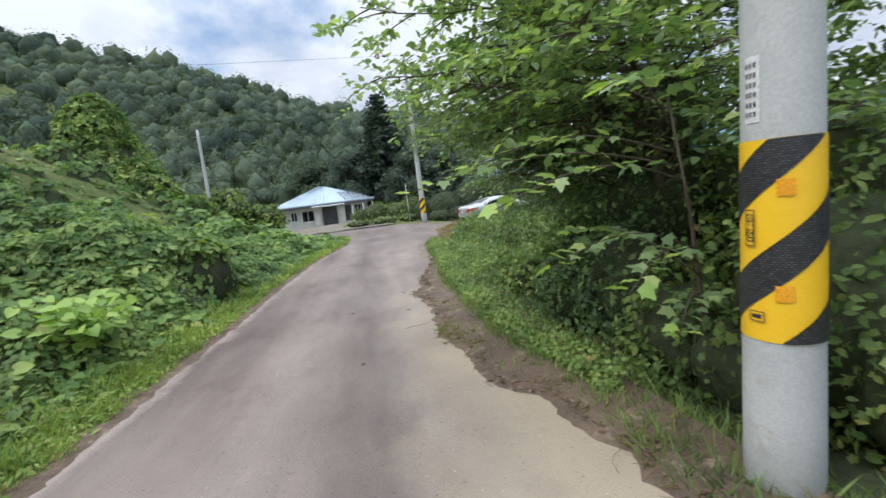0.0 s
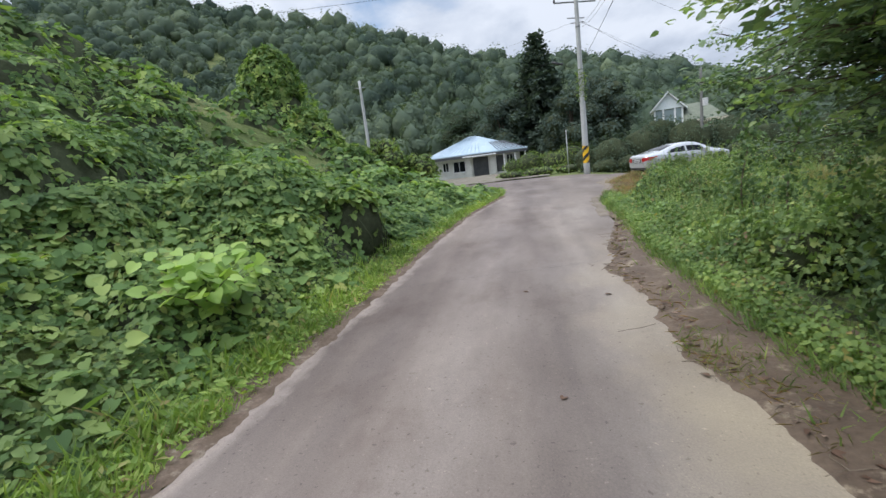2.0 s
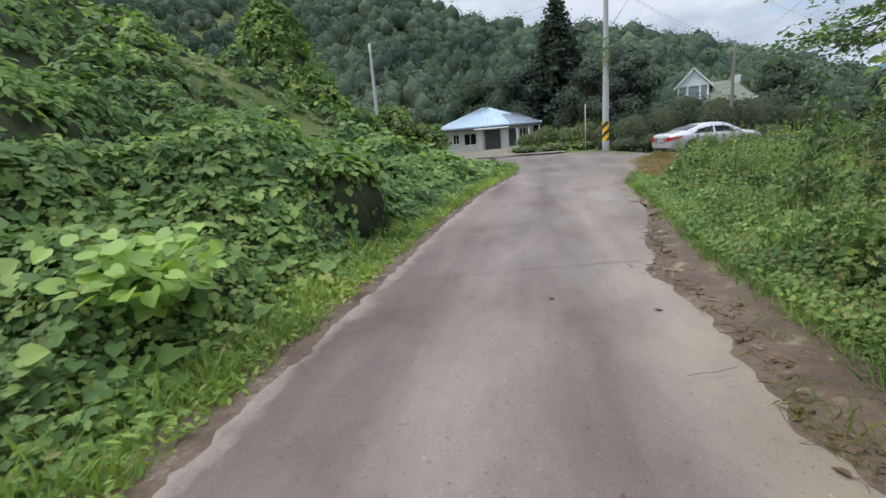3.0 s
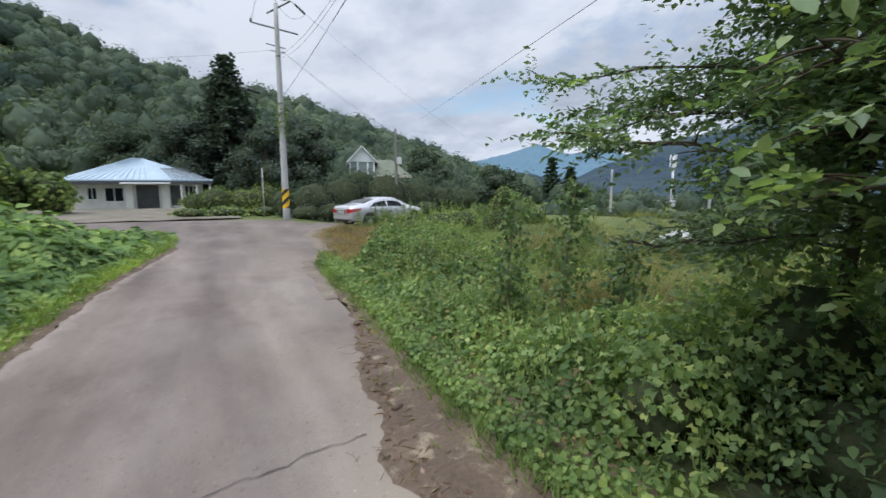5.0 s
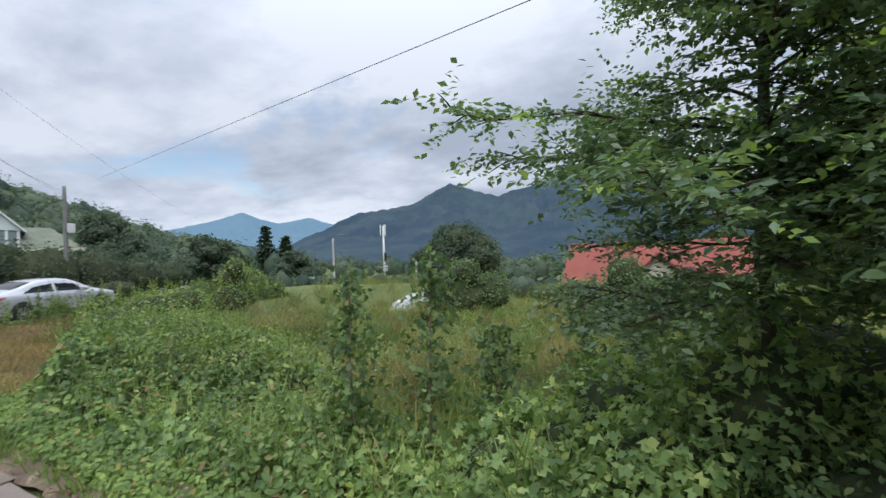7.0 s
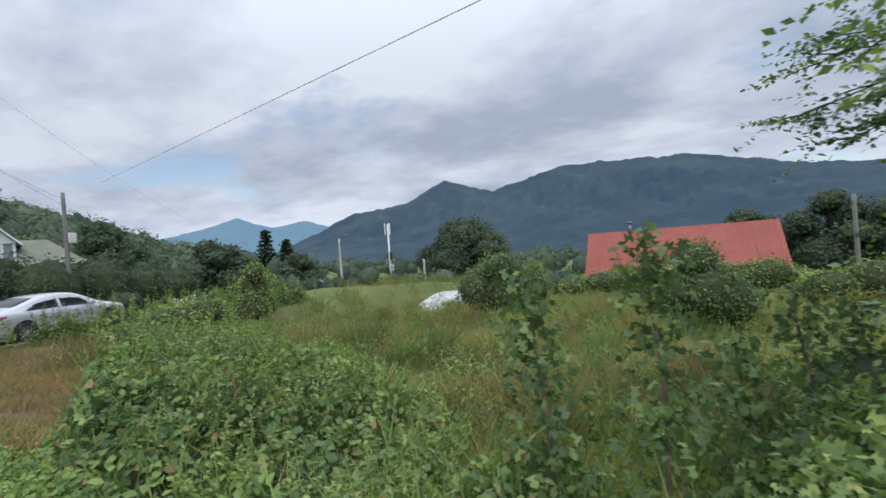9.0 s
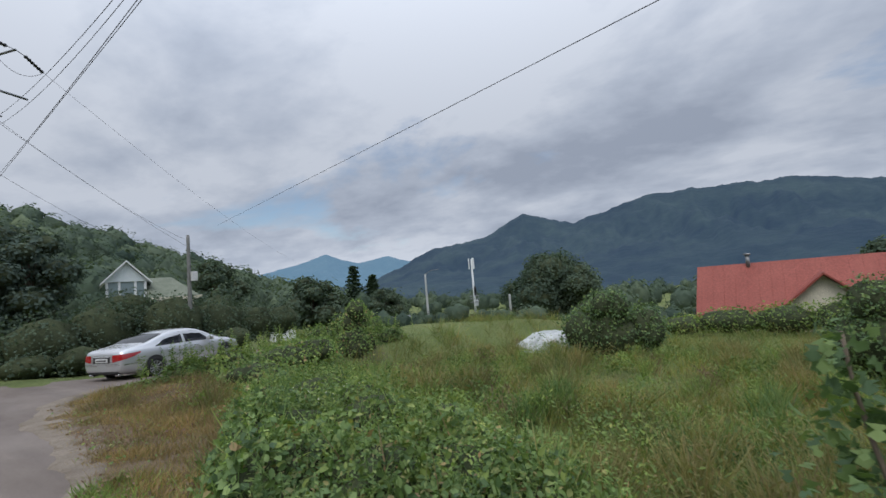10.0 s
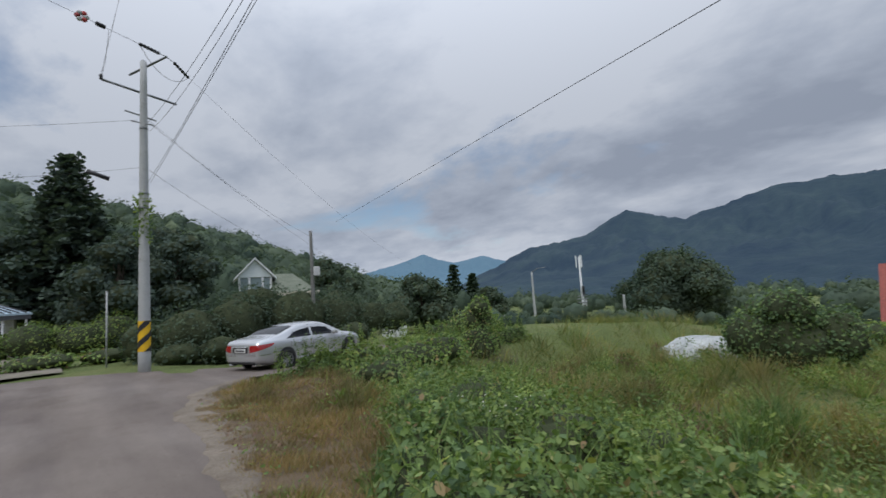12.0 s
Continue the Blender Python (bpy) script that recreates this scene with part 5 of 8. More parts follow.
for i in range(520):
    y0 = 11.5 + 12.5 * rng.random() ** 1.3 if i > 80 else rng.uniform(8.3, 12)
    x0 = np.interp(y0, [5, 8.3, 10, 15, 17.5, 20, 24], [1.9, 2.0, 2.1, 2.4, 4.0, 5.8, 7.4]) + 3.8 * rng.random() ** 1.2
    z0, h = float(weed_top(x0, y0)) - 0.2, rng.uniform(0.3, 0.62) * (1.25 if y0 > 12 else 1.0)
    weed_stalk(pile, x0, y0, z0, h, 0.1 if y0 > 11.5 else 0.085)
tagged(pile.ob("tall_weeds", WEED), "upright leafy weed stalks standing above the thicket", "weeds", kind="stuff")
n = 90
x, y = 5.0 + 0.4 * rng.normal(size=n), 16.2 + 0.3 * rng.normal(size=n)
V, F = leaves(np.stack([x, y, weed_top(x, y) + 0.14 + 0.06 * rng.random(n)], -1), np.array([0, 0, 1.0]) + 0.4 * rng.normal(size=(n, 3)), 0.035, OVATE)
tagged(tri_mesh("wild_flowers", V, F, FLOWER), "small white wild flowers over the weeds", "flowers", kind="stuff")

# open meadow: grass in tufts, feathery seed heads, drifts of leafy weeds
def meadow_spots(n, power, reach, wide=(15, 128)):
    r = 1.6 + reach * rng.random(n) ** power
    a = np.radians(rng.uniform(*wide, n))
    x, y = 2.5 + r * np.sin(a), 11 + r * np.cos(a)
    ok = (x > np.interp(y, [6, 11, 13, 15], [3.7, 3.2, 4.3, 4.8])) & ((y < 22.5 + 0.1 * x) | (x > 26))
    return x[ok], y[ok], r[ok]


tx, ty, tr_ = meadow_spots(7000, 1.25, 45)
per = 12
th = (0.4 + 0.35 * rng.random(len(tx))) * (0.85 + 0.5 * lump(tx * 0.5, ty * 0.5)) * np.clip(0.8 + tr_ / 30, 0.8, 1.3)
x, y, th = np.repeat(tx, per), np.repeat(ty, per), np.repeat(th, per)
n = len(x)
spread = np.clip(np.repeat(tr_, per) / 14, 0.6, 2.2)
dx, dy = 0.11 * rng.normal(size=(2, n)) * spread
al = np.stack([3.2 * dx / spread + 0.5 * rng.normal(size=n) + 0.25, 3.2 * dy / spread + 0.5 * rng.normal(size=n), np.ones(n)], -1)
N = unit(np.stack([rng.normal(size=n), rng.normal(size=n), 0.2 * rng.normal(size=n)], -1))
V, F = leaves(np.stack([x + dx, y + dy, land(x + dx, y + dy) - 0.06], -1), N, th * (0.45 + 0.7 * rng.random(n)), BLADE, al)
tagged(tri_mesh("meadow_grass", V, F, MEADOW), "tall yellow-green meadow grass gone to seed", "grass", kind="stuff")
x, y, r = meadow_spots(2600, 1.2, 30)
ok = lump(x * 0.4 + 1, y * 0.4 + 2) > -0.1
x, y = np.repeat(x[ok], 14), np.repeat(y[ok], 14)
n = len(x)
P = np.stack([x + 0.09 * rng.normal(size=n), y + 0.09 * rng.normal(size=n), land(x, y) + 0.3 + 0.4 * rng.random(n)], -1)
V, F = leaves(P, rng.normal(size=(n, 3)), 0.05 + 0.08 * rng.random(n), (SLIM[0] * [0.26, 1, 1], SLIM[1]), rng.normal(size=(n, 3)) * 0.4 + [0.3, 0.1, 0.9])
tagged(tri_mesh("seed_heads", V, F, SEEDHEAD), "soft brownish seed heads over the meadow grass", "grass", kind="stuff")
x, y, r = meadow_spots(40000, 1.25, 28)
ok = lump(x * 0.45 + 4, y * 0.45) + 0.5 * lump(x * 1.3, y * 1.3) > 0.05
x, y = x[ok], y[ok]
hump = np.maximum(lump(x * 1.1, y * 1.1), -0.3)
V, F = leaves(np.stack([x, y, land(x, y) + 0.12 + 0.25 * hump + 0.4 * rng.random(len(x))], -1), np.array([-0.2, -0.3, 1.0]) + 0.6 * rng.normal(size=(len(x), 3)), 0.055 + 0.06 * rng.random(len(x)), SLIM)
tagged(tri_mesh("meadow_weeds", V, F, SHRUB), "drifts of leafy green weeds in the meadow", "weeds", kind="stuff")


# clumps of taller weeds that break up the meadow
for mat, count, label, tall in ((WEED, 50, "clumps of tall yellow-green weeds in the meadow", 0.75), (SHRUB, 75, "dark clumps of docks and nettles in the meadow", 0.55), (RUSSET, 26, "withered russet weed clumps in the meadow", 0.5), (SEEDHEAD, 40, "feathery brownish weed clumps in the meadow", 0.85)):
    pile = Pile()
    for i in range(count):
        x0, y0 = 4.8 + 16 * rng.random() ** 1.5, rng.uniform(8, 21.5)
        if mat in (SHRUB, RUSSET) and y0 < 13.5 and x0 < 12:
            y0 += 7
        w, h = rng.uniform(0.3, 0.8), tall * rng.uniform(0.6, 1.15)
        if mat is not SHRUB:
            m = 170
            out = rng.normal(size=(m, 2))
            P = np.concatenate([np.array([x0, y0]) + 0.16 * w * out, np.full((m, 1), float(land(x0, y0)) - 0.05)], 1)
            pile.add(*leaves(P, rng.normal(size=(m, 3)) * [1, 1, 0.2], h * 1.25 * (0.5 + 0.6 * rng.random(m)), (BLADE[0] * [0.75, 1, 1], BLADE[1]), np.concatenate([0.3 * out + [0.25, 0], np.ones((m, 1))], 1)))
            m = 70
            q = rng.random((m, 1))
            P = np.array([x0 + 0.15, y0, float(land(x0, y0)) + 0.6 * h]) + 0.5 * w * rng.normal(size=(m, 3)) * [0.6, 0.6, 0.35]
            pile.add(*leaves(P, rng.normal(size=(m, 3)), 0.1 + 0.1 * rng.random(m), (SLIM[0] * [0.22, 1, 1], SLIM[1]), 0.35 * rng.normal(size=(m, 3)) + [0.35, 0.1, 0.8]))
            continue
        m = 230
        q = rng.random(m)
        P = np.array([x0, y0, float(land(x0, y0))]) + np.stack([w * rng.normal(size=m) * (1.1 - 0.7 * q) * 0.6, w * rng.normal(size=m) * (1.1 - 0.7 * q) * 0.6, h * q], -1)
        pile.add(*leaves(P, rng.normal(size=(m, 3)) + [0, 0, 0.5], 0.06 + 0.08 * rng.random(m), SLIM, rng.normal(size=(m, 3)) * 0.6 + [0, 0, 0.7]))
    tagged(pile.ob("weed_clumps", mat), label, "weeds", kind="stuff")


def vine_stalk(at, h, lean, label):
    vs = thing("vine_stalk", label, "vines", "vine stalks", at=at)
    t = np.linspace(0, 1, 9)[:, None]
    line = t * np.array([lean[0], lean[1], h]) + 0.04 * np.sin(t * 9) * np.array([1, 0.5, 0])
    line[0, 2] -= 0.3
    tube("stalk", TIMBER, vs, line, [0.02, 0.008], 6)
    n = 700
    q = rng.random(n) ** 1.1
    P = np.stack([np.interp(q, t[:, 0], line[:, c]) for c in range(3)], -1) + rng.normal(size=(n, 3)) * (np.array([0.2, 0.2, 0.08]) * (1.2 - 0.72 * q)[:, None])
    V, F = leaves(P, rng.normal(size=(n, 3)) + [0, 0, 0.6], 0.05 + 0.04 * rng.random(n), STAR, rng.normal(size=(n, 3)) * 0.5 + [0, 0, -0.9])
    tri_mesh("leaves", V, F, BUSHSHADELEAF, vs)


vine_stalk((3.3, 9.75, -0.5), 2.25, (0.25, 0.05), "leaning stalk wrapped in climbing leafy vines")
vine_stalk((2.95, 10.35, -0.4), 2.0, (0.25, 0.2), "stalk wrapped in climbing leafy vines among weeds")
vine_stalk((3.7, 9.2, -0.6), 1.6, (0.2, 0.1), "short stalk wrapped in climbing leafy vines")

# climbers and weeds round the foot of the trees
shrub("climber_thicket", "pale green climbers clambering over shrubs under the tree", (3.0, 7.8, -0.7), [(0, 0, 0.75, 0.6, 0.7, 0.8), (0.35, -0.6, 1.3, 0.6, 0.7, 0.8), (-0.45, 0.5, 0.45, 0.6, 0.6, 0.5), (0.5, 0.9, 0.6, 0.7, 0.6, 0.6), (1.2, 0.4, 0.8, 0.7, 0.8, 0.7)], 0.088, CLIMBER, STAR, 1.35, 0.5)
shrub("climber_thicket", "pale lobed-leaf climbers sprawling over weeds below the tree", (2.35, 8.7, -0.55), [(0, 0, 0.5, 0.5, 0.6, 0.45), (0.8, 0.3, 0.5, 0.7, 0.6, 0.5), (0.2, -0.9, 0.55, 0.5, 0.6, 0.55)], 0.088, CLIMBER, STAR, 1.35, 0.5)
# leaf colour darkened here in place of the tree's shade
shrub("climber_thicket", "climbers over the roadside shrubs, leaves darkened for tree shade", (2.45, 5.6, -0.3), [(0, 0, 0.45, 0.5, 0.8, 0.55), (0.1, -0.9, 0.5, 0.5, 0.6, 0.6)], 0.1, BUSHSHADELEAF, LOBED, 1.7, 0.5)
shrub("climber_thicket", "pale green climbers beside the concrete pole", (2.5, 2.9, -0.25), [(0, 0, 0.4, 0.42, 0.6, 0.5), (0.2, -1.0, 0.5, 0.4, 0.5, 0.6), (0.0, 0.9, 0.35, 0.45, 0.5, 0.45)], 0.085, SHRUB, LOBED, 0.7)
# bramble mounds at the edge of the meadow
shrub("bramble", "arching bramble mound with bright leaves by the dry grass", (3.5, 14.1, -0.35), [(0, 0, 0.5, 0.8, 0.9, 0.55), (-0.3, 0.7, 0.55, 0.7, 0.7, 0.55), (0.7, -0.5, 0.4, 0.7, 0.7, 0.5)], 0.058, WEED, OVATE, 1.15, 0.6)
shrub("bramble", "broad bramble mound rising above the meadow grass", (4.7, 15.4, -0.5), [(0, 0, 0.7, 0.9, 0.9, 0.6), (0.6, 0.8, 0.7, 0.8, 0.8, 0.6), (-0.7, 0.6, 0.7, 0.7, 0.7, 0.6), (0.9, -0.5, 0.5, 0.7, 0.7, 0.5)], 0.06, SHRUB, OVATE, 1.15, 0.6)
shrub("bramble", "low bramble mound near the parked car", (5.6, 17.6, -0.5), [(0, 0, 0.7, 0.9, 0.9, 0.6), (0.8, 0.7, 0.6, 0.8, 0.8, 0.55), (-0.4, 0.9, 0.6, 0.7, 0.7, 0.5)], 0.062, SHRUB, OVATE, 1.1, 0.6)
# weed ridge between the field and the cross lane
rg = thing("weed_ridge", "tall green weeds crowding the edge of the cross lane", "weeds", kind="stuff")
pile, core = Pile(), Pile()
for i in range(20):
    q = i / 19
    cx = 5.6 + 9.5 * q + 0.15 * rng.normal()
    cy = 23.9 + 1.2 * q + 0.2 * rng.normal()
    top = np.interp(cx, [5.6, 6.6, 7.6, 9.0, 11, 14], [0.15, 0.38, 0.55, 0.5, 0.45, 0.4]) + 0.14 * rng.normal()
    z0 = float(land(cx, cy))
    rz = max(top - z0, 0.2)
    P, N = shell(900, (0.8, 0.75, rz), (cx, cy, z0), i, -0.1, 0.3, 0.22)
    pile.add(*leaves(P, N + 0.5 * rng.normal(size=P.shape) + [0, 0, 0.4], 0.06 + 0.06 * rng.random(len(P)), SPRAY))
    # dark core coloured as the shade deep in the weeds
    core.add(*ball((0.6, 0.55, rz * 0.78), (cx, cy, z0), 0.15, 2, i))
    for k in range(9):
        weed_stalk(pile, cx + 0.45 * rng.normal(), cy + 0.35 * rng.normal(), z0 + 0.5 * rz, rng.uniform(0.35, 0.8) + 0.25 * rz, 0.13)
core.ob("stems", UNDERSHADE, rg, True)
pile.ob("leaves", SHRUB, rg)

# sandy grit washed to the road's edge at the corner
ys = np.linspace(12.6, 25.6, 140)
e = np.interp(ys, [12.6, 14.5, 16, 17.5, 20, 21.8, 23.9, 25.6], [1.22, 1.3, 1.45, 2.1, 2.5, 2.5, 3.2, 4.7])
wl, wr = 0.1 + 0.13 * lump(ys * 1.7, ys * 0 + 1, 1.2) + 0.06 * lump(ys * 6, ys * 0), 0.3 + 0.35 * smooth(ys, 17.5, 19) * (1 - smooth(ys, 22.5, 24.5)) + 0.16 * lump(ys * 1.1, ys * 0 + 5, 1.2)
u = np.linspace(-1, 1, 9)
X = e[:, None] + np.where(u < 0, u * np.maximum(wl, 0.02)[:, None], u * np.maximum(wr, 0.05)[:, None])
Y = np.repeat(ys[:, None], 9, 1)
Z = base(Y) - 0.3 * smooth(X, 3.6, 6.5) * smooth(Y, 23, 26) + 0.012 + 0.014 * (1 - u**2)[None] + 0.006 * lump(X * 9, Y * 9)
Z[:, 0] -= 0.02
Z[:, -1] -= 0.08
F = []
for i in range(len(ys) - 1):
    for j in range(8):
        p = i * 9 + j
        F += [(p, p + 1, p + 10), (p, p + 10, p + 9)]
GRIT = surface("sandy_grit", (0.17, 0.14, 0.112), (0.26, 0.22, 0.178), 1.6, 35.0, 0.95, 0.15, 0.012, c3=(0.14, 0.11, 0.08))
tagged(tri_mesh("sandy_edge", np.stack([X, Y, Z], -1).reshape(-1, 3), F, GRIT, None, True), "pale sandy grit washed along the corner", "grit", kind="stuff")

# ---- distance: mountains, woods, trees ----


def range_of_hills(name, label, az, el, near, far, mat, rough):
    """A ridge of mountains: rises from its foot to the crest and falls behind."""
    A = np.arange(az[0], az[-1], 0.22)
    E = np.interp(A, az, el) + rough * (lump(A * 0.9, A * 0.3) + 0.5 * lump(A * 2.9, A) + 0.3 * lump(A * 8.1, A))
    rows = np.linspace(0, 1, 30)
    P = []
    for r in rows:
        D = near + (far - near) * r
        spur = 1 - 0.3 * np.sin(np.pi * r) * (0.6 + 0.8 * lump(A * 0.25 + 2.2 * r, A * 0.1 + r * 3.1, 1.3) + 0.3 * lump(A * 0.9 - 3 * r, r * 6 + A * 0.2, 1.2))
        z = -12 + (np.tan(np.radians(E)) * far + 14) * r**1.15 * spur
        P.append(np.stack([0.4 + D * np.sin(np.radians(A)), 10 + D * np.cos(np.radians(A)), z], -1))
    P.append(np.stack([0.4 + far * 1.2 * np.sin(np.radians(A)), 10 + far * 1.2 * np.cos(np.radians(A)), A * 0 - 20], -1))
    V = np.concatenate(P)
    w = len(A)
    i, j = np.meshgrid(np.arange(len(P) - 1), np.arange(w - 1), indexing="ij")
    p = i * w + j
    F = np.concatenate([np.stack([p, p + w, p + w + 1], -1).reshape(-1, 3), np.stack([p, p + w + 1, p + 1], -1).reshape(-1, 3)])
    return tagged(tri_mesh(name, V, F, mat, None, True), label, "mountain", kind="structure")


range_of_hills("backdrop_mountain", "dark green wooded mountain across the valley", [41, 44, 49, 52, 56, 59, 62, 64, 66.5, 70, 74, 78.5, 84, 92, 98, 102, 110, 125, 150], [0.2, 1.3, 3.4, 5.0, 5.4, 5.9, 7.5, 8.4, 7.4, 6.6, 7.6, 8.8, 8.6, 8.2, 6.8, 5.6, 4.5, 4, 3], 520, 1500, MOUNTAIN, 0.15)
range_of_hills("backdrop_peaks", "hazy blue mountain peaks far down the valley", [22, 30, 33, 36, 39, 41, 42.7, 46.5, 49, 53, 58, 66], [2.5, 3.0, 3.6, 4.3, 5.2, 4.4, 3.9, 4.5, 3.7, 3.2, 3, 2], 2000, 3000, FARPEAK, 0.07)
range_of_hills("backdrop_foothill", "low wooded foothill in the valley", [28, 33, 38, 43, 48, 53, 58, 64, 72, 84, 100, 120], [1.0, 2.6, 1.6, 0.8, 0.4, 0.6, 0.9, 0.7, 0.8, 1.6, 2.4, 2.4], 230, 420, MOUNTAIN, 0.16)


def crown_kit(cards, k, cuts=1):
    """A small wood's-edge crown: twiggy core and clumps of leaves."""
    V, F = ball((0.74, 0.74, 0.76), (0, 0, 0), 0.32, cuts, k)
    V = V * (1 + 0.1 * np.sin(V[:, :1] * 9 + k) * np.sin(V[:, 1:2] * 8.3) + 0.08 * np.sin(V[:, 2:3] * 11 + V[:, :1] * 5))
    P, N = shell(cards, (0.95, 0.95, 0.95), (0, 0, 0), k, -0.35, 0.22, 0.3)
    W, G = leaves(P, N * 1.6 + 0.2 * rng.normal(size=P.shape) + [0, 0, 0.3], 0.11 + 0.16 * rng.random(len(P)), SPRAY)
    return np.concatenate([V, W]), np.concatenate([F, G + len(V)])


def woods(name, label, x, y, r, tall, mat, cards, cuts=1):
    kits = [crown_kit(cards, k * 3.3, cuts) for k in range(6)]
    pile = Pile()
    z = land(x, y)
    for i in range(len(x)):
        V, F = kits[i % 6]
        a = rng.uniform(0, 6.28)
        c, s = math.cos(a), math.sin(a)
        W = V @ np.array([[c, s, 0], [-s, c, 0], [0, 0, 1]])
        pile.add(W * [r[i], r[i], r[i] * tall[i]] + [x[i], y[i], z[i] + r[i] * tall[i] * 0.5], F)
    return tagged(pile.ob(name, mat, None, True), label, "woods", kind="stuff")


cells = []
for D in np.geomspace(72, 345, 34):
    step = math.degrees(max(4.2, D * 0.02) / D)
    for A in np.arange(-62, 37, step):
        cells.append((A + rng.uniform(-0.7, 0.7) * step, D * (1 + 0.035 * rng.normal())))
cells = np.array(cells)
x, y = cells[:, 1] * np.sin(np.radians(cells[:, 0])), 6 + cells[:, 1] * np.cos(np.radians(cells[:, 0]))
ok = cells[:, 1] > 70
ok &= ~((np.hypot(x - 14, y - 50) < 16) | (np.hypot(x + 6, y - 57) < 13))
x, y, D = x[ok], y[ok], cells[ok, 1]
r = (1.7 + 2.1 * rng.random(len(x)) ** 1.5) * np.clip(D / 170, 0.85, 1.7) * 1.22
near = D < 170
woods("hillside_woods", "dark mixed woods covering the hillside", x[near], y[near], r[near], 0.85 + 0.7 * rng.random(near.sum()), WOODS, 130)
woods("ridge_woods", "dark woods along the upper hillside and ridge", x[~near], y[~near], r[~near], 0.8 + 0.6 * rng.random((~near).sum()), WOODS, 52)

n = 330
A, D = rng.uniform(31, 108, n), 78 + 190 * rng.random(n) ** 0.8
x, y = D * np.sin(np.radians(A)), 10 + D * np.cos(np.radians(A))
ok = ~((np.abs(A - 60) < 9) & (D < 110))
woods("valley_trees", "scattered green trees over the valley floor", x[ok], y[ok], 1.6 + 2.0 * rng.random(ok.sum()), 0.8 + 0.7 * rng.random(ok.sum()), WOODS, 90)


n = 170
A, D = rng.uniform(40, 84, n), 34 + 45 * rng.random(n)
x, y = D * np.sin(np.radians(A)), 10 + D * np.cos(np.radians(A))
ok = (np.abs(A - 67) > 3) | (D > 60)
woods("valley_bushes", "low green bushes and brush beyond the meadow", x[ok], y[ok], 0.6 + 0.9 * rng.random(ok.sum()) ** 1.5, 0.6 + 0.5 * rng.random(ok.sum()), WOODS, 110)


def leafy_tree(label, at, height, radius, mat, leaf=0.32, bole=0.22, lobes=9, name="tree", dens=1.0, flat=0.55):
    """A round-headed tree: trunk, limbs to each lobe of the crown, clumps of leaves."""
    z0 = float(land(at[0], at[1]))
    t = thing(name, label, "tree", at=(at[0], at[1], z0))
    tube("trunk", BARK, t, [(0, 0, -0.4), (0.05, 0, height * 0.3), (0, 0.05, height * 0.7)], [0.035 * height, 0.012 * height], 8)
    pile, core, wood = Pile(), Pile(), Pile()
    for i in range(lobes):
        a = i * 2.4 + rng.uniform(-0.4, 0.4)
        q = (i + 0.5) / lobes
        rr = radius * 0.62 * math.sin(math.pi * (0.18 + 0.75 * q)) * rng.uniform(0.8, 1.1)
        c = np.array([math.cos(a) * rr, math.sin(a) * rr, height * (bole + (0.86 - bole) * q)])
        R = radius * rng.uniform(0.42, 0.58) * (1.1 - 0.35 * q)
        rad = (R, R, R * max(flat, 0.5) * rng.uniform(1.1, 1.45))
        n = int(27 * R * R / (leaf * leaf) * dens)
        P, N = shell(n, rad, c, i * 2.1 + at[0], -0.8, 0.35, 0.24)
        pile.add(*leaves(P, N + 0.5 * rng.normal(size=P.shape) + [0, 0, 0.35], leaf * 0.82 * (0.6 + 0.7 * rng.random(len(P))), SPRAY))
        # core painted dark for the shade inside the crown
        core.add(*ball(np.array(rad) * 0.72, c, 0.2, 2, i))
        wood.add(*tube_arrays([(0, 0, height * bole * 0.8), c * [0.5, 0.5, 0.8], c], [0.012 * height, 0.004 * height], 5))
    core.ob("thicket", UNDERSHADE, t, True)
    pile.ob("crown", mat, t)
    wood.ob("bough", BARK, t, True)
    return t


def conifer(label, at, height, radius, mat, tiers=15, leaf=0.45):
    z0 = float(land(at[0], at[1]))
    t = thing("conifer", label, "tree", at=(at[0], at[1], z0))
    tube("trunk", BARK, t, [(0, 0, -0.4), (0, 0, height * 0.5), (0, 0, height)], [0.02 * height, 0.004 * height], 8)
    pile, wood = Pile(), Pile()
    for i in range(tiers):
        q = (i + 0.5) / tiers
        z, R = height * (0.12 + 0.88 * q), radius * (1.04 - q) ** 1.05
        m = int(9 + 5 * (1 - q))
        for k in range(m):
            a = 6.283 * (k + rng.random() * 0.6) / m + i
            L = R * rng.uniform(0.7, 1.15)
            s = np.linspace(0, 1, 5)[:, None]
            br = np.array([0, 0, z]) + s * L * np.array([math.cos(a), math.sin(a), -0.12]) + s**2 * np.array([0, 0, 0.18 * L])
            wood.add(*tube_arrays(br, [0.04, 0.012], 4))
            n = int(14 + 20 * L)
            u_ = rng.random(n) ** 0.7
            P = br[0] + (br[-1] - br[0]) * u_[:, None] + rng.normal(size=(n, 3)) * [0.3, 0.3, 0.14]
            pile.add(*leaves(P, np.array([0, 0, 1.0]) + 0.5 * rng.normal(size=(n, 3)), leaf * (0.5 + 0.7 * rng.random(n)), CLUMP, np.array([math.cos(a), math.sin(a), -0.3]) + 0.6 * rng.normal(size=(n, 3))))
    tagged(wood.ob("branchwork", BARK, t), kind="stuff")
    pile.ob("needles", mat, t)
    return t


conifer("tall dark spruce rising above the roadside trees", (2.0, 60.5), 15.6, 6.6, PINE, 20, 0.42)
conifer("small pointed conifer far down the valley", (73.8, 92.0), 11.5, 2.6, DARKLEAF, 10, 0.6)
conifer("small pointed conifer beside another in the valley", (77.5, 89.5), 9.5, 2.4, DARKLEAF, 10, 0.6)
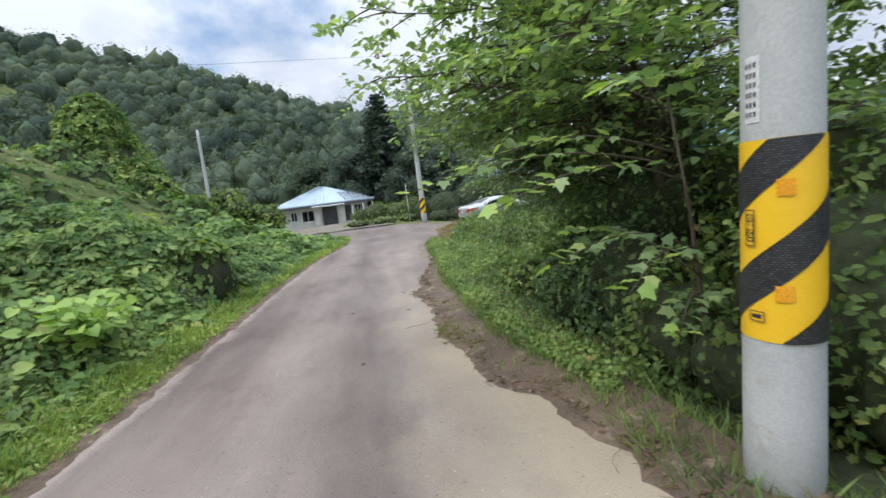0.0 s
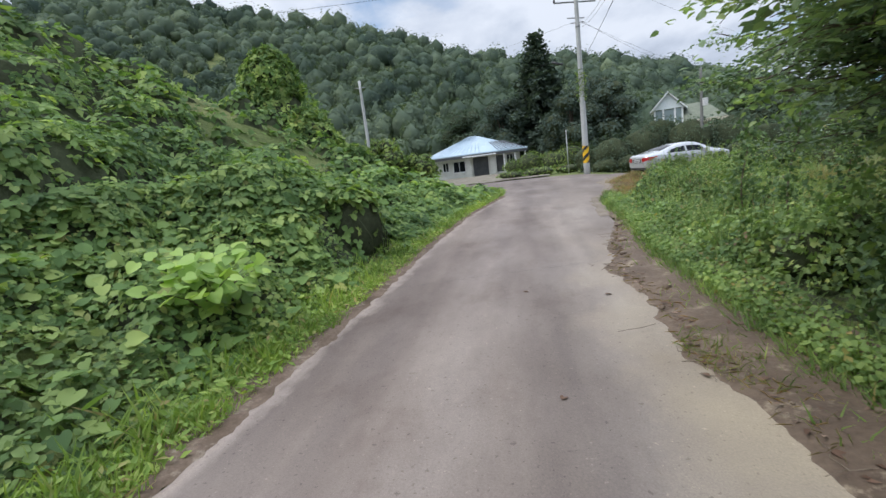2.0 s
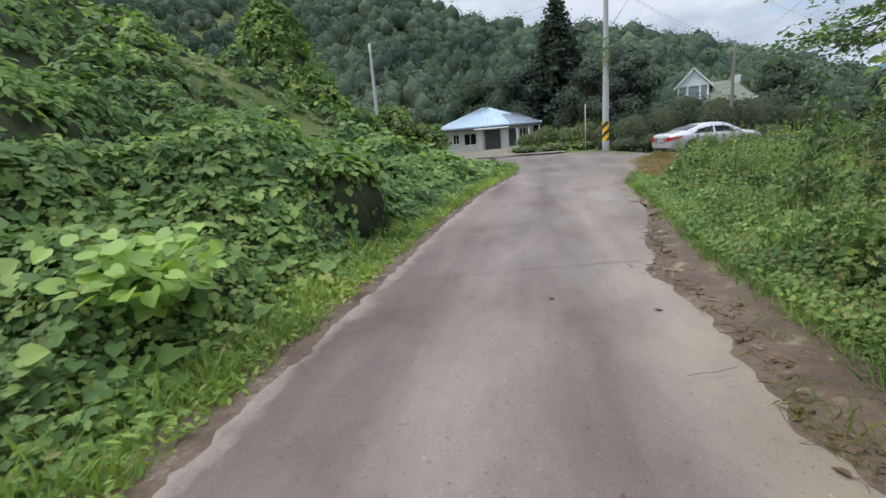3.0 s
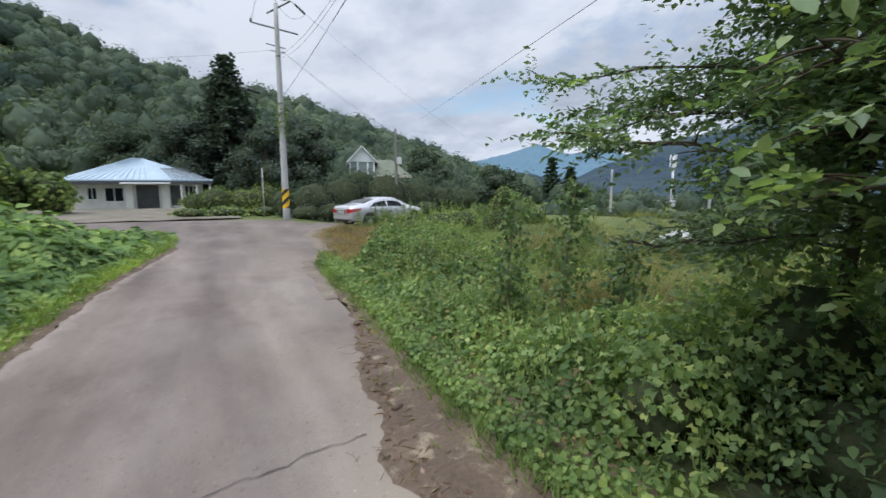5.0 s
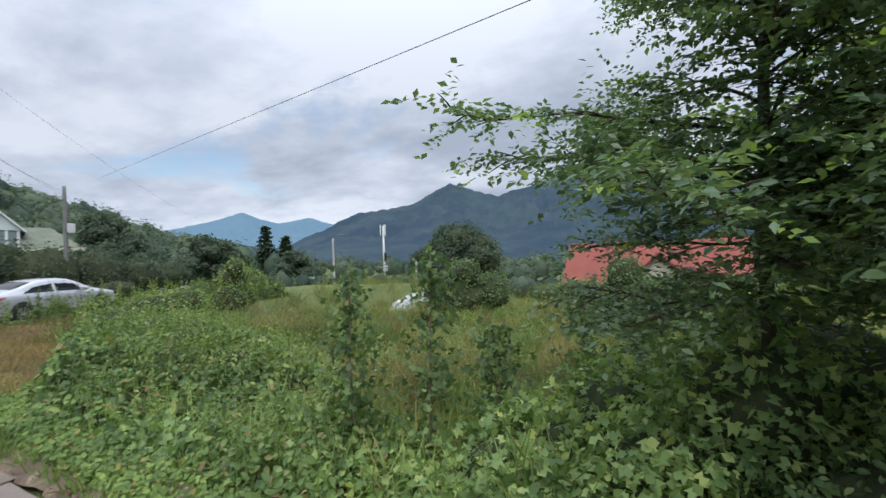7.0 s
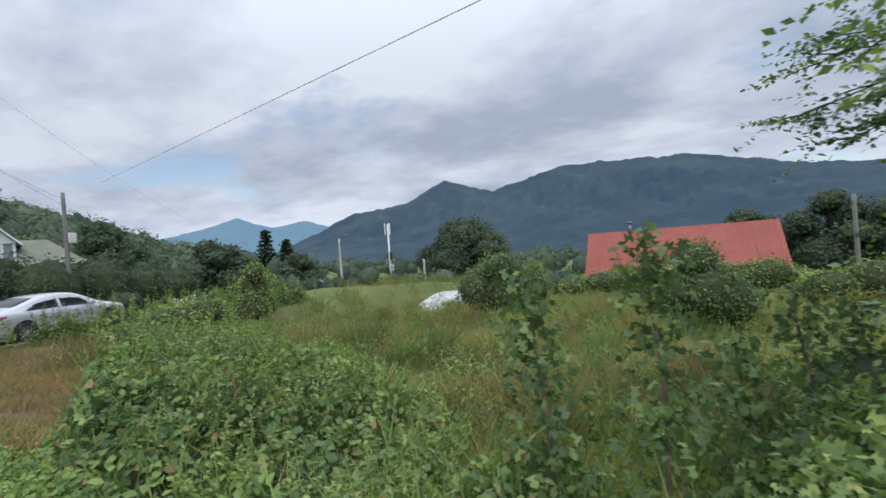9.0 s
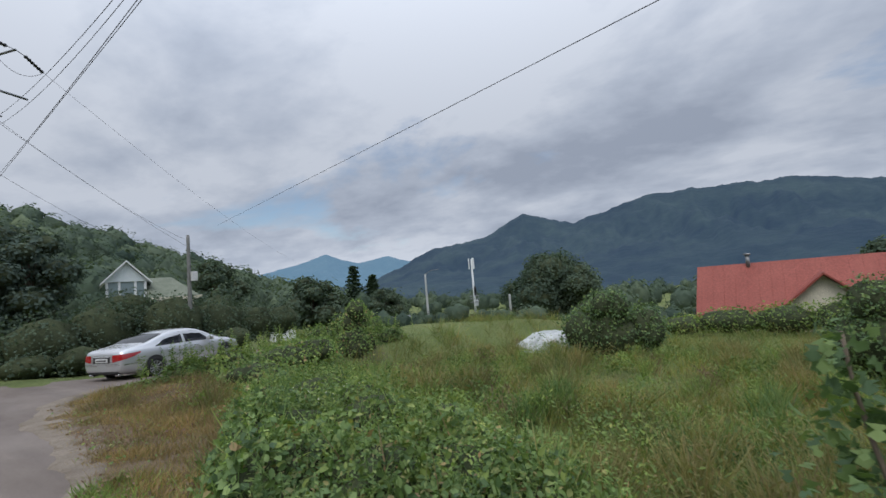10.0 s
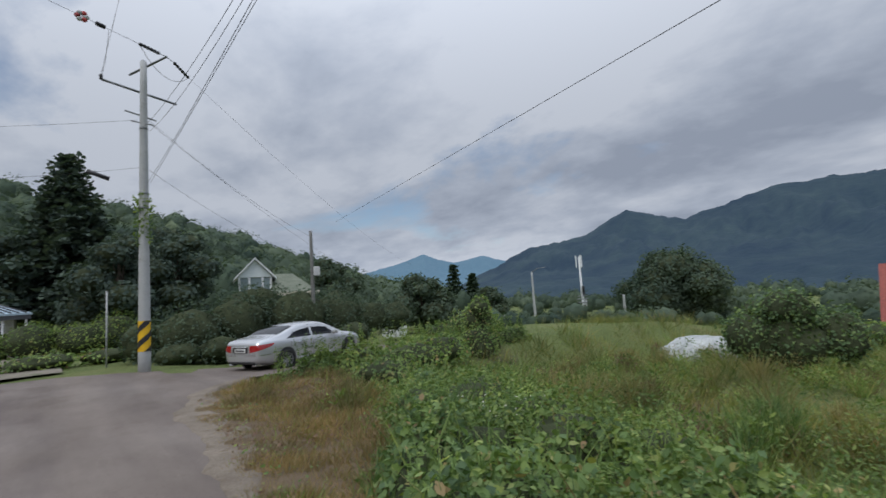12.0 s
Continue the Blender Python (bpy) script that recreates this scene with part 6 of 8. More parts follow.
for lab, at, h, r in (
    ("dark leafy tree beside the tall spruce", (-2.5, 59), 9.5, 3.6), ("dark leafy tree behind the junction", (6.5, 55.5), 10.0, 4.2),
    ("dark leafy tree in a shaded clump", (8.0, 50.5), 8.8, 3.2), ("dark leafy tree at the edge of the clump", (4.4, 49.5), 8.0, 3.4), ("dark leafy tree close to the white gabled house", (8.2, 58), 10.5, 4.0),
):
    leafy_tree(lab, at, h, r, PINE, 0.3, 0.2)
for lab, at, h, r, mat in (
    ("round green tree behind the blue-roofed house", (-8.8, 73), 9.0, 4.4, WOODS), ("green tree behind the blue-roofed house", (-1.5, 74), 8.0, 3.8, WOODS),
    ("bushy green tree above the vine bank", (-13.5, 43.5), 5.0, 2.8, SHRUB), ("bushy green tree beyond the vine bank", (-17.5, 41), 4.8, 2.8, SHRUB), ("green bush beside the blue-roofed house", (-10.3, 45), 3.2, 2.0, SHRUB),
    ("dark tree to the side of the olive-roofed house", (23.0, 55.5), 8.0, 3.0, WOODS), ("green tree beyond the parked car", (20.6, 49.5), 4.6, 2.4, WOODS),
    ("full green tree down the lane", (25.6, 44.0), 5.4, 3.0, WOODS), ("green tree near the white shed", (29.5, 47.0), 5.0, 2.6, WOODS),
    ("green tree in the valley behind the meadow", (36, 58), 5.5, 3.0, WOODS), ("green tree in the valley bottom", (47, 56), 5.0, 2.8, WOODS),
    ("dark green tree on the slope behind the red-roofed house", (56.5, -4.0), 9.0, 4.4, WOODS), ("broad green tree on the far slope", (56.0, -10.5), 9.6, 4.8, WOODS), ("green tree at the edge of the far slope", (60.0, 2.0), 8.2, 4.0, WOODS),
    ("large round-headed tree standing alone in the meadow", (62.2, 37.4), 9.3, 7.2, WOODS),
):
    leafy_tree(lab, at, h, r, mat, 0.36 if r < 5 else 0.46, 0.16, 10 if r < 5 else 15)

# shrubs behind the junction and along the lane
for lab, at, lobes in (
    ("dark green shrubs behind the junction pole", (5.2, 33.6, 0.1), [(0, 0, 0.9, 1.6, 1.1, 1.2), (2.0, 0.4, 1.1, 1.6, 1.1, 1.4), (-1.4, 0.8, 0.7, 1.0, 1.0, 1.0)]),
    ("dark green shrubs behind the parked car", (10.0, 34.0, 0.1), [(0, 0, 1.2, 1.8, 1.2, 1.5), (2.4, 0.6, 1.0, 1.7, 1.2, 1.3), (-1.6, 1.0, 1.6, 1.5, 1.2, 1.5)]),
    ("green shrubs beside the lane beyond the car", (14.6, 35.6, 0.0), [(0, 0, 0.9, 1.8, 1.2, 1.2), (2.6, 1.0, 0.8, 1.7, 1.2, 1.1), (-1.0, 1.6, 1.5, 1.5, 1.2, 1.3)]),
    ("overgrown garden bushes near the blue-roofed house", (0.2, 45.5, 0.1), [(0, 0, 0.8, 1.5, 1.2, 1.1), (2.0, -0.6, 0.7, 1.3, 1.1, 1.0), (3.6, 0.8, 0.9, 1.5, 1.2, 1.3), (-1.6, 0.8, 0.6, 1.1, 1.0, 0.8)]),
    ("bushes below the white gabled house", (12.6, 43.2, 0.1), [(0, 0, 1.2, 2.0, 1.4, 1.5), (2.8, 0.3, 0.7, 1.8, 1.2, 0.9), (-2.4, 0.5, 1.4, 1.8, 1.3, 1.7)]),
):
    shrub("shrub", lab, at, lobes, 0.13, SHRUB if "garden" in lab else WOODS, SPRAY, 1.3, 0.78)
shrub("undergrowth", "low dark undergrowth along the edge of the cross lane", (7.6, 32.6, 0.0), [(-3.0, 0.0, 0.3, 1.0, 0.7, 0.55), (-1.6, -0.2, 0.35, 1.0, 0.7, 0.6), (-0.1, -0.3, 0.3, 1.0, 0.7, 0.5), (1.4, -0.3, 0.35, 1.1, 0.7, 0.6), (3.0, -0.2, 0.3, 1.1, 0.7, 0.55), (4.6, 0.0, 0.35, 1.1, 0.7, 0.6)], 0.13, WOODS, SPRAY, 1.2, 0.78)
shrub("vegetable_plants", "low spreading green garden plants beside the lane", (0.6, 36.4, 0.1), [(0, 0, 0.25, 1.4, 1.0, 0.4), (2.1, 0.3, 0.2, 1.2, 0.9, 0.4), (-2.0, 0.4, 0.2, 1.2, 0.9, 0.35)], 0.16, WEED, OVATE, 0.8)

# bushes in and round the meadow
for name, lab, at, lobes, leaf, mat in (
    ("meadow_bush", "dense dark rounded bush standing in the meadow", (19.0, 16.5, -1.45), [(0, 0, 1.0, 1.35, 1.35, 1.3), (-0.4, 0.9, 1.2, 1.05, 1.05, 1.1), (0.5, -1.1, 1.1, 1.0, 1.0, 1.1), (-0.3, -0.1, 2.1, 0.9, 0.9, 0.75), (0.2, 0.9, 1.9, 0.6, 0.6, 0.6)], 0.15, BUSHSHADELEAF),
    ("meadow_bush", "dark green bush at the meadow's far side", (14.6, 9.0, -1.2), [(0, 0, 1.1, 0.95, 0.95, 1.1), (0.3, -0.7, 0.9, 0.8, 0.8, 0.9), (0, 0.5, 1.0, 0.8, 0.8, 0.9), (0, 0.1, 2.0, 0.65, 0.65, 0.7)], 0.11, BUSHSHADELEAF),
    ("meadow_bush", "leafy bush with brown tips on the meadow's rim", (12.2, 24.0, -0.75), [(0, 0, 0.8, 0.75, 0.75, 0.8), (0.3, 0.2, 1.6, 0.6, 0.6, 0.75), (-0.6, 0.3, 0.6, 0.7, 0.7, 0.6), (0.8, 0.3, 0.7, 0.6, 0.6, 0.7), (0.1, -0.1, 2.1, 0.4, 0.4, 0.45)], 0.12, WEED),
    ("meadow_bush", "tangle of green weeds beside the parked car", (8.2, 22.6, -0.1), [(0, 0, 0.35, 1.1, 0.9, 0.5), (-1.2, -0.6, 0.2, 0.9, 0.8, 0.4), (1.2, 0.2, 0.4, 0.9, 0.8, 0.5)], 0.12, WEED),
    ("meadow_bush", "pale green bush behind the meadow's rim", (14.5, 26.6, -0.5), [(0, 0, 0.9, 1.2, 1.0, 1.1), (1.3, 0.6, 0.8, 1.0, 0.9, 0.9), (-1.3, 0.4, 0.6, 1.0, 0.9, 0.8)], 0.15, WEED),
    ("hedge", "green hedge of shrubs in front of the red-roofed house", (32.0, 13.6, -2.2), [(0, 0, 0.8, 1.2, 2.0, 0.9), (0.3, -2.6, 0.8, 1.2, 2.0, 1.0), (0.2, -5.6, 0.9, 1.2, 2.2, 1.1), (0, 2.4, 0.6, 1.1, 1.6, 0.7), (0.4, -8.6, 0.9, 1.2, 2.0, 1.1)], 0.2, SHRUB),
    ("hedge", "loose green shrubs at the meadow's far side", (26.2, 1.6, -2.0), [(0, 0, 0.9, 1.3, 1.5, 1.1), (0.3, -2.2, 1.0, 1.3, 1.5, 1.2), (-0.4, 2.0, 0.7, 1.2, 1.3, 0.9), (0.5, -4.4, 0.9, 1.3, 1.5, 1.2)], 0.2, SHRUB),
    ("clipped_hedge", "small clipped green hedge beside a post", (50.0, 38.7, -3.9), [(0, 0, 0.6, 1.2, 1.6, 0.8)], 0.2, SHRUB),
):
    shrub(name, lab, at, lobes, leaf * 0.82, mat, SPRAY, 1.6, 0.76)
vine_stalk((5.1, 8.6, -0.8), 2.0, (0.2, 0.1), "tall stalk wrapped in climbing leafy vines")
vine_stalk((5.8, 8.3, -0.85), 1.8, (0.1, -0.2), "stalk wrapped in pale climbing vines")

# dead stems left standing by the meadow
dead = Pile()
for i in range(70):
    a, L = rng.uniform(0, 6.28), rng.uniform(0.4, 1.0)
    o = np.array([12.1 + 0.45 * rng.normal(), 23.0 + 0.3 * rng.normal(), -0.95])
    dead.add(*tube_arrays([o, o + np.array([0.15 * math.cos(a), 0.15 * math.sin(a), L])], [0.012, 0.004], 4))
tagged(dead.ob("dead_stems", TIMBER), "grey dead stems standing in the weeds", "stems", kind="stuff")

# sheeted heap
hp = thing("covered_heap", "heap under crumpled white plastic sheeting in the meadow", "heap", at=(20.3, 19.6, -1.55))
for name, at_, rad, s in (("sheeting", (0.15, -0.1, 0.35), (1.1, 1.5, 0.75), 2.0), ("sheeting_fold", (-0.55, 1.05, 0.25), (0.55, 0.6, 0.5), 5.0)):
    V, F = ball(rad, at_, 0.14, 4, s)
    V[:, 2] += 0.06 * lump(V[:, 0] * 4, V[:, 1] * 4) + 0.03 * lump(V[:, 0] * 11, V[:, 1] * 11)
    tri_mesh(name, V, F, SHEET, hp, True)
pile = Pile()
for k in range(5):
    t = np.linspace(0, 1, 7)[:, None]
    p = np.array([-0.85, -0.5 + 0.25 * k, 0.0]) + t * [0.3, 0.1 * rng.normal(), 0.9 + 0.2 * rng.random()]
    pile.add(*tube_arrays(p, [0.012, 0.005], 4))
    P = p[rng.integers(1, 7, 26)] + 0.09 * rng.normal(size=(26, 3))
    pile.add(*leaves(P, rng.normal(size=(26, 3)), 0.09, OVATE))
tagged(pile.ob("creeper", SHRUB, hp), "dark creeper climbing the sheeting")

# ---- houses ----


def prism_roof(name, mat, parent, eave, ridge, label="", thick=0.12):
    """A roof from its eave corners (4, in turn) and two ridge ends, with thickness and raised seams."""
    bm = bmesh.new()
    lo = [bm.verts.new(p) for p in eave]
    r0, r1 = (bm.verts.new(p) for p in ridge)
    bm.faces.new((lo[0], lo[1], r1, r0))
    bm.faces.new((lo[1], lo[2], r1))
    bm.faces.new((lo[2], lo[3], r0, r1))
    bm.faces.new((lo[3], lo[0], r0))
    un = [bm.verts.new((p[0], p[1], p[2] - thick)) for p in eave]
    for i in range(4):
        bm.faces.new((lo[i], un[i], un[(i + 1) % 4], lo[(i + 1) % 4]))
    bm.faces.new(un[::-1])
    bmesh.ops.recalc_face_normals(bm, faces=bm.faces)
    return part(name, bm, mat, parent, label)


def seams(parent, mat, a0, a1, b0, b1, n, r=0.03):
    """Raised seams between the line a0-a1 (eave) and the line b0-b1 (ridge)."""
    a0, a1, b0, b1 = map(np.array, (a0, a1, b0, b1))
    for i in range(n):
        q = (i + 0.5) / n
        tube("seam", mat, parent, [a0 + (a1 - a0) * q, b0 + (b1 - b0) * q], [r, r], 4, smooth=False)


def wall_with(bmx, x0, x1, z0, z1, y, t, holes):
    """A wall along x with openings (x0, x1, z0, z1) cut through."""
    xs = sorted({x0, x1, *[h[0] for h in holes], *[h[1] for h in holes]})
    for a, c in zip(xs, xs[1:]):
        zs = z0
        for h in sorted([h for h in holes if h[0] <= a and h[1] >= c], key=lambda h: h[2]):
            if h[2] > zs:
                box(bmx, a, c, y, y + t, zs, h[2])
            zs = h[3]
        if zs < z1:
            box(bmx, a, c, y, y + t, zs, z1)


def window(parent, x0, x1, z0, z1, y, bars=1):
    w = new("window")
    w.parent = parent
    f = 0.06
    for nm, b in (("frame", (x0, x1, z0, z0 + f)), ("frame", (x0, x1, z1 - f, z1)), ("frame", (x0, x0 + f, z0 + f, z1 - f)), ("frame", (x1 - f, x1, z0 + f, z1 - f))):
        boxed(nm, FRAMEWHITE, w, b[0], b[1], y - 0.02, y + 0.06, b[2], b[3])
    for i in range(bars):
        xm = x0 + (x1 - x0) * (i + 1) / (bars + 1)
        boxed("frame", FRAMEWHITE, w, xm - f / 2, xm + f / 2, y - 0.015, y + 0.05, z0 + f, z1 - f)
    boxed("pane", WINDOW, w, x0 + f, x1 - f, y + 0.01, y + 0.03, z0 + f, z1 - f)


h1 = thing("house", "low white cottage with a pale blue hipped metal roof", "house", at=(-5.4, 53.6, 0.0))
bm = bmesh.new()
holes = [(-4.1, -3.4, 0.9, 1.95), (-2.9, -1.5, 0.7, 1.95), (-0.6, 1.1, -0.2, 2.15), (2.0, 2.8, 0.3, 2.1), (3.1, 4.2, 0.9, 2.1)]
wall_with(bm, -5.0, 4.6, -0.4, 2.55, 0.0, 0.2, holes)
box(bm, -5.0, -4.8, 0.2, 8.0, -0.4, 2.55)
box(bm, 4.4, 4.6, 0.2, 8.0, -0.4, 2.55)
box(bm, -4.8, 4.4, 7.8, 8.0, -0.4, 2.55)
part("wall", bm, WHITEWALL, h1)
for a in holes[:2]:
    window(h1, *a, 0.08)
boxed("door", DARKPANEL, h1, -0.6, 1.1, 0.12, 0.18, -0.2, 2.15, 0, "dark sliding entrance panel")
boxed("panel", DARKPANEL, h1, 2.0, 2.8, 0.1, 0.16, 0.3, 2.1, 0, "dark side panel")
window(h1, *holes[4], 0.08, 2)
boxed("canopy", FRAMEWHITE, h1, -1.6, 2.1, -1.1, 0.0, 2.22, 2.36, 0.02, "thin white porch canopy")
for x in (-1.1, 1.65):
    boxed("column", WHITEWALL, h1, x - 0.32, x + 0.32, -0.35, -0.003, -0.3, 2.22, 0.02)
for x in (2.9, 4.1, 5.2):
    boxed("post", FRAMEWHITE, h1, x - 0.06, x + 0.06, -0.9, -0.78, -0.3, 2.5)
prism_roof("roof", BLUEROOF, h1, [(-5.9, -1.0, 2.6), (5.5, -1.0, 2.6), (5.5, 9.0, 2.6), (-5.9, 9.0, 2.6)], [(-1.2, 4.0, 4.7), (-0.3, 4.0, 4.7)], "pale blue ribbed metal roof")
seams(h1, BLUEROOF, (-5.6, -1.0, 2.63), (0.6, -1.0, 2.63), (-1.2, 4.0, 4.73), (-0.3, 4.0, 4.73), 12, 0.025)
seams(h1, DARKPANEL, (2.2, -1.0, 2.63), (5.4, -1.0, 2.63), (1.2, 1.6, 3.7), (2.9, 1.6, 3.7), 9, 0.05)
boxed("fascia", DARKPANEL, h1, -5.85, 5.45, -0.98, -0.9, 2.2, 2.47, 0, "dark eave board in shade")

# bare yard in front of the cottage
X, Y = np.meshgrid(np.linspace(-16, 1.2, 40), np.linspace(33.6, 52.0, 40))
w = 40
i, j = np.meshgrid(np.arange(w - 1), np.arange(w - 1), indexing="ij")
p = i * w + j
F = np.concatenate([np.stack([p, p + 1, p + w + 1], -1).reshape(-1, 3), np.stack([p, p + w + 1, p + w], -1).reshape(-1, 3)])
YARD = surface("yard_grit", (0.17, 0.15, 0.12), (0.25, 0.225, 0.185), 0.5, 9.0, 0.95, 0.15, 0.02, c3=(0.1, 0.125, 0.055))
tagged(tri_mesh("ground", np.stack([X, Y, land(X, Y) + 0.03 + 0.03 * lump(X * 1.5, Y * 1.5)], -1).reshape(-1, 3), F, YARD, None, True), "bare gritty yard with weeds before the cottage", "yard", kind="structure")

h2 = thing("house", "house with a white gabled glazed porch and an olive roof", "house", at=(13.55, 50.3, 0.0), turn=-16)
bm = bmesh.new()
box(bm, -1.24, 1.21, 0.25, 4.0, -0.4, 2.9)
part("wall", bm, CREAM, h2, "cream wall below the porch")
for x in (-1.2, -0.45, 0.55, 1.18):
    boxed("mullion", FRAMEWHITE, h2, x - 0.08, x + 0.08, 0.0, 0.14, 2.9, 4.35)
boxed("sill", FRAMEWHITE, h2, -1.35, 1.3, -0.12, 0.25, 2.7, 2.92, 0.02)
boxed("pane", PORCHSKYGLASS, h2, -1.14, 1.12, 0.05, 0.09, 2.94, 4.3)
boxed("side_frame", FRAMEWHITE, h2, 1.15, 1.25, 0.14, 3.8, 4.2, 4.36)
boxed("pane", PORCHSKYGLASS, h2, 1.18, 1.21, 0.2, 3.7, 2.94, 4.2)
bm = bmesh.new()
v = [bm.verts.new(p) for p in ((-1.4, -0.05, 4.36), (1.35, -0.05, 4.36), (0, -0.05, 5.75), (-1.4, 0.12, 4.36), (1.35, 0.12, 4.36), (0, 0.12, 5.75))]
for f in ((0, 1, 2), (5, 4, 3), (0, 3, 4, 1), (1, 4, 5, 2), (2, 5, 3, 0)):
    bm.faces.new([v[i] for i in f])
part("gable", bm, surface("pale_gable", (0.68, 0.75, 0.79), (0.76, 0.81, 0.84), 2.0, 20.0, 0.6, 0.3, 0.003), h2, "pale blue-white gable")
for s in (-1, 1):
    bm = bmesh.new()
    pts = [(s * 1.6, 4.14), (0.0, 5.82), (0.0, 5.96), (s * 1.6, 4.28)]
    v0, v1 = [bm.verts.new((x, -0.35, z)) for x, z in pts], [bm.verts.new((x, 4.2, z)) for x, z in pts]
    bm.faces.new(v0), bm.faces.new(v1[::-1])
    for i in range(4):
        bm.faces.new((v0[i], v1[i], v1[(i + 1) % 4], v0[(i + 1) % 4]))
    bmesh.ops.recalc_face_normals(bm, faces=bm.faces)
    part("roof", bm, FRAMEWHITE, h2, "white edged porch roof slope")
prism_roof("roof", OLIVEROOF, h2, [(1.27, -1.2, 3.0), (4.7, -1.2, 3.0), (4.7, 6.0, 3.0), (1.27, 6.0, 3.0)], [(1.27, 2.4, 4.7), (3.2, 2.4, 4.7)], "olive green shingle roof")
boxed("fascia", CREAM, h2, 1.27, 4.85, -1.35, -1.205, 2.72, 2.98)
boxed("wall", CREAM, h2, 1.3, 4.4, -0.3, 5.6, -0.4, 2.7, 0, "cream rendered wall")
window(h2, 3.0, 4.0, 1.4, 2.3, -0.34)

h3 = thing("house", "house with a large red metal roof and cream gable", "house", at=(39.2, 9.2, -3.0))
bm = bmesh.new()
box(bm, -2.6, 4.6, -5.6, 6.2, -0.5, 1.5)
part("wall", bm, CREAM, h3)
for s, nm in ((-1, "roof"), (1, "roof")):
    bm = bmesh.new()
    xe = -3.4 if s < 0 else 5.2
    pts = [(xe, 1.45), (0.0, 4.78), (0.0, 4.92), (xe, 1.6)]
    v0, v1 = [bm.verts.new((x, -6.3, z)) for x, z in pts], [bm.verts.new((x, 6.6, z)) for x, z in pts]
    bm.faces.new(v0), bm.faces.new(v1[::-1])
    for i in range(4):
        bm.faces.new((v0[i], v1[i], v1[(i + 1) % 4], v0[(i + 1) % 4]))
    bmesh.ops.recalc_face_normals(bm, faces=bm.faces)
    part(nm, bm, REDROOF, h3, "red ribbed metal roof slope")
seams(h3, REDROOF, (-3.4, -6.3, 1.61), (-3.4, 6.6, 1.61), (0, -6.3, 4.93), (0, 6.6, 4.93), 19, 0.005)
for yc, w, zt in ((-0.4, 1.75, 3.9),):
    d = new("dormer")
    d.parent = h3
    bm = bmesh.new()
    v = [bm.verts.new(p) for p in ((-3.3, yc - w, 1.3), (-3.3, yc + w, 1.3), (-3.3, yc + w, 2.3), (-3.3, yc, zt - 0.1), (-3.3, yc - w, 2.3), (-0.6, yc - w, 1.3), (-0.6, yc + w, 1.3), (-0.6, yc + w, 2.3), (-0.6, yc, zt - 0.1), (-0.6, yc - w, 2.3))]
    bm.faces.new(v[:5]), bm.faces.new(v[:4:-1])
    for i in range(5):
        bm.faces.new((v[i], v[5 + i], v[5 + (i + 1) % 5], v[(i + 1) % 5]))
    bmesh.ops.recalc_face_normals(bm, faces=bm.faces)
    part("gable_wall", bm, CREAM, d, "cream gable wall")
    for s in (-1, 1):
        bm = bmesh.new()
        pts = [(yc + s * (w + 0.35), 1.98), (yc, zt), (yc, zt + 0.14), (yc + s * (w + 0.35), 2.12)]
        v0, v1 = [bm.verts.new((-3.8, y, z)) for y, z in pts], [bm.verts.new((-0.5, y, z)) for y, z in pts]
        bm.faces.new(v0), bm.faces.new(v1[::-1])
        for i in range(4):
            bm.faces.new((v0[i], v1[i], v1[(i + 1) % 4], v0[(i + 1) % 4]))
        bmesh.ops.recalc_face_normals(bm, faces=bm.faces)
        part("gable_roof", bm, REDROOF, d)
tube("chimney", STEEL, h3, [(-0.2, 3.4, 4.6), (-0.2, 3.4, 5.5)], [0.13, 0.13], 10, "grey metal flue")
tube("flue_cap", STEEL, h3, [(-0.2, 3.4, 5.5), (-0.2, 3.4, 5.62)], [0.24, 0.2], 10)

# white shed and farm shelter seen over the weeds
sh = thing("shed", "small white corrugated shed among trees", "shed", at=(19.3, 39.3, -0.4), turn=-25)
boxed("wall", FRAMEWHITE, sh, -0.75, 0.75, -0.8, 0.8, -0.4, 1.15, 0.01)
boxed("roof", FRAMEWHITE, sh, -0.9, 0.9, -0.95, 0.95, 1.15, 1.25, 0.02)
fs = thing("farm_shelter", "open farm shelter with a grey pitched roof", "shelter", at=(34.5, 44.0, -2.6), turn=-38)
for x in (-2.0, 2.0):
    for y in (-1.4, 1.4):
        tube("post", STEEL, fs, [(x, y, -0.5), (x, y, 1.35)], [0.06, 0.06], 6)
for s in (-1, 1):
    bm = bmesh.new()
    pts = [(s * 1.9, 1.2), (0.0, 1.95), (0.0, 2.02), (s * 1.9, 1.27)]
    v0, v1 = [bm.verts.new((-2.6, y, z)) for y, z in pts], [bm.verts.new((2.6, y, z)) for y, z in pts]
    bm.faces.new(v0), bm.faces.new(v1[::-1])
    for i in range(4):
        bm.faces.new((v0[i], v1[i], v1[(i + 1) % 4], v0[(i + 1) % 4]))
    bmesh.ops.recalc_face_normals(bm, faces=bm.faces)
    part("roof", bm, surface("weathered_sheet", (0.16, 0.18, 0.175), (0.26, 0.28, 0.27), 2.0, 12.0, 0.6, 0.3, 0.004), fs)

# ---- parked car ----
from mathutils.bvhtree import BVHTree

CAR_LEN, CAR_W = 5.1, 0.93


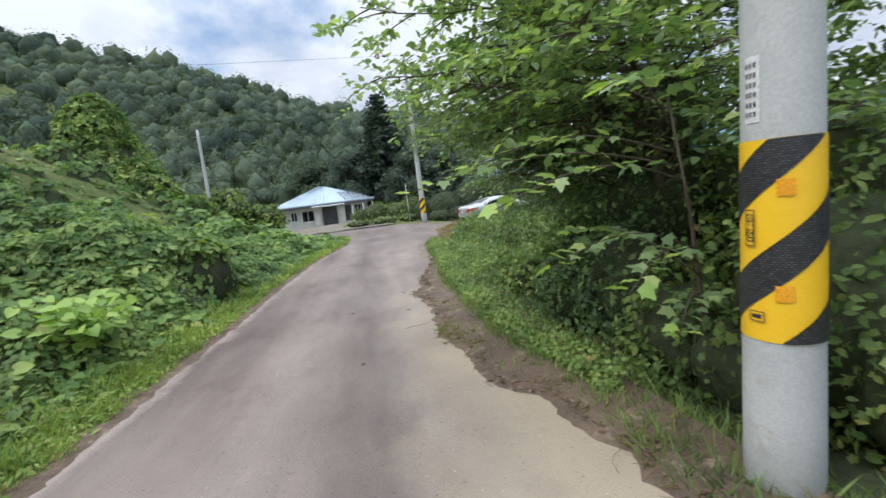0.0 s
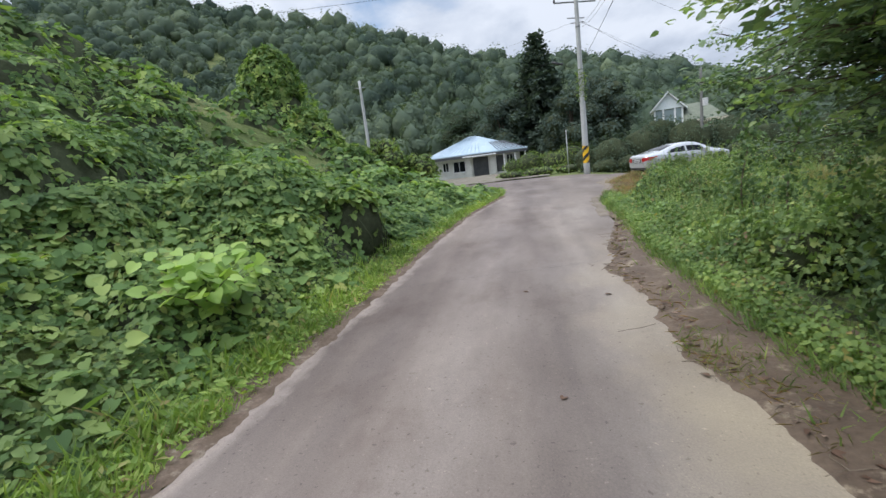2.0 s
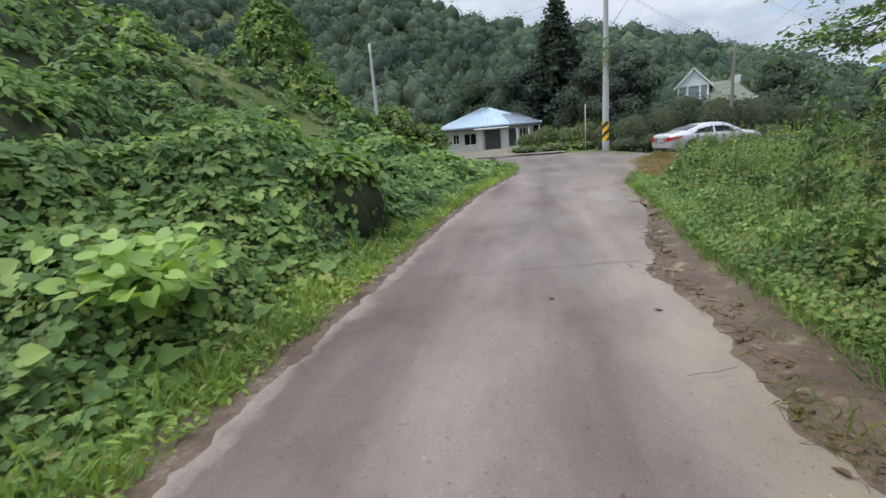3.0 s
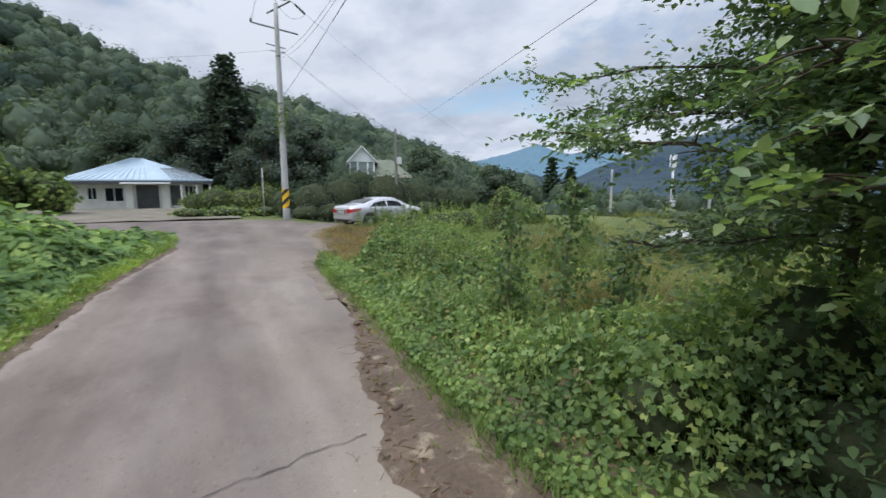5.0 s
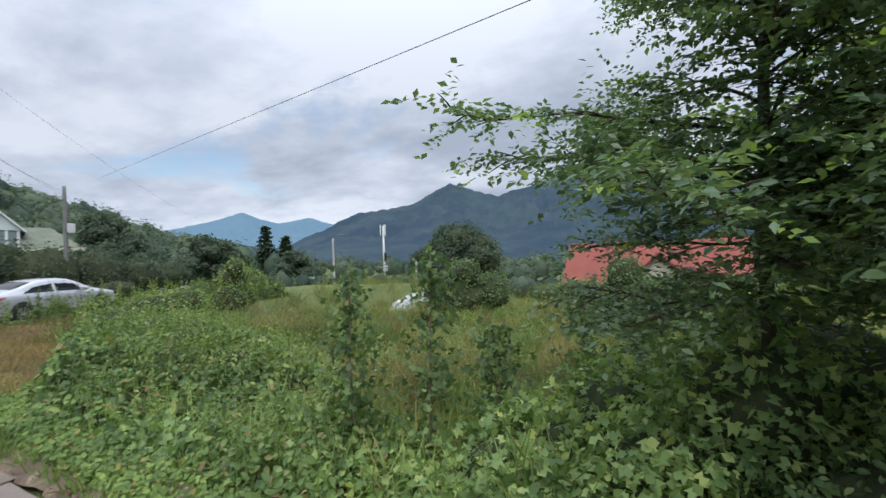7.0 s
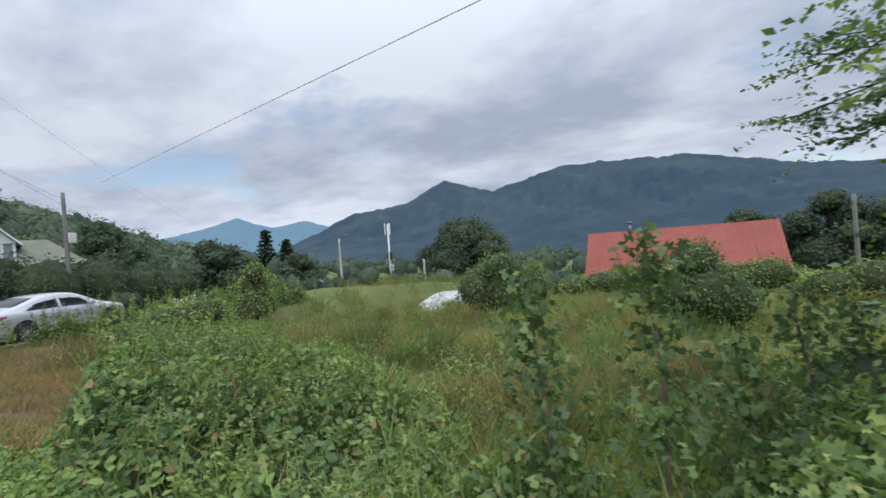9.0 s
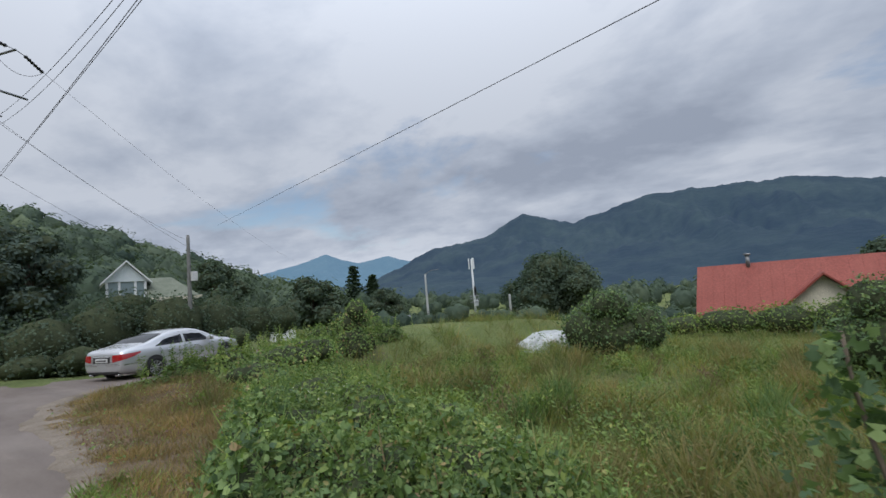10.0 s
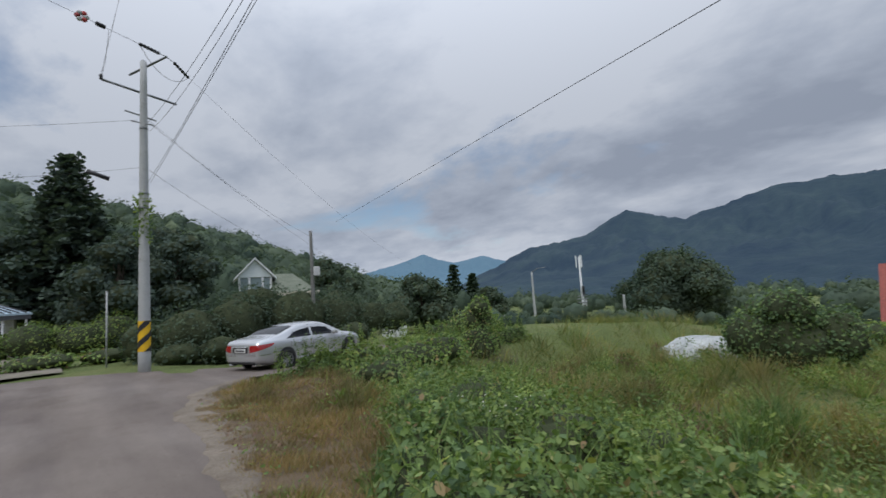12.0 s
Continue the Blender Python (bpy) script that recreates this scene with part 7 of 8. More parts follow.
def car_sections():
    """Stations from tail to nose: x, floor, belt, shoulder half-width, roof, roof half-width."""
    return [
        (0.00, 0.42, 0.80, 0.72, 0.86, 0.60), (0.05, 0.33, 0.93, 0.80, 1.00, 0.70), (0.18, 0.28, 0.99, 0.86, 1.06, 0.74), (0.45, 0.24, 1.01, 0.90, 1.10, 0.76),
        (0.80, 0.21, 1.01, 0.925, 1.15, 0.76), (1.10, 0.20, 1.00, 0.93, 1.24, 0.73), (1.45, 0.20, 0.99, 0.93, 1.36, 0.69), (1.85, 0.20, 0.98, 0.93, 1.45, 0.66),
        (2.30, 0.20, 0.97, 0.93, 1.48, 0.66), (2.75, 0.20, 0.96, 0.93, 1.47, 0.66), (3.10, 0.20, 0.95, 0.93, 1.40, 0.68), (3.45, 0.20, 0.94, 0.925, 1.25, 0.71),
        (3.80, 0.20, 0.92, 0.92, 1.05, 0.75), (4.05, 0.20, 0.90, 0.915, 0.97, 0.76), (4.45, 0.21, 0.86, 0.90, 0.92, 0.74), (4.80, 0.23, 0.79, 0.85, 0.84, 0.68), (5.00, 0.28, 0.70, 0.74, 0.74, 0.58), (5.08, 0.36, 0.60, 0.6, 0.64, 0.46),
    ]


def car_ring(s):
    x, f, b, w, r, rw = s
    half = [(0, f), (w * 0.82, f), (w * 0.97, f + 0.10), (w, (f + b) * 0.5), (w * 0.985, b - 0.06), (w * 0.93, b), (rw + (w * 0.9 - rw) * 0.45, b + (r - b) * 0.5), (rw, r - 0.05 * min(1, (r - b) * 4)), (rw * 0.8, r), (0, r + 0.012)]
    return [(x, -y, z) for y, z in half] + [(x, y, z) for y, z in half[-2:0:-1]]


car = thing("car", "silver sedan parked beside the junction", "car", at=(5.42, 28.0, -0.2), turn=19.5)
bm = bmesh.new()
rings = [[bm.verts.new(p) for p in car_ring(s)] for s in car_sections()]
m_ = len(rings[0])
for a, b_ in zip(rings, rings[1:]):
    for i in range(m_):
        f = bm.faces.new((a[i], a[(i + 1) % m_], b_[(i + 1) % m_], b_[i]))
        f.smooth = True
bm.faces.new(rings[0][::-1]), bm.faces.new(rings[-1])
bmesh.ops.recalc_face_normals(bm, faces=bm.faces)
body = part("body", bm, PAINT, car)
sub = body.modifiers.new("round", "SUBSURF")
sub.levels = sub.render_levels = 2


def car_point(x, q, side, out=0.012):
    """A place on the flank's glass band (q 0 at the belt, 1 at the roof)."""
    S = car_sections()
    xs = [s[0] for s in S]
    b, w, r, rw = (np.interp(x, xs, [s[k] for s in S]) for k in (2, 3, 4, 5))
    y0, y1 = w * 0.93, rw
    yy = y0 + (y1 - y0) * q
    return (x, side * (yy + out - 0.03 * q), b + (r - 0.05 - b) * q)


def flank_glass(name, xs_lo, xs_hi, side, label=""):
    bm = bmesh.new()
    n = 7
    grid = []
    for j in range(4):
        q = 0.05 + 0.83 * j / 3
        x0, x1 = xs_lo[0] + (xs_hi[0] - xs_lo[0]) * j / 3, xs_lo[1] + (xs_hi[1] - xs_lo[1]) * j / 3
        grid.append([bm.verts.new(car_point(x0 + (x1 - x0) * i / (n - 1), q, side)) for i in range(n)])
    for j in range(3):
        for i in range(n - 1):
            f = bm.faces.new((grid[j][i], grid[j][i + 1], grid[j + 1][i + 1], grid[j + 1][i]))
            f.smooth = True
    bmesh.ops.solidify(bm, geom=bm.faces[:], thickness=0.015)
    bmesh.ops.recalc_face_normals(bm, faces=bm.faces)
    return part(name, bm, WINDOW, car, label)


for side in (-1, 1):
    flank_glass("rear_side_window", (1.12, 2.22), (1.72, 2.26), side)
    flank_glass("front_side_window", (2.32, 3.50), (2.36, 2.98), side)
    for x in (2.62, 1.55):
        ob = boxed("door_handle", CHROME, car, x, x + 0.2, side * 0.925 - 0.02, side * 0.925 + 0.02, 0.83, 0.86, 0.008)
    boxed("mirror", PAINT, car, 3.18, 3.4, min(side * 0.9, side * 1.08), max(side * 0.9, side * 1.08), 0.95, 1.09, 0.03)
    boxed("sill_trim", CHROME, car, 1.4, 3.6, side * 0.915 - 0.012, side * 0.915 + 0.012, 0.3, 0.325, 0.004)
    boxed("headlamp", WINDOW, car, 4.72, 4.98, min(side * 0.55, side * 0.8), max(side * 0.55, side * 0.8), 0.62, 0.74, 0.03)
    boxed("exhaust_tip", CHROME, car, 0.06, 0.24, side * 0.55 - 0.09, side * 0.55 + 0.09, 0.25, 0.31, 0.015)
# lamps and trim that follow the body's skin
bpy.context.view_layer.update()
skin = BVHTree.FromObject(body, bpy.context.evaluated_depsgraph_get())


def skin_patch(name, mat, rays, out=0.008, label=""):
    """A panel laid on the skin: rays is a grid of (from, to) in the car's own metres."""
    bm = bmesh.new()
    grid = []
    for row in rays:
        line = []
        for a, b_ in row:
            a, b_ = Vector(a), Vector(b_)
            hit = skin.ray_cast(a, (b_ - a).normalized())
            q = hit[0] + hit[1] * out if hit[0] else b_
            line.append(bm.verts.new(q))
        grid.append(line)
    for r0, r1 in zip(grid, grid[1:]):
        for i in range(len(r0) - 1):
            f = bm.faces.new((r0[i], r0[i + 1], r1[i + 1], r1[i]))
            f.smooth = True
    bmesh.ops.recalc_face_normals(bm, faces=bm.faces)
    return part(name, bm, mat, car, label)


def corner_rays(side, a0, a1, zlo, zhi, n=9, m=4, pivot=(0.75, 0.45)):
    """Rays round a rear corner; angle 0 looks straight forward onto the tail, 90 onto the flank."""
    rows = []
    for j in range(m):
        row = []
        for i in range(n):
            q = i / (n - 1)
            a = radians(a0 + (a1 - a0) * q)
            z = zlo(q) + (zhi(q) - zlo(q)) * j / (m - 1)
            c = (pivot[0], side * pivot[1], z)
            row.append(((c[0] - 2 * math.cos(a), c[1] + side * 2 * math.sin(a), z), c))
        rows.append(row)
    return rows


for side in (-1, 1):
    skin_patch("tail_lamp", TAIL, corner_rays(side, 0, 70, lambda q: 0.685 + 0.21 * q**1.3, lambda q: 0.90 + 0.035 * q, 12), 0.01, "red wrap-round tail lamp")
    skin_patch("bumper_strip", CHROME, corner_rays(side, -20, 60, lambda q: 0.585, lambda q: 0.60, 9, 2), 0.008, "thin bright strip on the bumper")
tail_rays = [[((-1, y, z), (1, y, z)) for y in np.linspace(-0.6, 0.6, 9)] for z in (0.30, 0.35, 0.40)]
skin_patch("rear_valance", DARKPLASTIC, tail_rays, 0.006)
skin_patch("plate_recess", DARKPLASTIC, [[((-1, y, z), (1, y, z)) for y in np.linspace(-0.36, 0.36, 7)] for z in (0.67, 0.75, 0.86)], 0.006)
skin_patch("trunk_seam", DARKPLASTIC, [[((-1, y, z), (1, y, z)) for y in np.linspace(-0.7, 0.7, 11)] for z in (0.625, 0.632)], 0.006)
for x in (1.28, 2.27, 3.35):
    for side in (-1, 1):
        skin_patch("door_seam", DARKPLASTIC, [[((xx, side * 2, z), (xx, 0, z)) for xx in (x, x + 0.012)] for z in np.linspace(0.35, 0.93, 8)], 0.004)
# rear and front screens
for nm, s0, s1, w0, w1 in (("rear_window", (0.86, 1.185), (1.60, 1.41), 0.66, 0.58), ("windscreen", (3.72, 1.09), (3.12, 1.40), 0.72, 0.60)):
    bm = bmesh.new()
    g = [[bm.verts.new((s0[0] + (s1[0] - s0[0]) * j / 4, (w0 + (w1 - w0) * j / 4) * (i / 3 - 1), s0[1] + (s1[1] - s0[1]) * j / 4 + 0.035 * math.sin(math.pi * j / 4) - 0.03 * (i / 3 - 1) ** 2)) for i in range(7)] for j in range(5)]
    for j in range(4):
        for i in range(6):
            f = bm.faces.new((g[j][i], g[j][i + 1], g[j + 1][i + 1], g[j + 1][i]))
            f.smooth = True
    bmesh.ops.recalc_face_normals(bm, faces=bm.faces)
    part(nm, bm, WINDOW, car)
plate = boxed("number_plate", PAPER, car, -0.012, 0.02, -0.26, 0.26, 0.69, 0.81, 0.008, "white plate with a dark bar")
boxed("bar", INK, plate, -0.016, -0.010, -0.2, 0.2, 0.73, 0.77)
boxed("trunk_trim", CHROME, car, -0.012, 0.03, -0.34, 0.34, 0.845, 0.875, 0.006)
boxed("bumper_trim", DARKPLASTIC, car, 0.02, 0.1, -0.62, 0.62, 0.33, 0.40, 0.02)


def wheel(x, side):
    w = new("wheel")
    w.parent = car
    w.matrix_basis = pose(x, side * 0.80, 0.33)
    th = np.linspace(0, 2 * math.pi, 29)
    prof = [(0.215, 0.11), (0.30, 0.115), (0.33, 0.085), (0.335, 0.0), (0.33, -0.085), (0.30, -0.115), (0.215, -0.11)]
    V = [(r * math.cos(a), y * 1.0, r * math.sin(a)) for a in th[:-1] for r, y in prof]
    k, F = len(prof), []
    for i in range(28):
        for j in range(k - 1):
            p, q = i * k + j, ((i + 1) % 28) * k + j
            F += [(p, q, q + 1), (p, q + 1, p + 1)]
    tri_mesh("tyre", V, F, TYRE, w, True)
    bm = bmesh.new()
    bmesh.ops.create_cone(bm, cap_ends=True, segments=28, radius1=0.22, radius2=0.22, depth=0.03, matrix=pose(0, side * 0.035, 0, 90))
    part("rim", bm, DARKPLASTIC, w)
    for i in range(10):
        a = i * 0.628
        bm = bmesh.new()
        box(bm, 0.04, 0.215, -0.016, 0.016, -0.012, 0.012, 0.004)
        bm.transform(pose(0, side * 0.075, 0) @ Matrix.Rotation(a, 4, "Y"))
        part("spoke", bm, ALLOY, w)
    bm = bmesh.new()
    bmesh.ops.create_cone(bm, cap_ends=True, segments=16, radius1=0.05, radius2=0.045, depth=0.04, matrix=pose(0, side * 0.085, 0, 90))
    part("hub", bm, ALLOY, w)
    bm = bmesh.new()
    bmesh.ops.create_cone(bm, cap_ends=False, segments=28, radius1=0.225, radius2=0.225, depth=0.02, matrix=pose(0, side * 0.095, 0, 90))
    bmesh.ops.solidify(bm, geom=bm.faces[:], thickness=0.012)
    part("rim_lip", bm, ALLOY, w)


for x in (1.08, 4.12):
    for side in (-1, 1):
        # dark arch behind each tyre
        bm = bmesh.new()
        bmesh.ops.create_cone(bm, cap_ends=True, segments=28, radius1=0.385, radius2=0.385, depth=0.06, matrix=pose(x, side * 0.897, 0.36, 90))
        part("wheel_arch", bm, DARKPLASTIC, car)
        wheel(x, side * 1.06)

# ---- poles and wires ----


def shaft_radius(z, h, r0, r1):
    return r0 + (r1 - r0) * (z + 0.4) / (h + 0.4)


def concrete_pole(name, label, at, h, r0, r1, group="utility poles", mat=None):
    p = thing(name, label, "utility pole", group, at=at)
    z = np.linspace(-0.4, h, 14)
    tube("shaft", mat or CONCRETE, p, np.stack([0 * z, 0 * z, z], -1), [r0, r1], 32)
    tube("cap", STEEL, p, [(0, 0, h), (0, 0, h + 0.05)], [r1 * 0.96, r1 * 0.6], 16)
    return p


def curved_patch(name, mat, parent, a0, a1, z0, z1, rad, shift=0.0, label="", n=22, m=6, thick=0.004):
    """A sheet wrapped on a pole, from angle a0 to a1; shift: how much its upper edge is wound on."""
    V, F = [], []
    for j in range(m + 1):
        q = j / m
        z = z0 + (z1 - z0) * q
        for i in range(n + 1):
            a = a0 + (a1 - a0) * i / n + shift * q
            r = rad(z) + thick
            V.append((r * math.cos(a), r * math.sin(a), z))
    w = n + 1
    for j in range(m):
        for i in range(n):
            p = j * w + i
            F += [(p, p + 1, p + w + 1), (p, p + w + 1, p + w)]
    ob = tri_mesh(name, V, F, mat, parent, True)
    return tagged(ob, label) if label else ob


def hazard_band(p, z0, z1, rad, stripes, facing, wind, proud=0.004):
    """Yellow sleeve with black stripes wound round it."""
    band = curved_patch("hazard_sleeve", YELLOW, p, 0, 2 * math.pi, z0, z1, rad, 0, "yellow reflective sleeve with black slanting stripes", 48, 4, proud)
    n = 60
    for k in range(stripes):
        # each stripe climbs as it winds, cut off at the sleeve's edges
        V, F = [], []
        for i in range(n + 1):
            a = facing - 2.4 + 4.8 * i / n
            lo = z0 - 0.70 + 0.49 * k + wind * (a - facing)
            hi = lo + 0.215
            lo, hi = max(lo, z0 + 0.001), min(hi, z1 - 0.001)
            if hi - lo < 0.004:
                continue
            for z in (lo, hi):
                r = rad(z) + proud + 0.004
                V.append((r * math.cos(a), r * math.sin(a), z))
        m = len(V) // 2
        for i in range(m - 1):
            F += [(2 * i, 2 * i + 2, 2 * i + 3), (2 * i, 2 * i + 3, 2 * i + 1)]
        if F:
            tagged(tri_mesh("stripe", V, F, BLACK, band, True), "black embossed slanting stripe")
    return band


near_pole = concrete_pole("utility_pole", "pale grey concrete utility pole with a yellow and black hazard band", (1.93, 1.97, -0.2), 11.0, 0.178, 0.1)
NR = lambda z: shaft_radius(z, 11.0, 0.178, 0.1)
FACE = math.atan2(-1.9, -1.9)
band = hazard_band(near_pole, 0.93, 1.87, NR, 5, FACE, 0.15)
near_pole.matrix_basis = pose(1.89, 2.01, -0.2) @ Matrix.Rotation(radians(1.5), 4, Vector((0.72, 0.69, 0)))
# stickers and raised blocks on the band and shaft; unreadable writing as bars
sticker = curved_patch("notice", PAPER, near_pole, FACE - 0.95, FACE - 0.5, 1.95, 2.24, NR, 0, "small white notice with rows of dark marks", 8, 2, 0.003)
for r in range(6):
    for c in range(3):
        curved_patch("mark", INK, sticker, FACE - 0.9 + 0.12 * c, FACE - 0.84 + 0.12 * c, 1.975 + 0.043 * r, 1.998 + 0.043 * r, NR, 0, "", 2, 1, 0.006)
tag1 = curved_patch("label", YELLOW, band, FACE - 0.92, FACE - 0.62, 1.38, 1.56, NR, 0, "yellow label with dark marks", 8, 2, 0.010)
curved_patch("label", YELLOW, band, FACE - 0.8, FACE - 0.38, 1.02, 1.08, NR, 0, "yellow label with a dark bar", 8, 2, 0.010)


def outline(parent, a0, a1, z0, z1, t=0.004):
    for b in ((a0, a1, z0, z0 + t), (a0, a1, z1 - t, z1), (a0, a0 + t / 0.17, z0, z1), (a1 - t / 0.17, a1, z0, z1)):
        curved_patch("border", INK, near_pole, *b, NR, 0, "", 6, 1, 0.0125)


outline(band, FACE - 0.91, FACE - 0.63, 1.385, 1.555)
outline(band, FACE - 0.79, FACE - 0.39, 1.025, 1.075)
# the word on the label, bent round the shaft
word = bpy.data.curves.new("word", "FONT")
word.body, word.align_x = "\uc704\n\ud5d8", "CENTER"
held = new("word", word)
flat_word = bpy.data.meshes.new_from_object(held.evaluated_get(bpy.context.evaluated_depsgraph_get()))
flat_word.calc_loop_triangles()
co = np.array([v.co[:2] for v in flat_word.vertices])
F = np.array([t.vertices[:] for t in flat_word.loop_triangles])
ang, zz = FACE - 0.765 + co[:, 0] * 0.055 / 0.175, 1.48 + co[:, 1] * 0.07
rr = NR(zz) + 0.0128
tagged(tri_mesh("lettering", np.stack([rr * np.cos(ang), rr * np.sin(ang), zz], -1), F, INK, tag1), "dark printed word")
bpy.data.objects.remove(held)
bpy.data.curves.remove(word)
bpy.data.meshes.remove(flat_word)
curved_patch("mark", INK, near_pole, FACE - 0.72, FACE - 0.46, 1.04, 1.06, NR, 0, "", 5, 1, 0.0125)
for z, a0 in ((1.615, -0.12), (1.13, -0.15)):
    tagged(curved_patch("patch", ORANGE, near_pole, FACE + a0, FACE + a0 + 0.4, z, z + 0.075, NR, 0, "", 8, 2, 0.011), "faded orange square on the band")

jp = concrete_pole("utility_pole", "tall concrete utility pole with cross-arms and a hazard band", (3.2, 30.6, 0.1), 10.7, 0.19, 0.1)
JR = lambda z: shaft_radius(z, 10.7, 0.19, 0.1)
hazard_band(jp, 0.62, 1.62, JR, 5, math.atan2(-1, -0.15), 0.16, 0.004)


def arm(parent, z, d, half, w=0.045):
    d = np.array([d[0], d[1], 0.0]) / math.hypot(*d)
    s = np.array([-d[1], d[0], 0]) * 0.14
    a = tube("cross_arm", STEEL, parent, [s - d * half + [0, 0, z], s + d * half + [0, 0, z]], [w, w], 4, "grey steel cross-arm", False)
    return s - d * half + [0, 0, z], s + d * half + [0, 0, z]


def insulator(parent, p, up=0.16):
    tube("insulator", DARKPLASTIC, parent, [p, np.array(p) + [0, 0, up * 0.3], np.array(p) + [0, 0, up * 0.6], np.array(p) + [0, 0, up]], [0.05, 0.05, 0.05, 0.05][:2], 8)


u0, u1 = arm(jp, 10.6, (0.37, -0.93), 1.1, 0.05)
l0, l1 = arm(jp, 9.6, (1.07, 0.40), 1.25)
m0, m1 = arm(jp, 8.75, (0.9, 0.45), 0.55, 0.03)
arm(jp, 8.5, (0.9, 0.1), 0.35, 0.025)
insulator(jp, l0)
for z, a in ((8.2, 0.16), (5.4, 0.18), (5.9, 0.17)):
    tube("clamp", STEEL, jp, [(0, 0, z), (0, 0, z + 0.08)], [JR(z) + 0.012, JR(z) + 0.012], 16)
P0 = np.array([3.2, 30.6, 0.1])
# vine climbing the shaft
n = 200
a, z = rng.uniform(0, 6.28, n), rng.uniform(4.2, 5.9, n)
V, F = leaves(np.stack([0.2 * np.cos(a), 0.2 * np.sin(a), z], -1) + 0.06 * rng.normal(size=(n, 3)), rng.normal(size=(n, 3)), 0.14, OVATE)
tri_mesh("creeper", V, F, SHRUB, jp)


def wire(name, label, a, b, sag, r=0.005, group="overhead wires"):
    a, b = np.asarray(a, float), np.asarray(b, float)
    t = np.linspace(0, 1, 28)[:, None]
    p = a + (b - a) * t - np.array([0, 0, 1.0]) * sag * 4 * t * (1 - t)
    return tagged(tube(name, CABLE, None, p, [r, r], 5), label, "wire", group)


def sausage(parent, a, b, name="strain_insulator"):
    a, b = np.asarray(a, float), np.asarray(b, float)
    t = np.linspace(0, 1, 13)[:, None]
    rad = 0.03 + 0.035 * (np.arange(13) % 2)
    tube(name, DARKPLASTIC, parent, a + (b - a) * t, rad, 8)


NP = np.array([1.93, 1.97, -0.2])
wire("power_line", "thin power line between the two roadside poles", P0 + l0 + [0, 0, 0.15], NP + [0.0, 0, 10.9], 0.5)
for dx, z, xe, ze, sag in ((-0.08, 8.2, 2.5, 7.71, 1.36), (0.15, 8.15, 2.42, 8.01, 1.48), (0.09, 6.31, 1.89, 6.02, 0.35), (0.17, 6.31, 2.11, 5.86, 0.06)):
    wire("phone_cable", "black telephone cable slung between the roadside poles", P0 + [dx, -0.12, z], (xe, 2.0, ze), sag, 0.0055)
LP = np.array([-14.05, 42.4, 0.0])
wire("phone_cable", "black cable to the pole beyond the vine bank", P0 + [-0.1, 0, 8.55], LP + [0, 0, 9.3], 0.4)
wire("phone_cable", "slack black cable to the pole beyond the bank", P0 + [-0.1, 0, 6.85], LP + [0, 0, 8.2], 0.7)
LINE = np.array([0.735, 0.675, -0.04])
BACK = np.array([-0.70, -0.68, -0.19])
back = u1 + BACK * 1.3
front = u1 + LINE * 1.15 + [0, 0, -0.16]
wire("power_line", "thin power line leading over the lane from the pole", P0 + back, P0 + back + BACK * 16, 0.0, 0.006)
wire("jumper_wire", "thin tap wire from the line to the lower cross-arm", P0 + u1 + BACK * 2.5, P0 + l0 + [0, 0, 0.15], 0.35, 0.006)
BP = np.array([10.54, 33.43, 0.1])
wire("power_line", "thin power line towards the valley", P0 + front, (40.0, 64.0, 6.5), 0.8)
wire("phone_cable", "black cable towards the house pole", P0 + [0.15, 0, 8.5], (24.0, 50.0, 3.9), 0.5, 0.006)
wire("phone_cable", "thin cable towards the house pole", P0 + [0.15, 0, 8.6], BP + [0, 0, 5.1], 0.3)
wire("phone_cable", "lower black cable to the house pole", P0 + [0.15, 0, 6.8], BP + [0, 0, 3.9], 0.3)
sausage(jp, u1 + BACK * 0.35, back)
sausage(jp, u1 + BACK * 2.65, u1 + BACK * 2.95, "line_clamp")
sausage(jp, u1 + LINE * 0.35, front)
tube("strain_rod", STEEL, jp, [u1 + BACK * 0.35, u1, u1 + LINE * 0.35], [0.012, 0.012], 5)
wire("jumper_wire", "slack jumper wire looped below the cross-arm", P0 + back, P0 + front, 0.55, 0.008)
splice = thing("cable_closure", "black cable splice closure hanging from the wires", "cable closure", at=(1.95, 30.7, 6.55))
tube("case", DARKPLASTIC, splice, [(-0.3, 0, 0.12), (0.3, 0, -0.08)], [0.07, 0.07], 10)
tag = thing("line_marker", "red and white marker hung on a power line", "marker", at=tuple(P0 + u1 + BACK * 3.42))
for i in range(6):
    a = i * 1.047
    V, F = ball((0.07, 0.05, 0.07), (0.1 * math.cos(a), 0, 0.1 * math.sin(a)), 0.05, 2, i)
    tri_mesh("petal", V, F, RUST if i % 2 else SHEET, tag, True)

CABLE_A, CABLE_B = (14.4, 38.1, 6.9), (2.0, 2.0, 3.8)
wire("phone_cable", "long black cable spanning the meadow", CABLE_A, CABLE_B, 0.0, 0.0055)

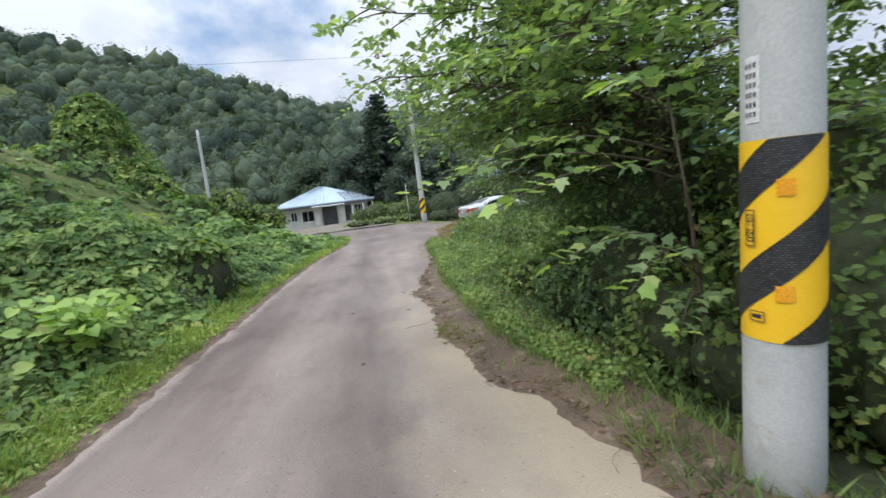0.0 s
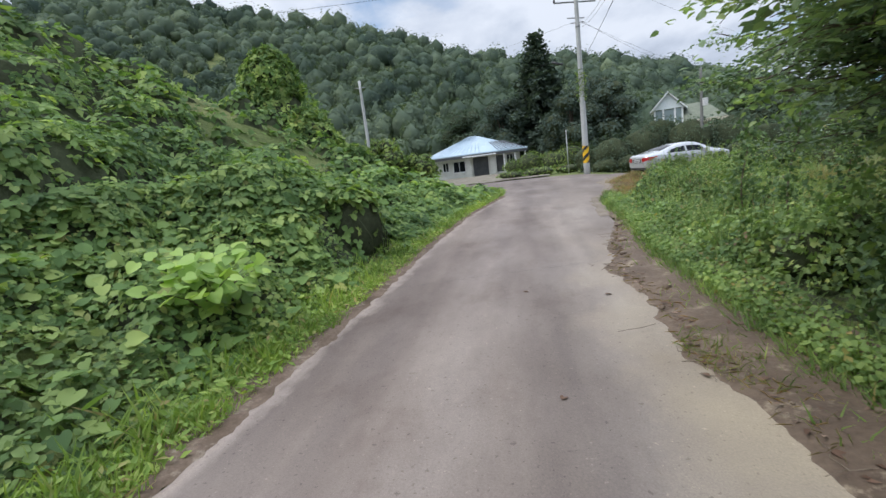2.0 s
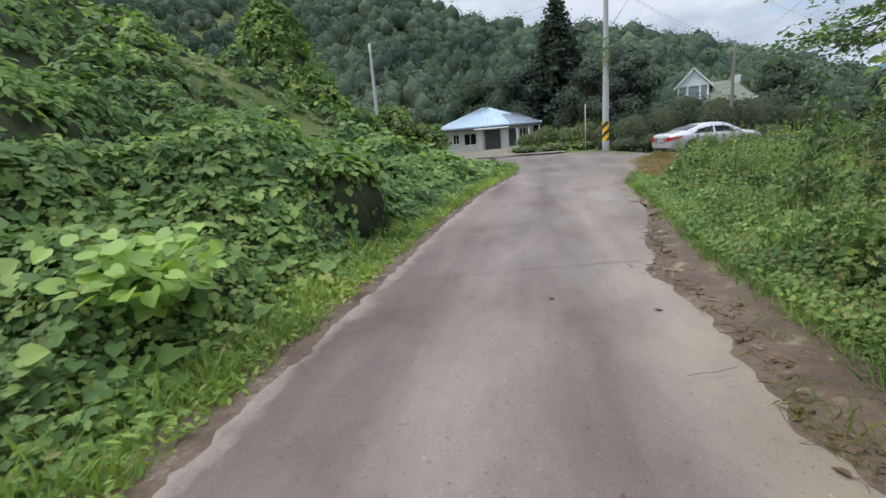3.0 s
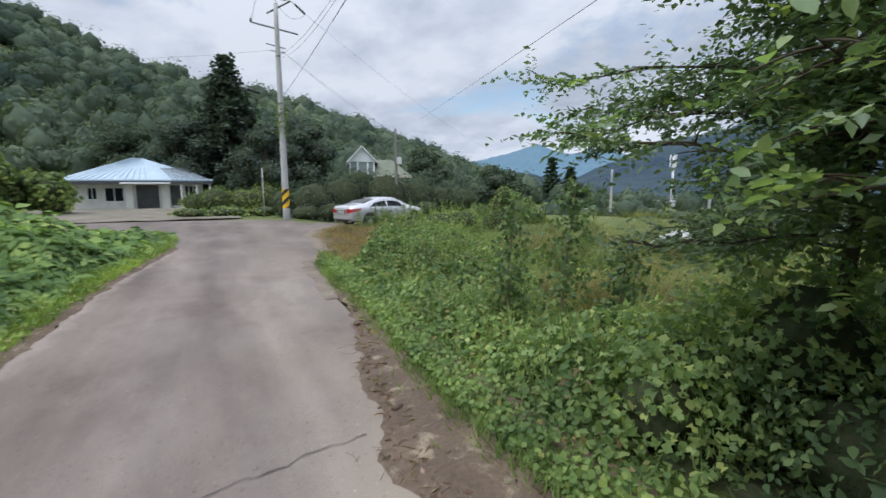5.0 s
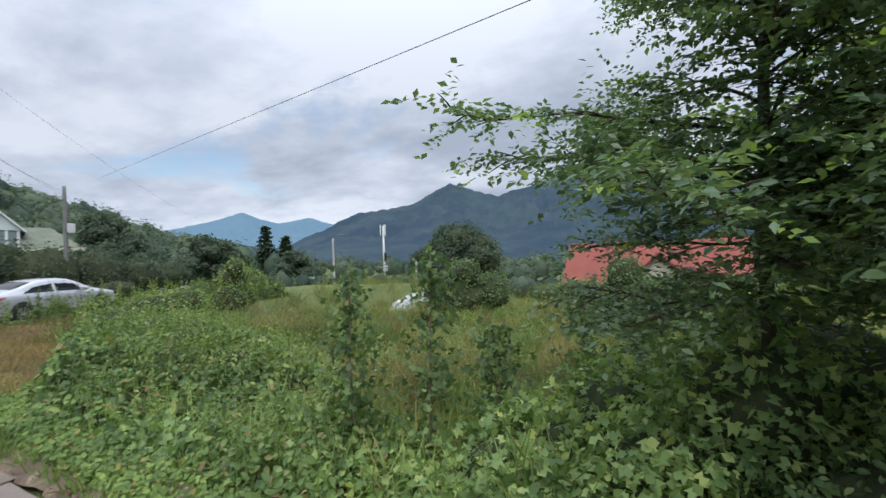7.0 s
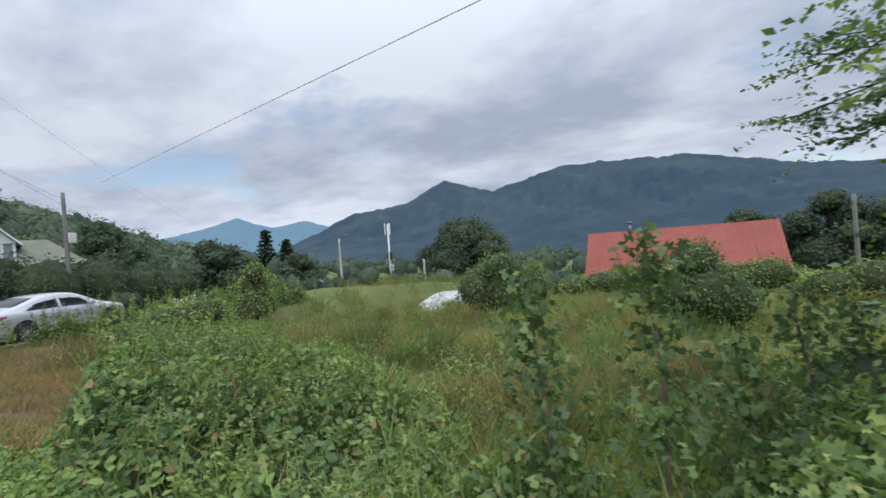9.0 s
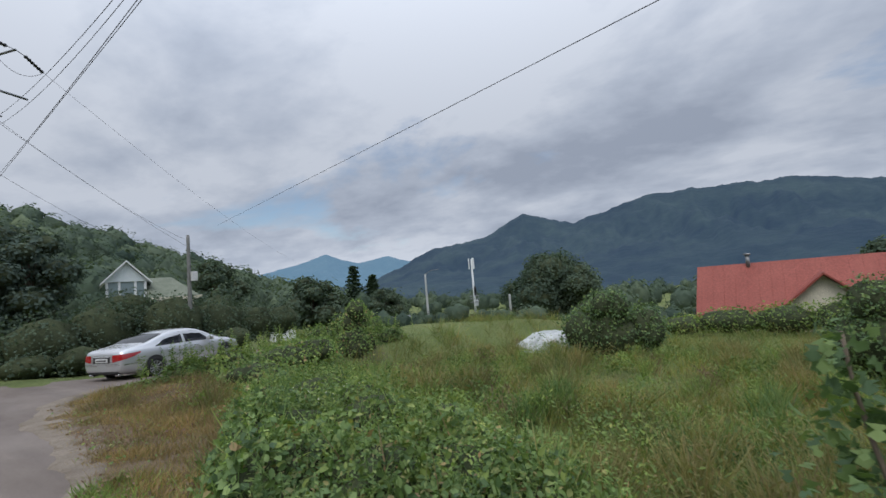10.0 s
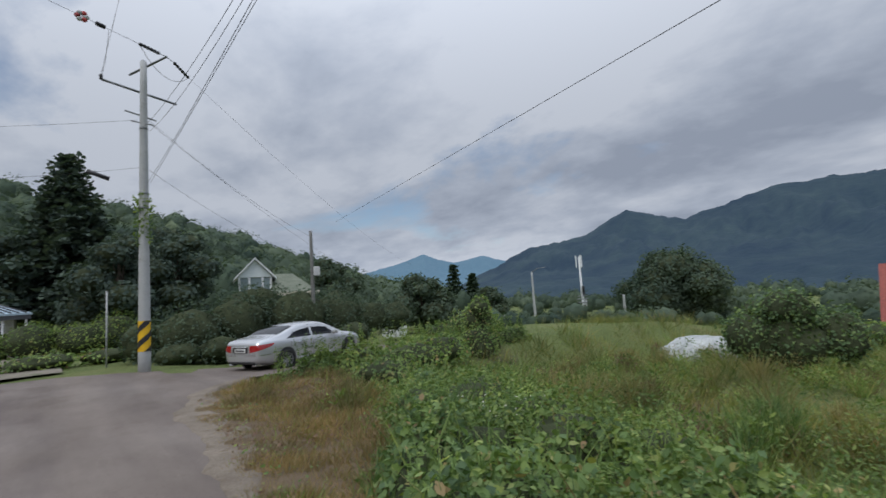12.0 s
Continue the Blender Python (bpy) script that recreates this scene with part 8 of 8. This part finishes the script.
lp = concrete_pole("utility_pole", "plain concrete pole standing beyond the vine bank", (-14.05, 42.4, 0.0), 9.85, 0.18, 0.11)
arm(lp, 9.3, (1, 0.3), 0.5, 0.03)
GREYPOLE = surface("grey_pole", (0.17, 0.17, 0.165), (0.25, 0.25, 0.24), 2.0, 40.0, 0.85, 0.2, 0.003)
bp = concrete_pole("utility_pole", "dark slim pole beside the olive-roofed house", (10.54, 33.43, 0.1), 5.35, 0.11, 0.075, mat=GREYPOLE)
boxed("meter_box", PAPER, bp, 0.02, 0.3, -0.24, -0.09, 3.15, 3.6, 0.02, "pale metal box on the pole")
cp = concrete_pole("utility_pole", "concrete pole standing in the meadow", (41.9, 44.3, float(land(41.9, 44.3))), 3.7 - float(land(41.9, 44.3)), 0.16, 0.1)
tube("lamp_arm", STEEL, cp, [(0, 0, 5.9), (0.3, -0.6, 6.3), (0.7, -1.5, 6.35)], [0.04, 0.03], 6)
concrete_pole("utility_pole", "short concrete pole near the big round tree", (54.0, 40.0, float(land(54, 40))), 0.35 - float(land(54, 40)), 0.17, 0.14)
concrete_pole("utility_pole", "grey concrete pole at the meadow's far edge", (28.5, 1.8, float(land(28.5, 1.8))), 2.75 - float(land(28.5, 1.8)), 0.12, 0.09, mat=GREYPOLE)
gp = thing("garden_post", "thin pale post in the garden", "post", at=(2.5, 34.4, 0.1))
tube("post", CONCRETE, gp, [(0, 0, -0.2), (0, 0, 2.85)], [0.03, 0.028], 8)

tz = float(land(58.4, 48.4))
tw = thing("radio_mast", "slim white telecom mast with panel antennas", "mast", at=(58.4, 48.4, tz))
TH = 5.9 - tz
tube("mast", FRAMEWHITE, tw, [(0, 0, -0.4), (0, 0, TH * 0.5), (0, 0, TH)], [0.2, 0.12], 12)
for a in range(3):
    an = boxed("antenna", FRAMEWHITE, tw, -0.16, 0.16, -0.08, 0.08, TH - 1.5, TH + 0.2, 0.02)
    an.matrix_basis = pose(0.42 * math.cos(a * 2.09 - 2.0), 0.42 * math.sin(a * 2.09 - 2.0), 0, 0, 0, math.degrees(a * 2.09 - 0.43))
for z in (2.0, 3.6, 4.0):
    boxed("equipment_box", FRAMEWHITE if z < 3 else DARKPANEL, tw, -0.5 if z < 3 else -0.2, 0.5 if z < 3 else 0.2, -0.35, -0.12, z, z + 0.9, 0.02)
for z in (2.6, 3.1, 3.5):
    tube("platform_ring", STEEL, tw, [(0.7 * math.cos(t), 0.7 * math.sin(t), z) for t in np.linspace(0, 6.28, 17)], [0.05, 0.05], 5)
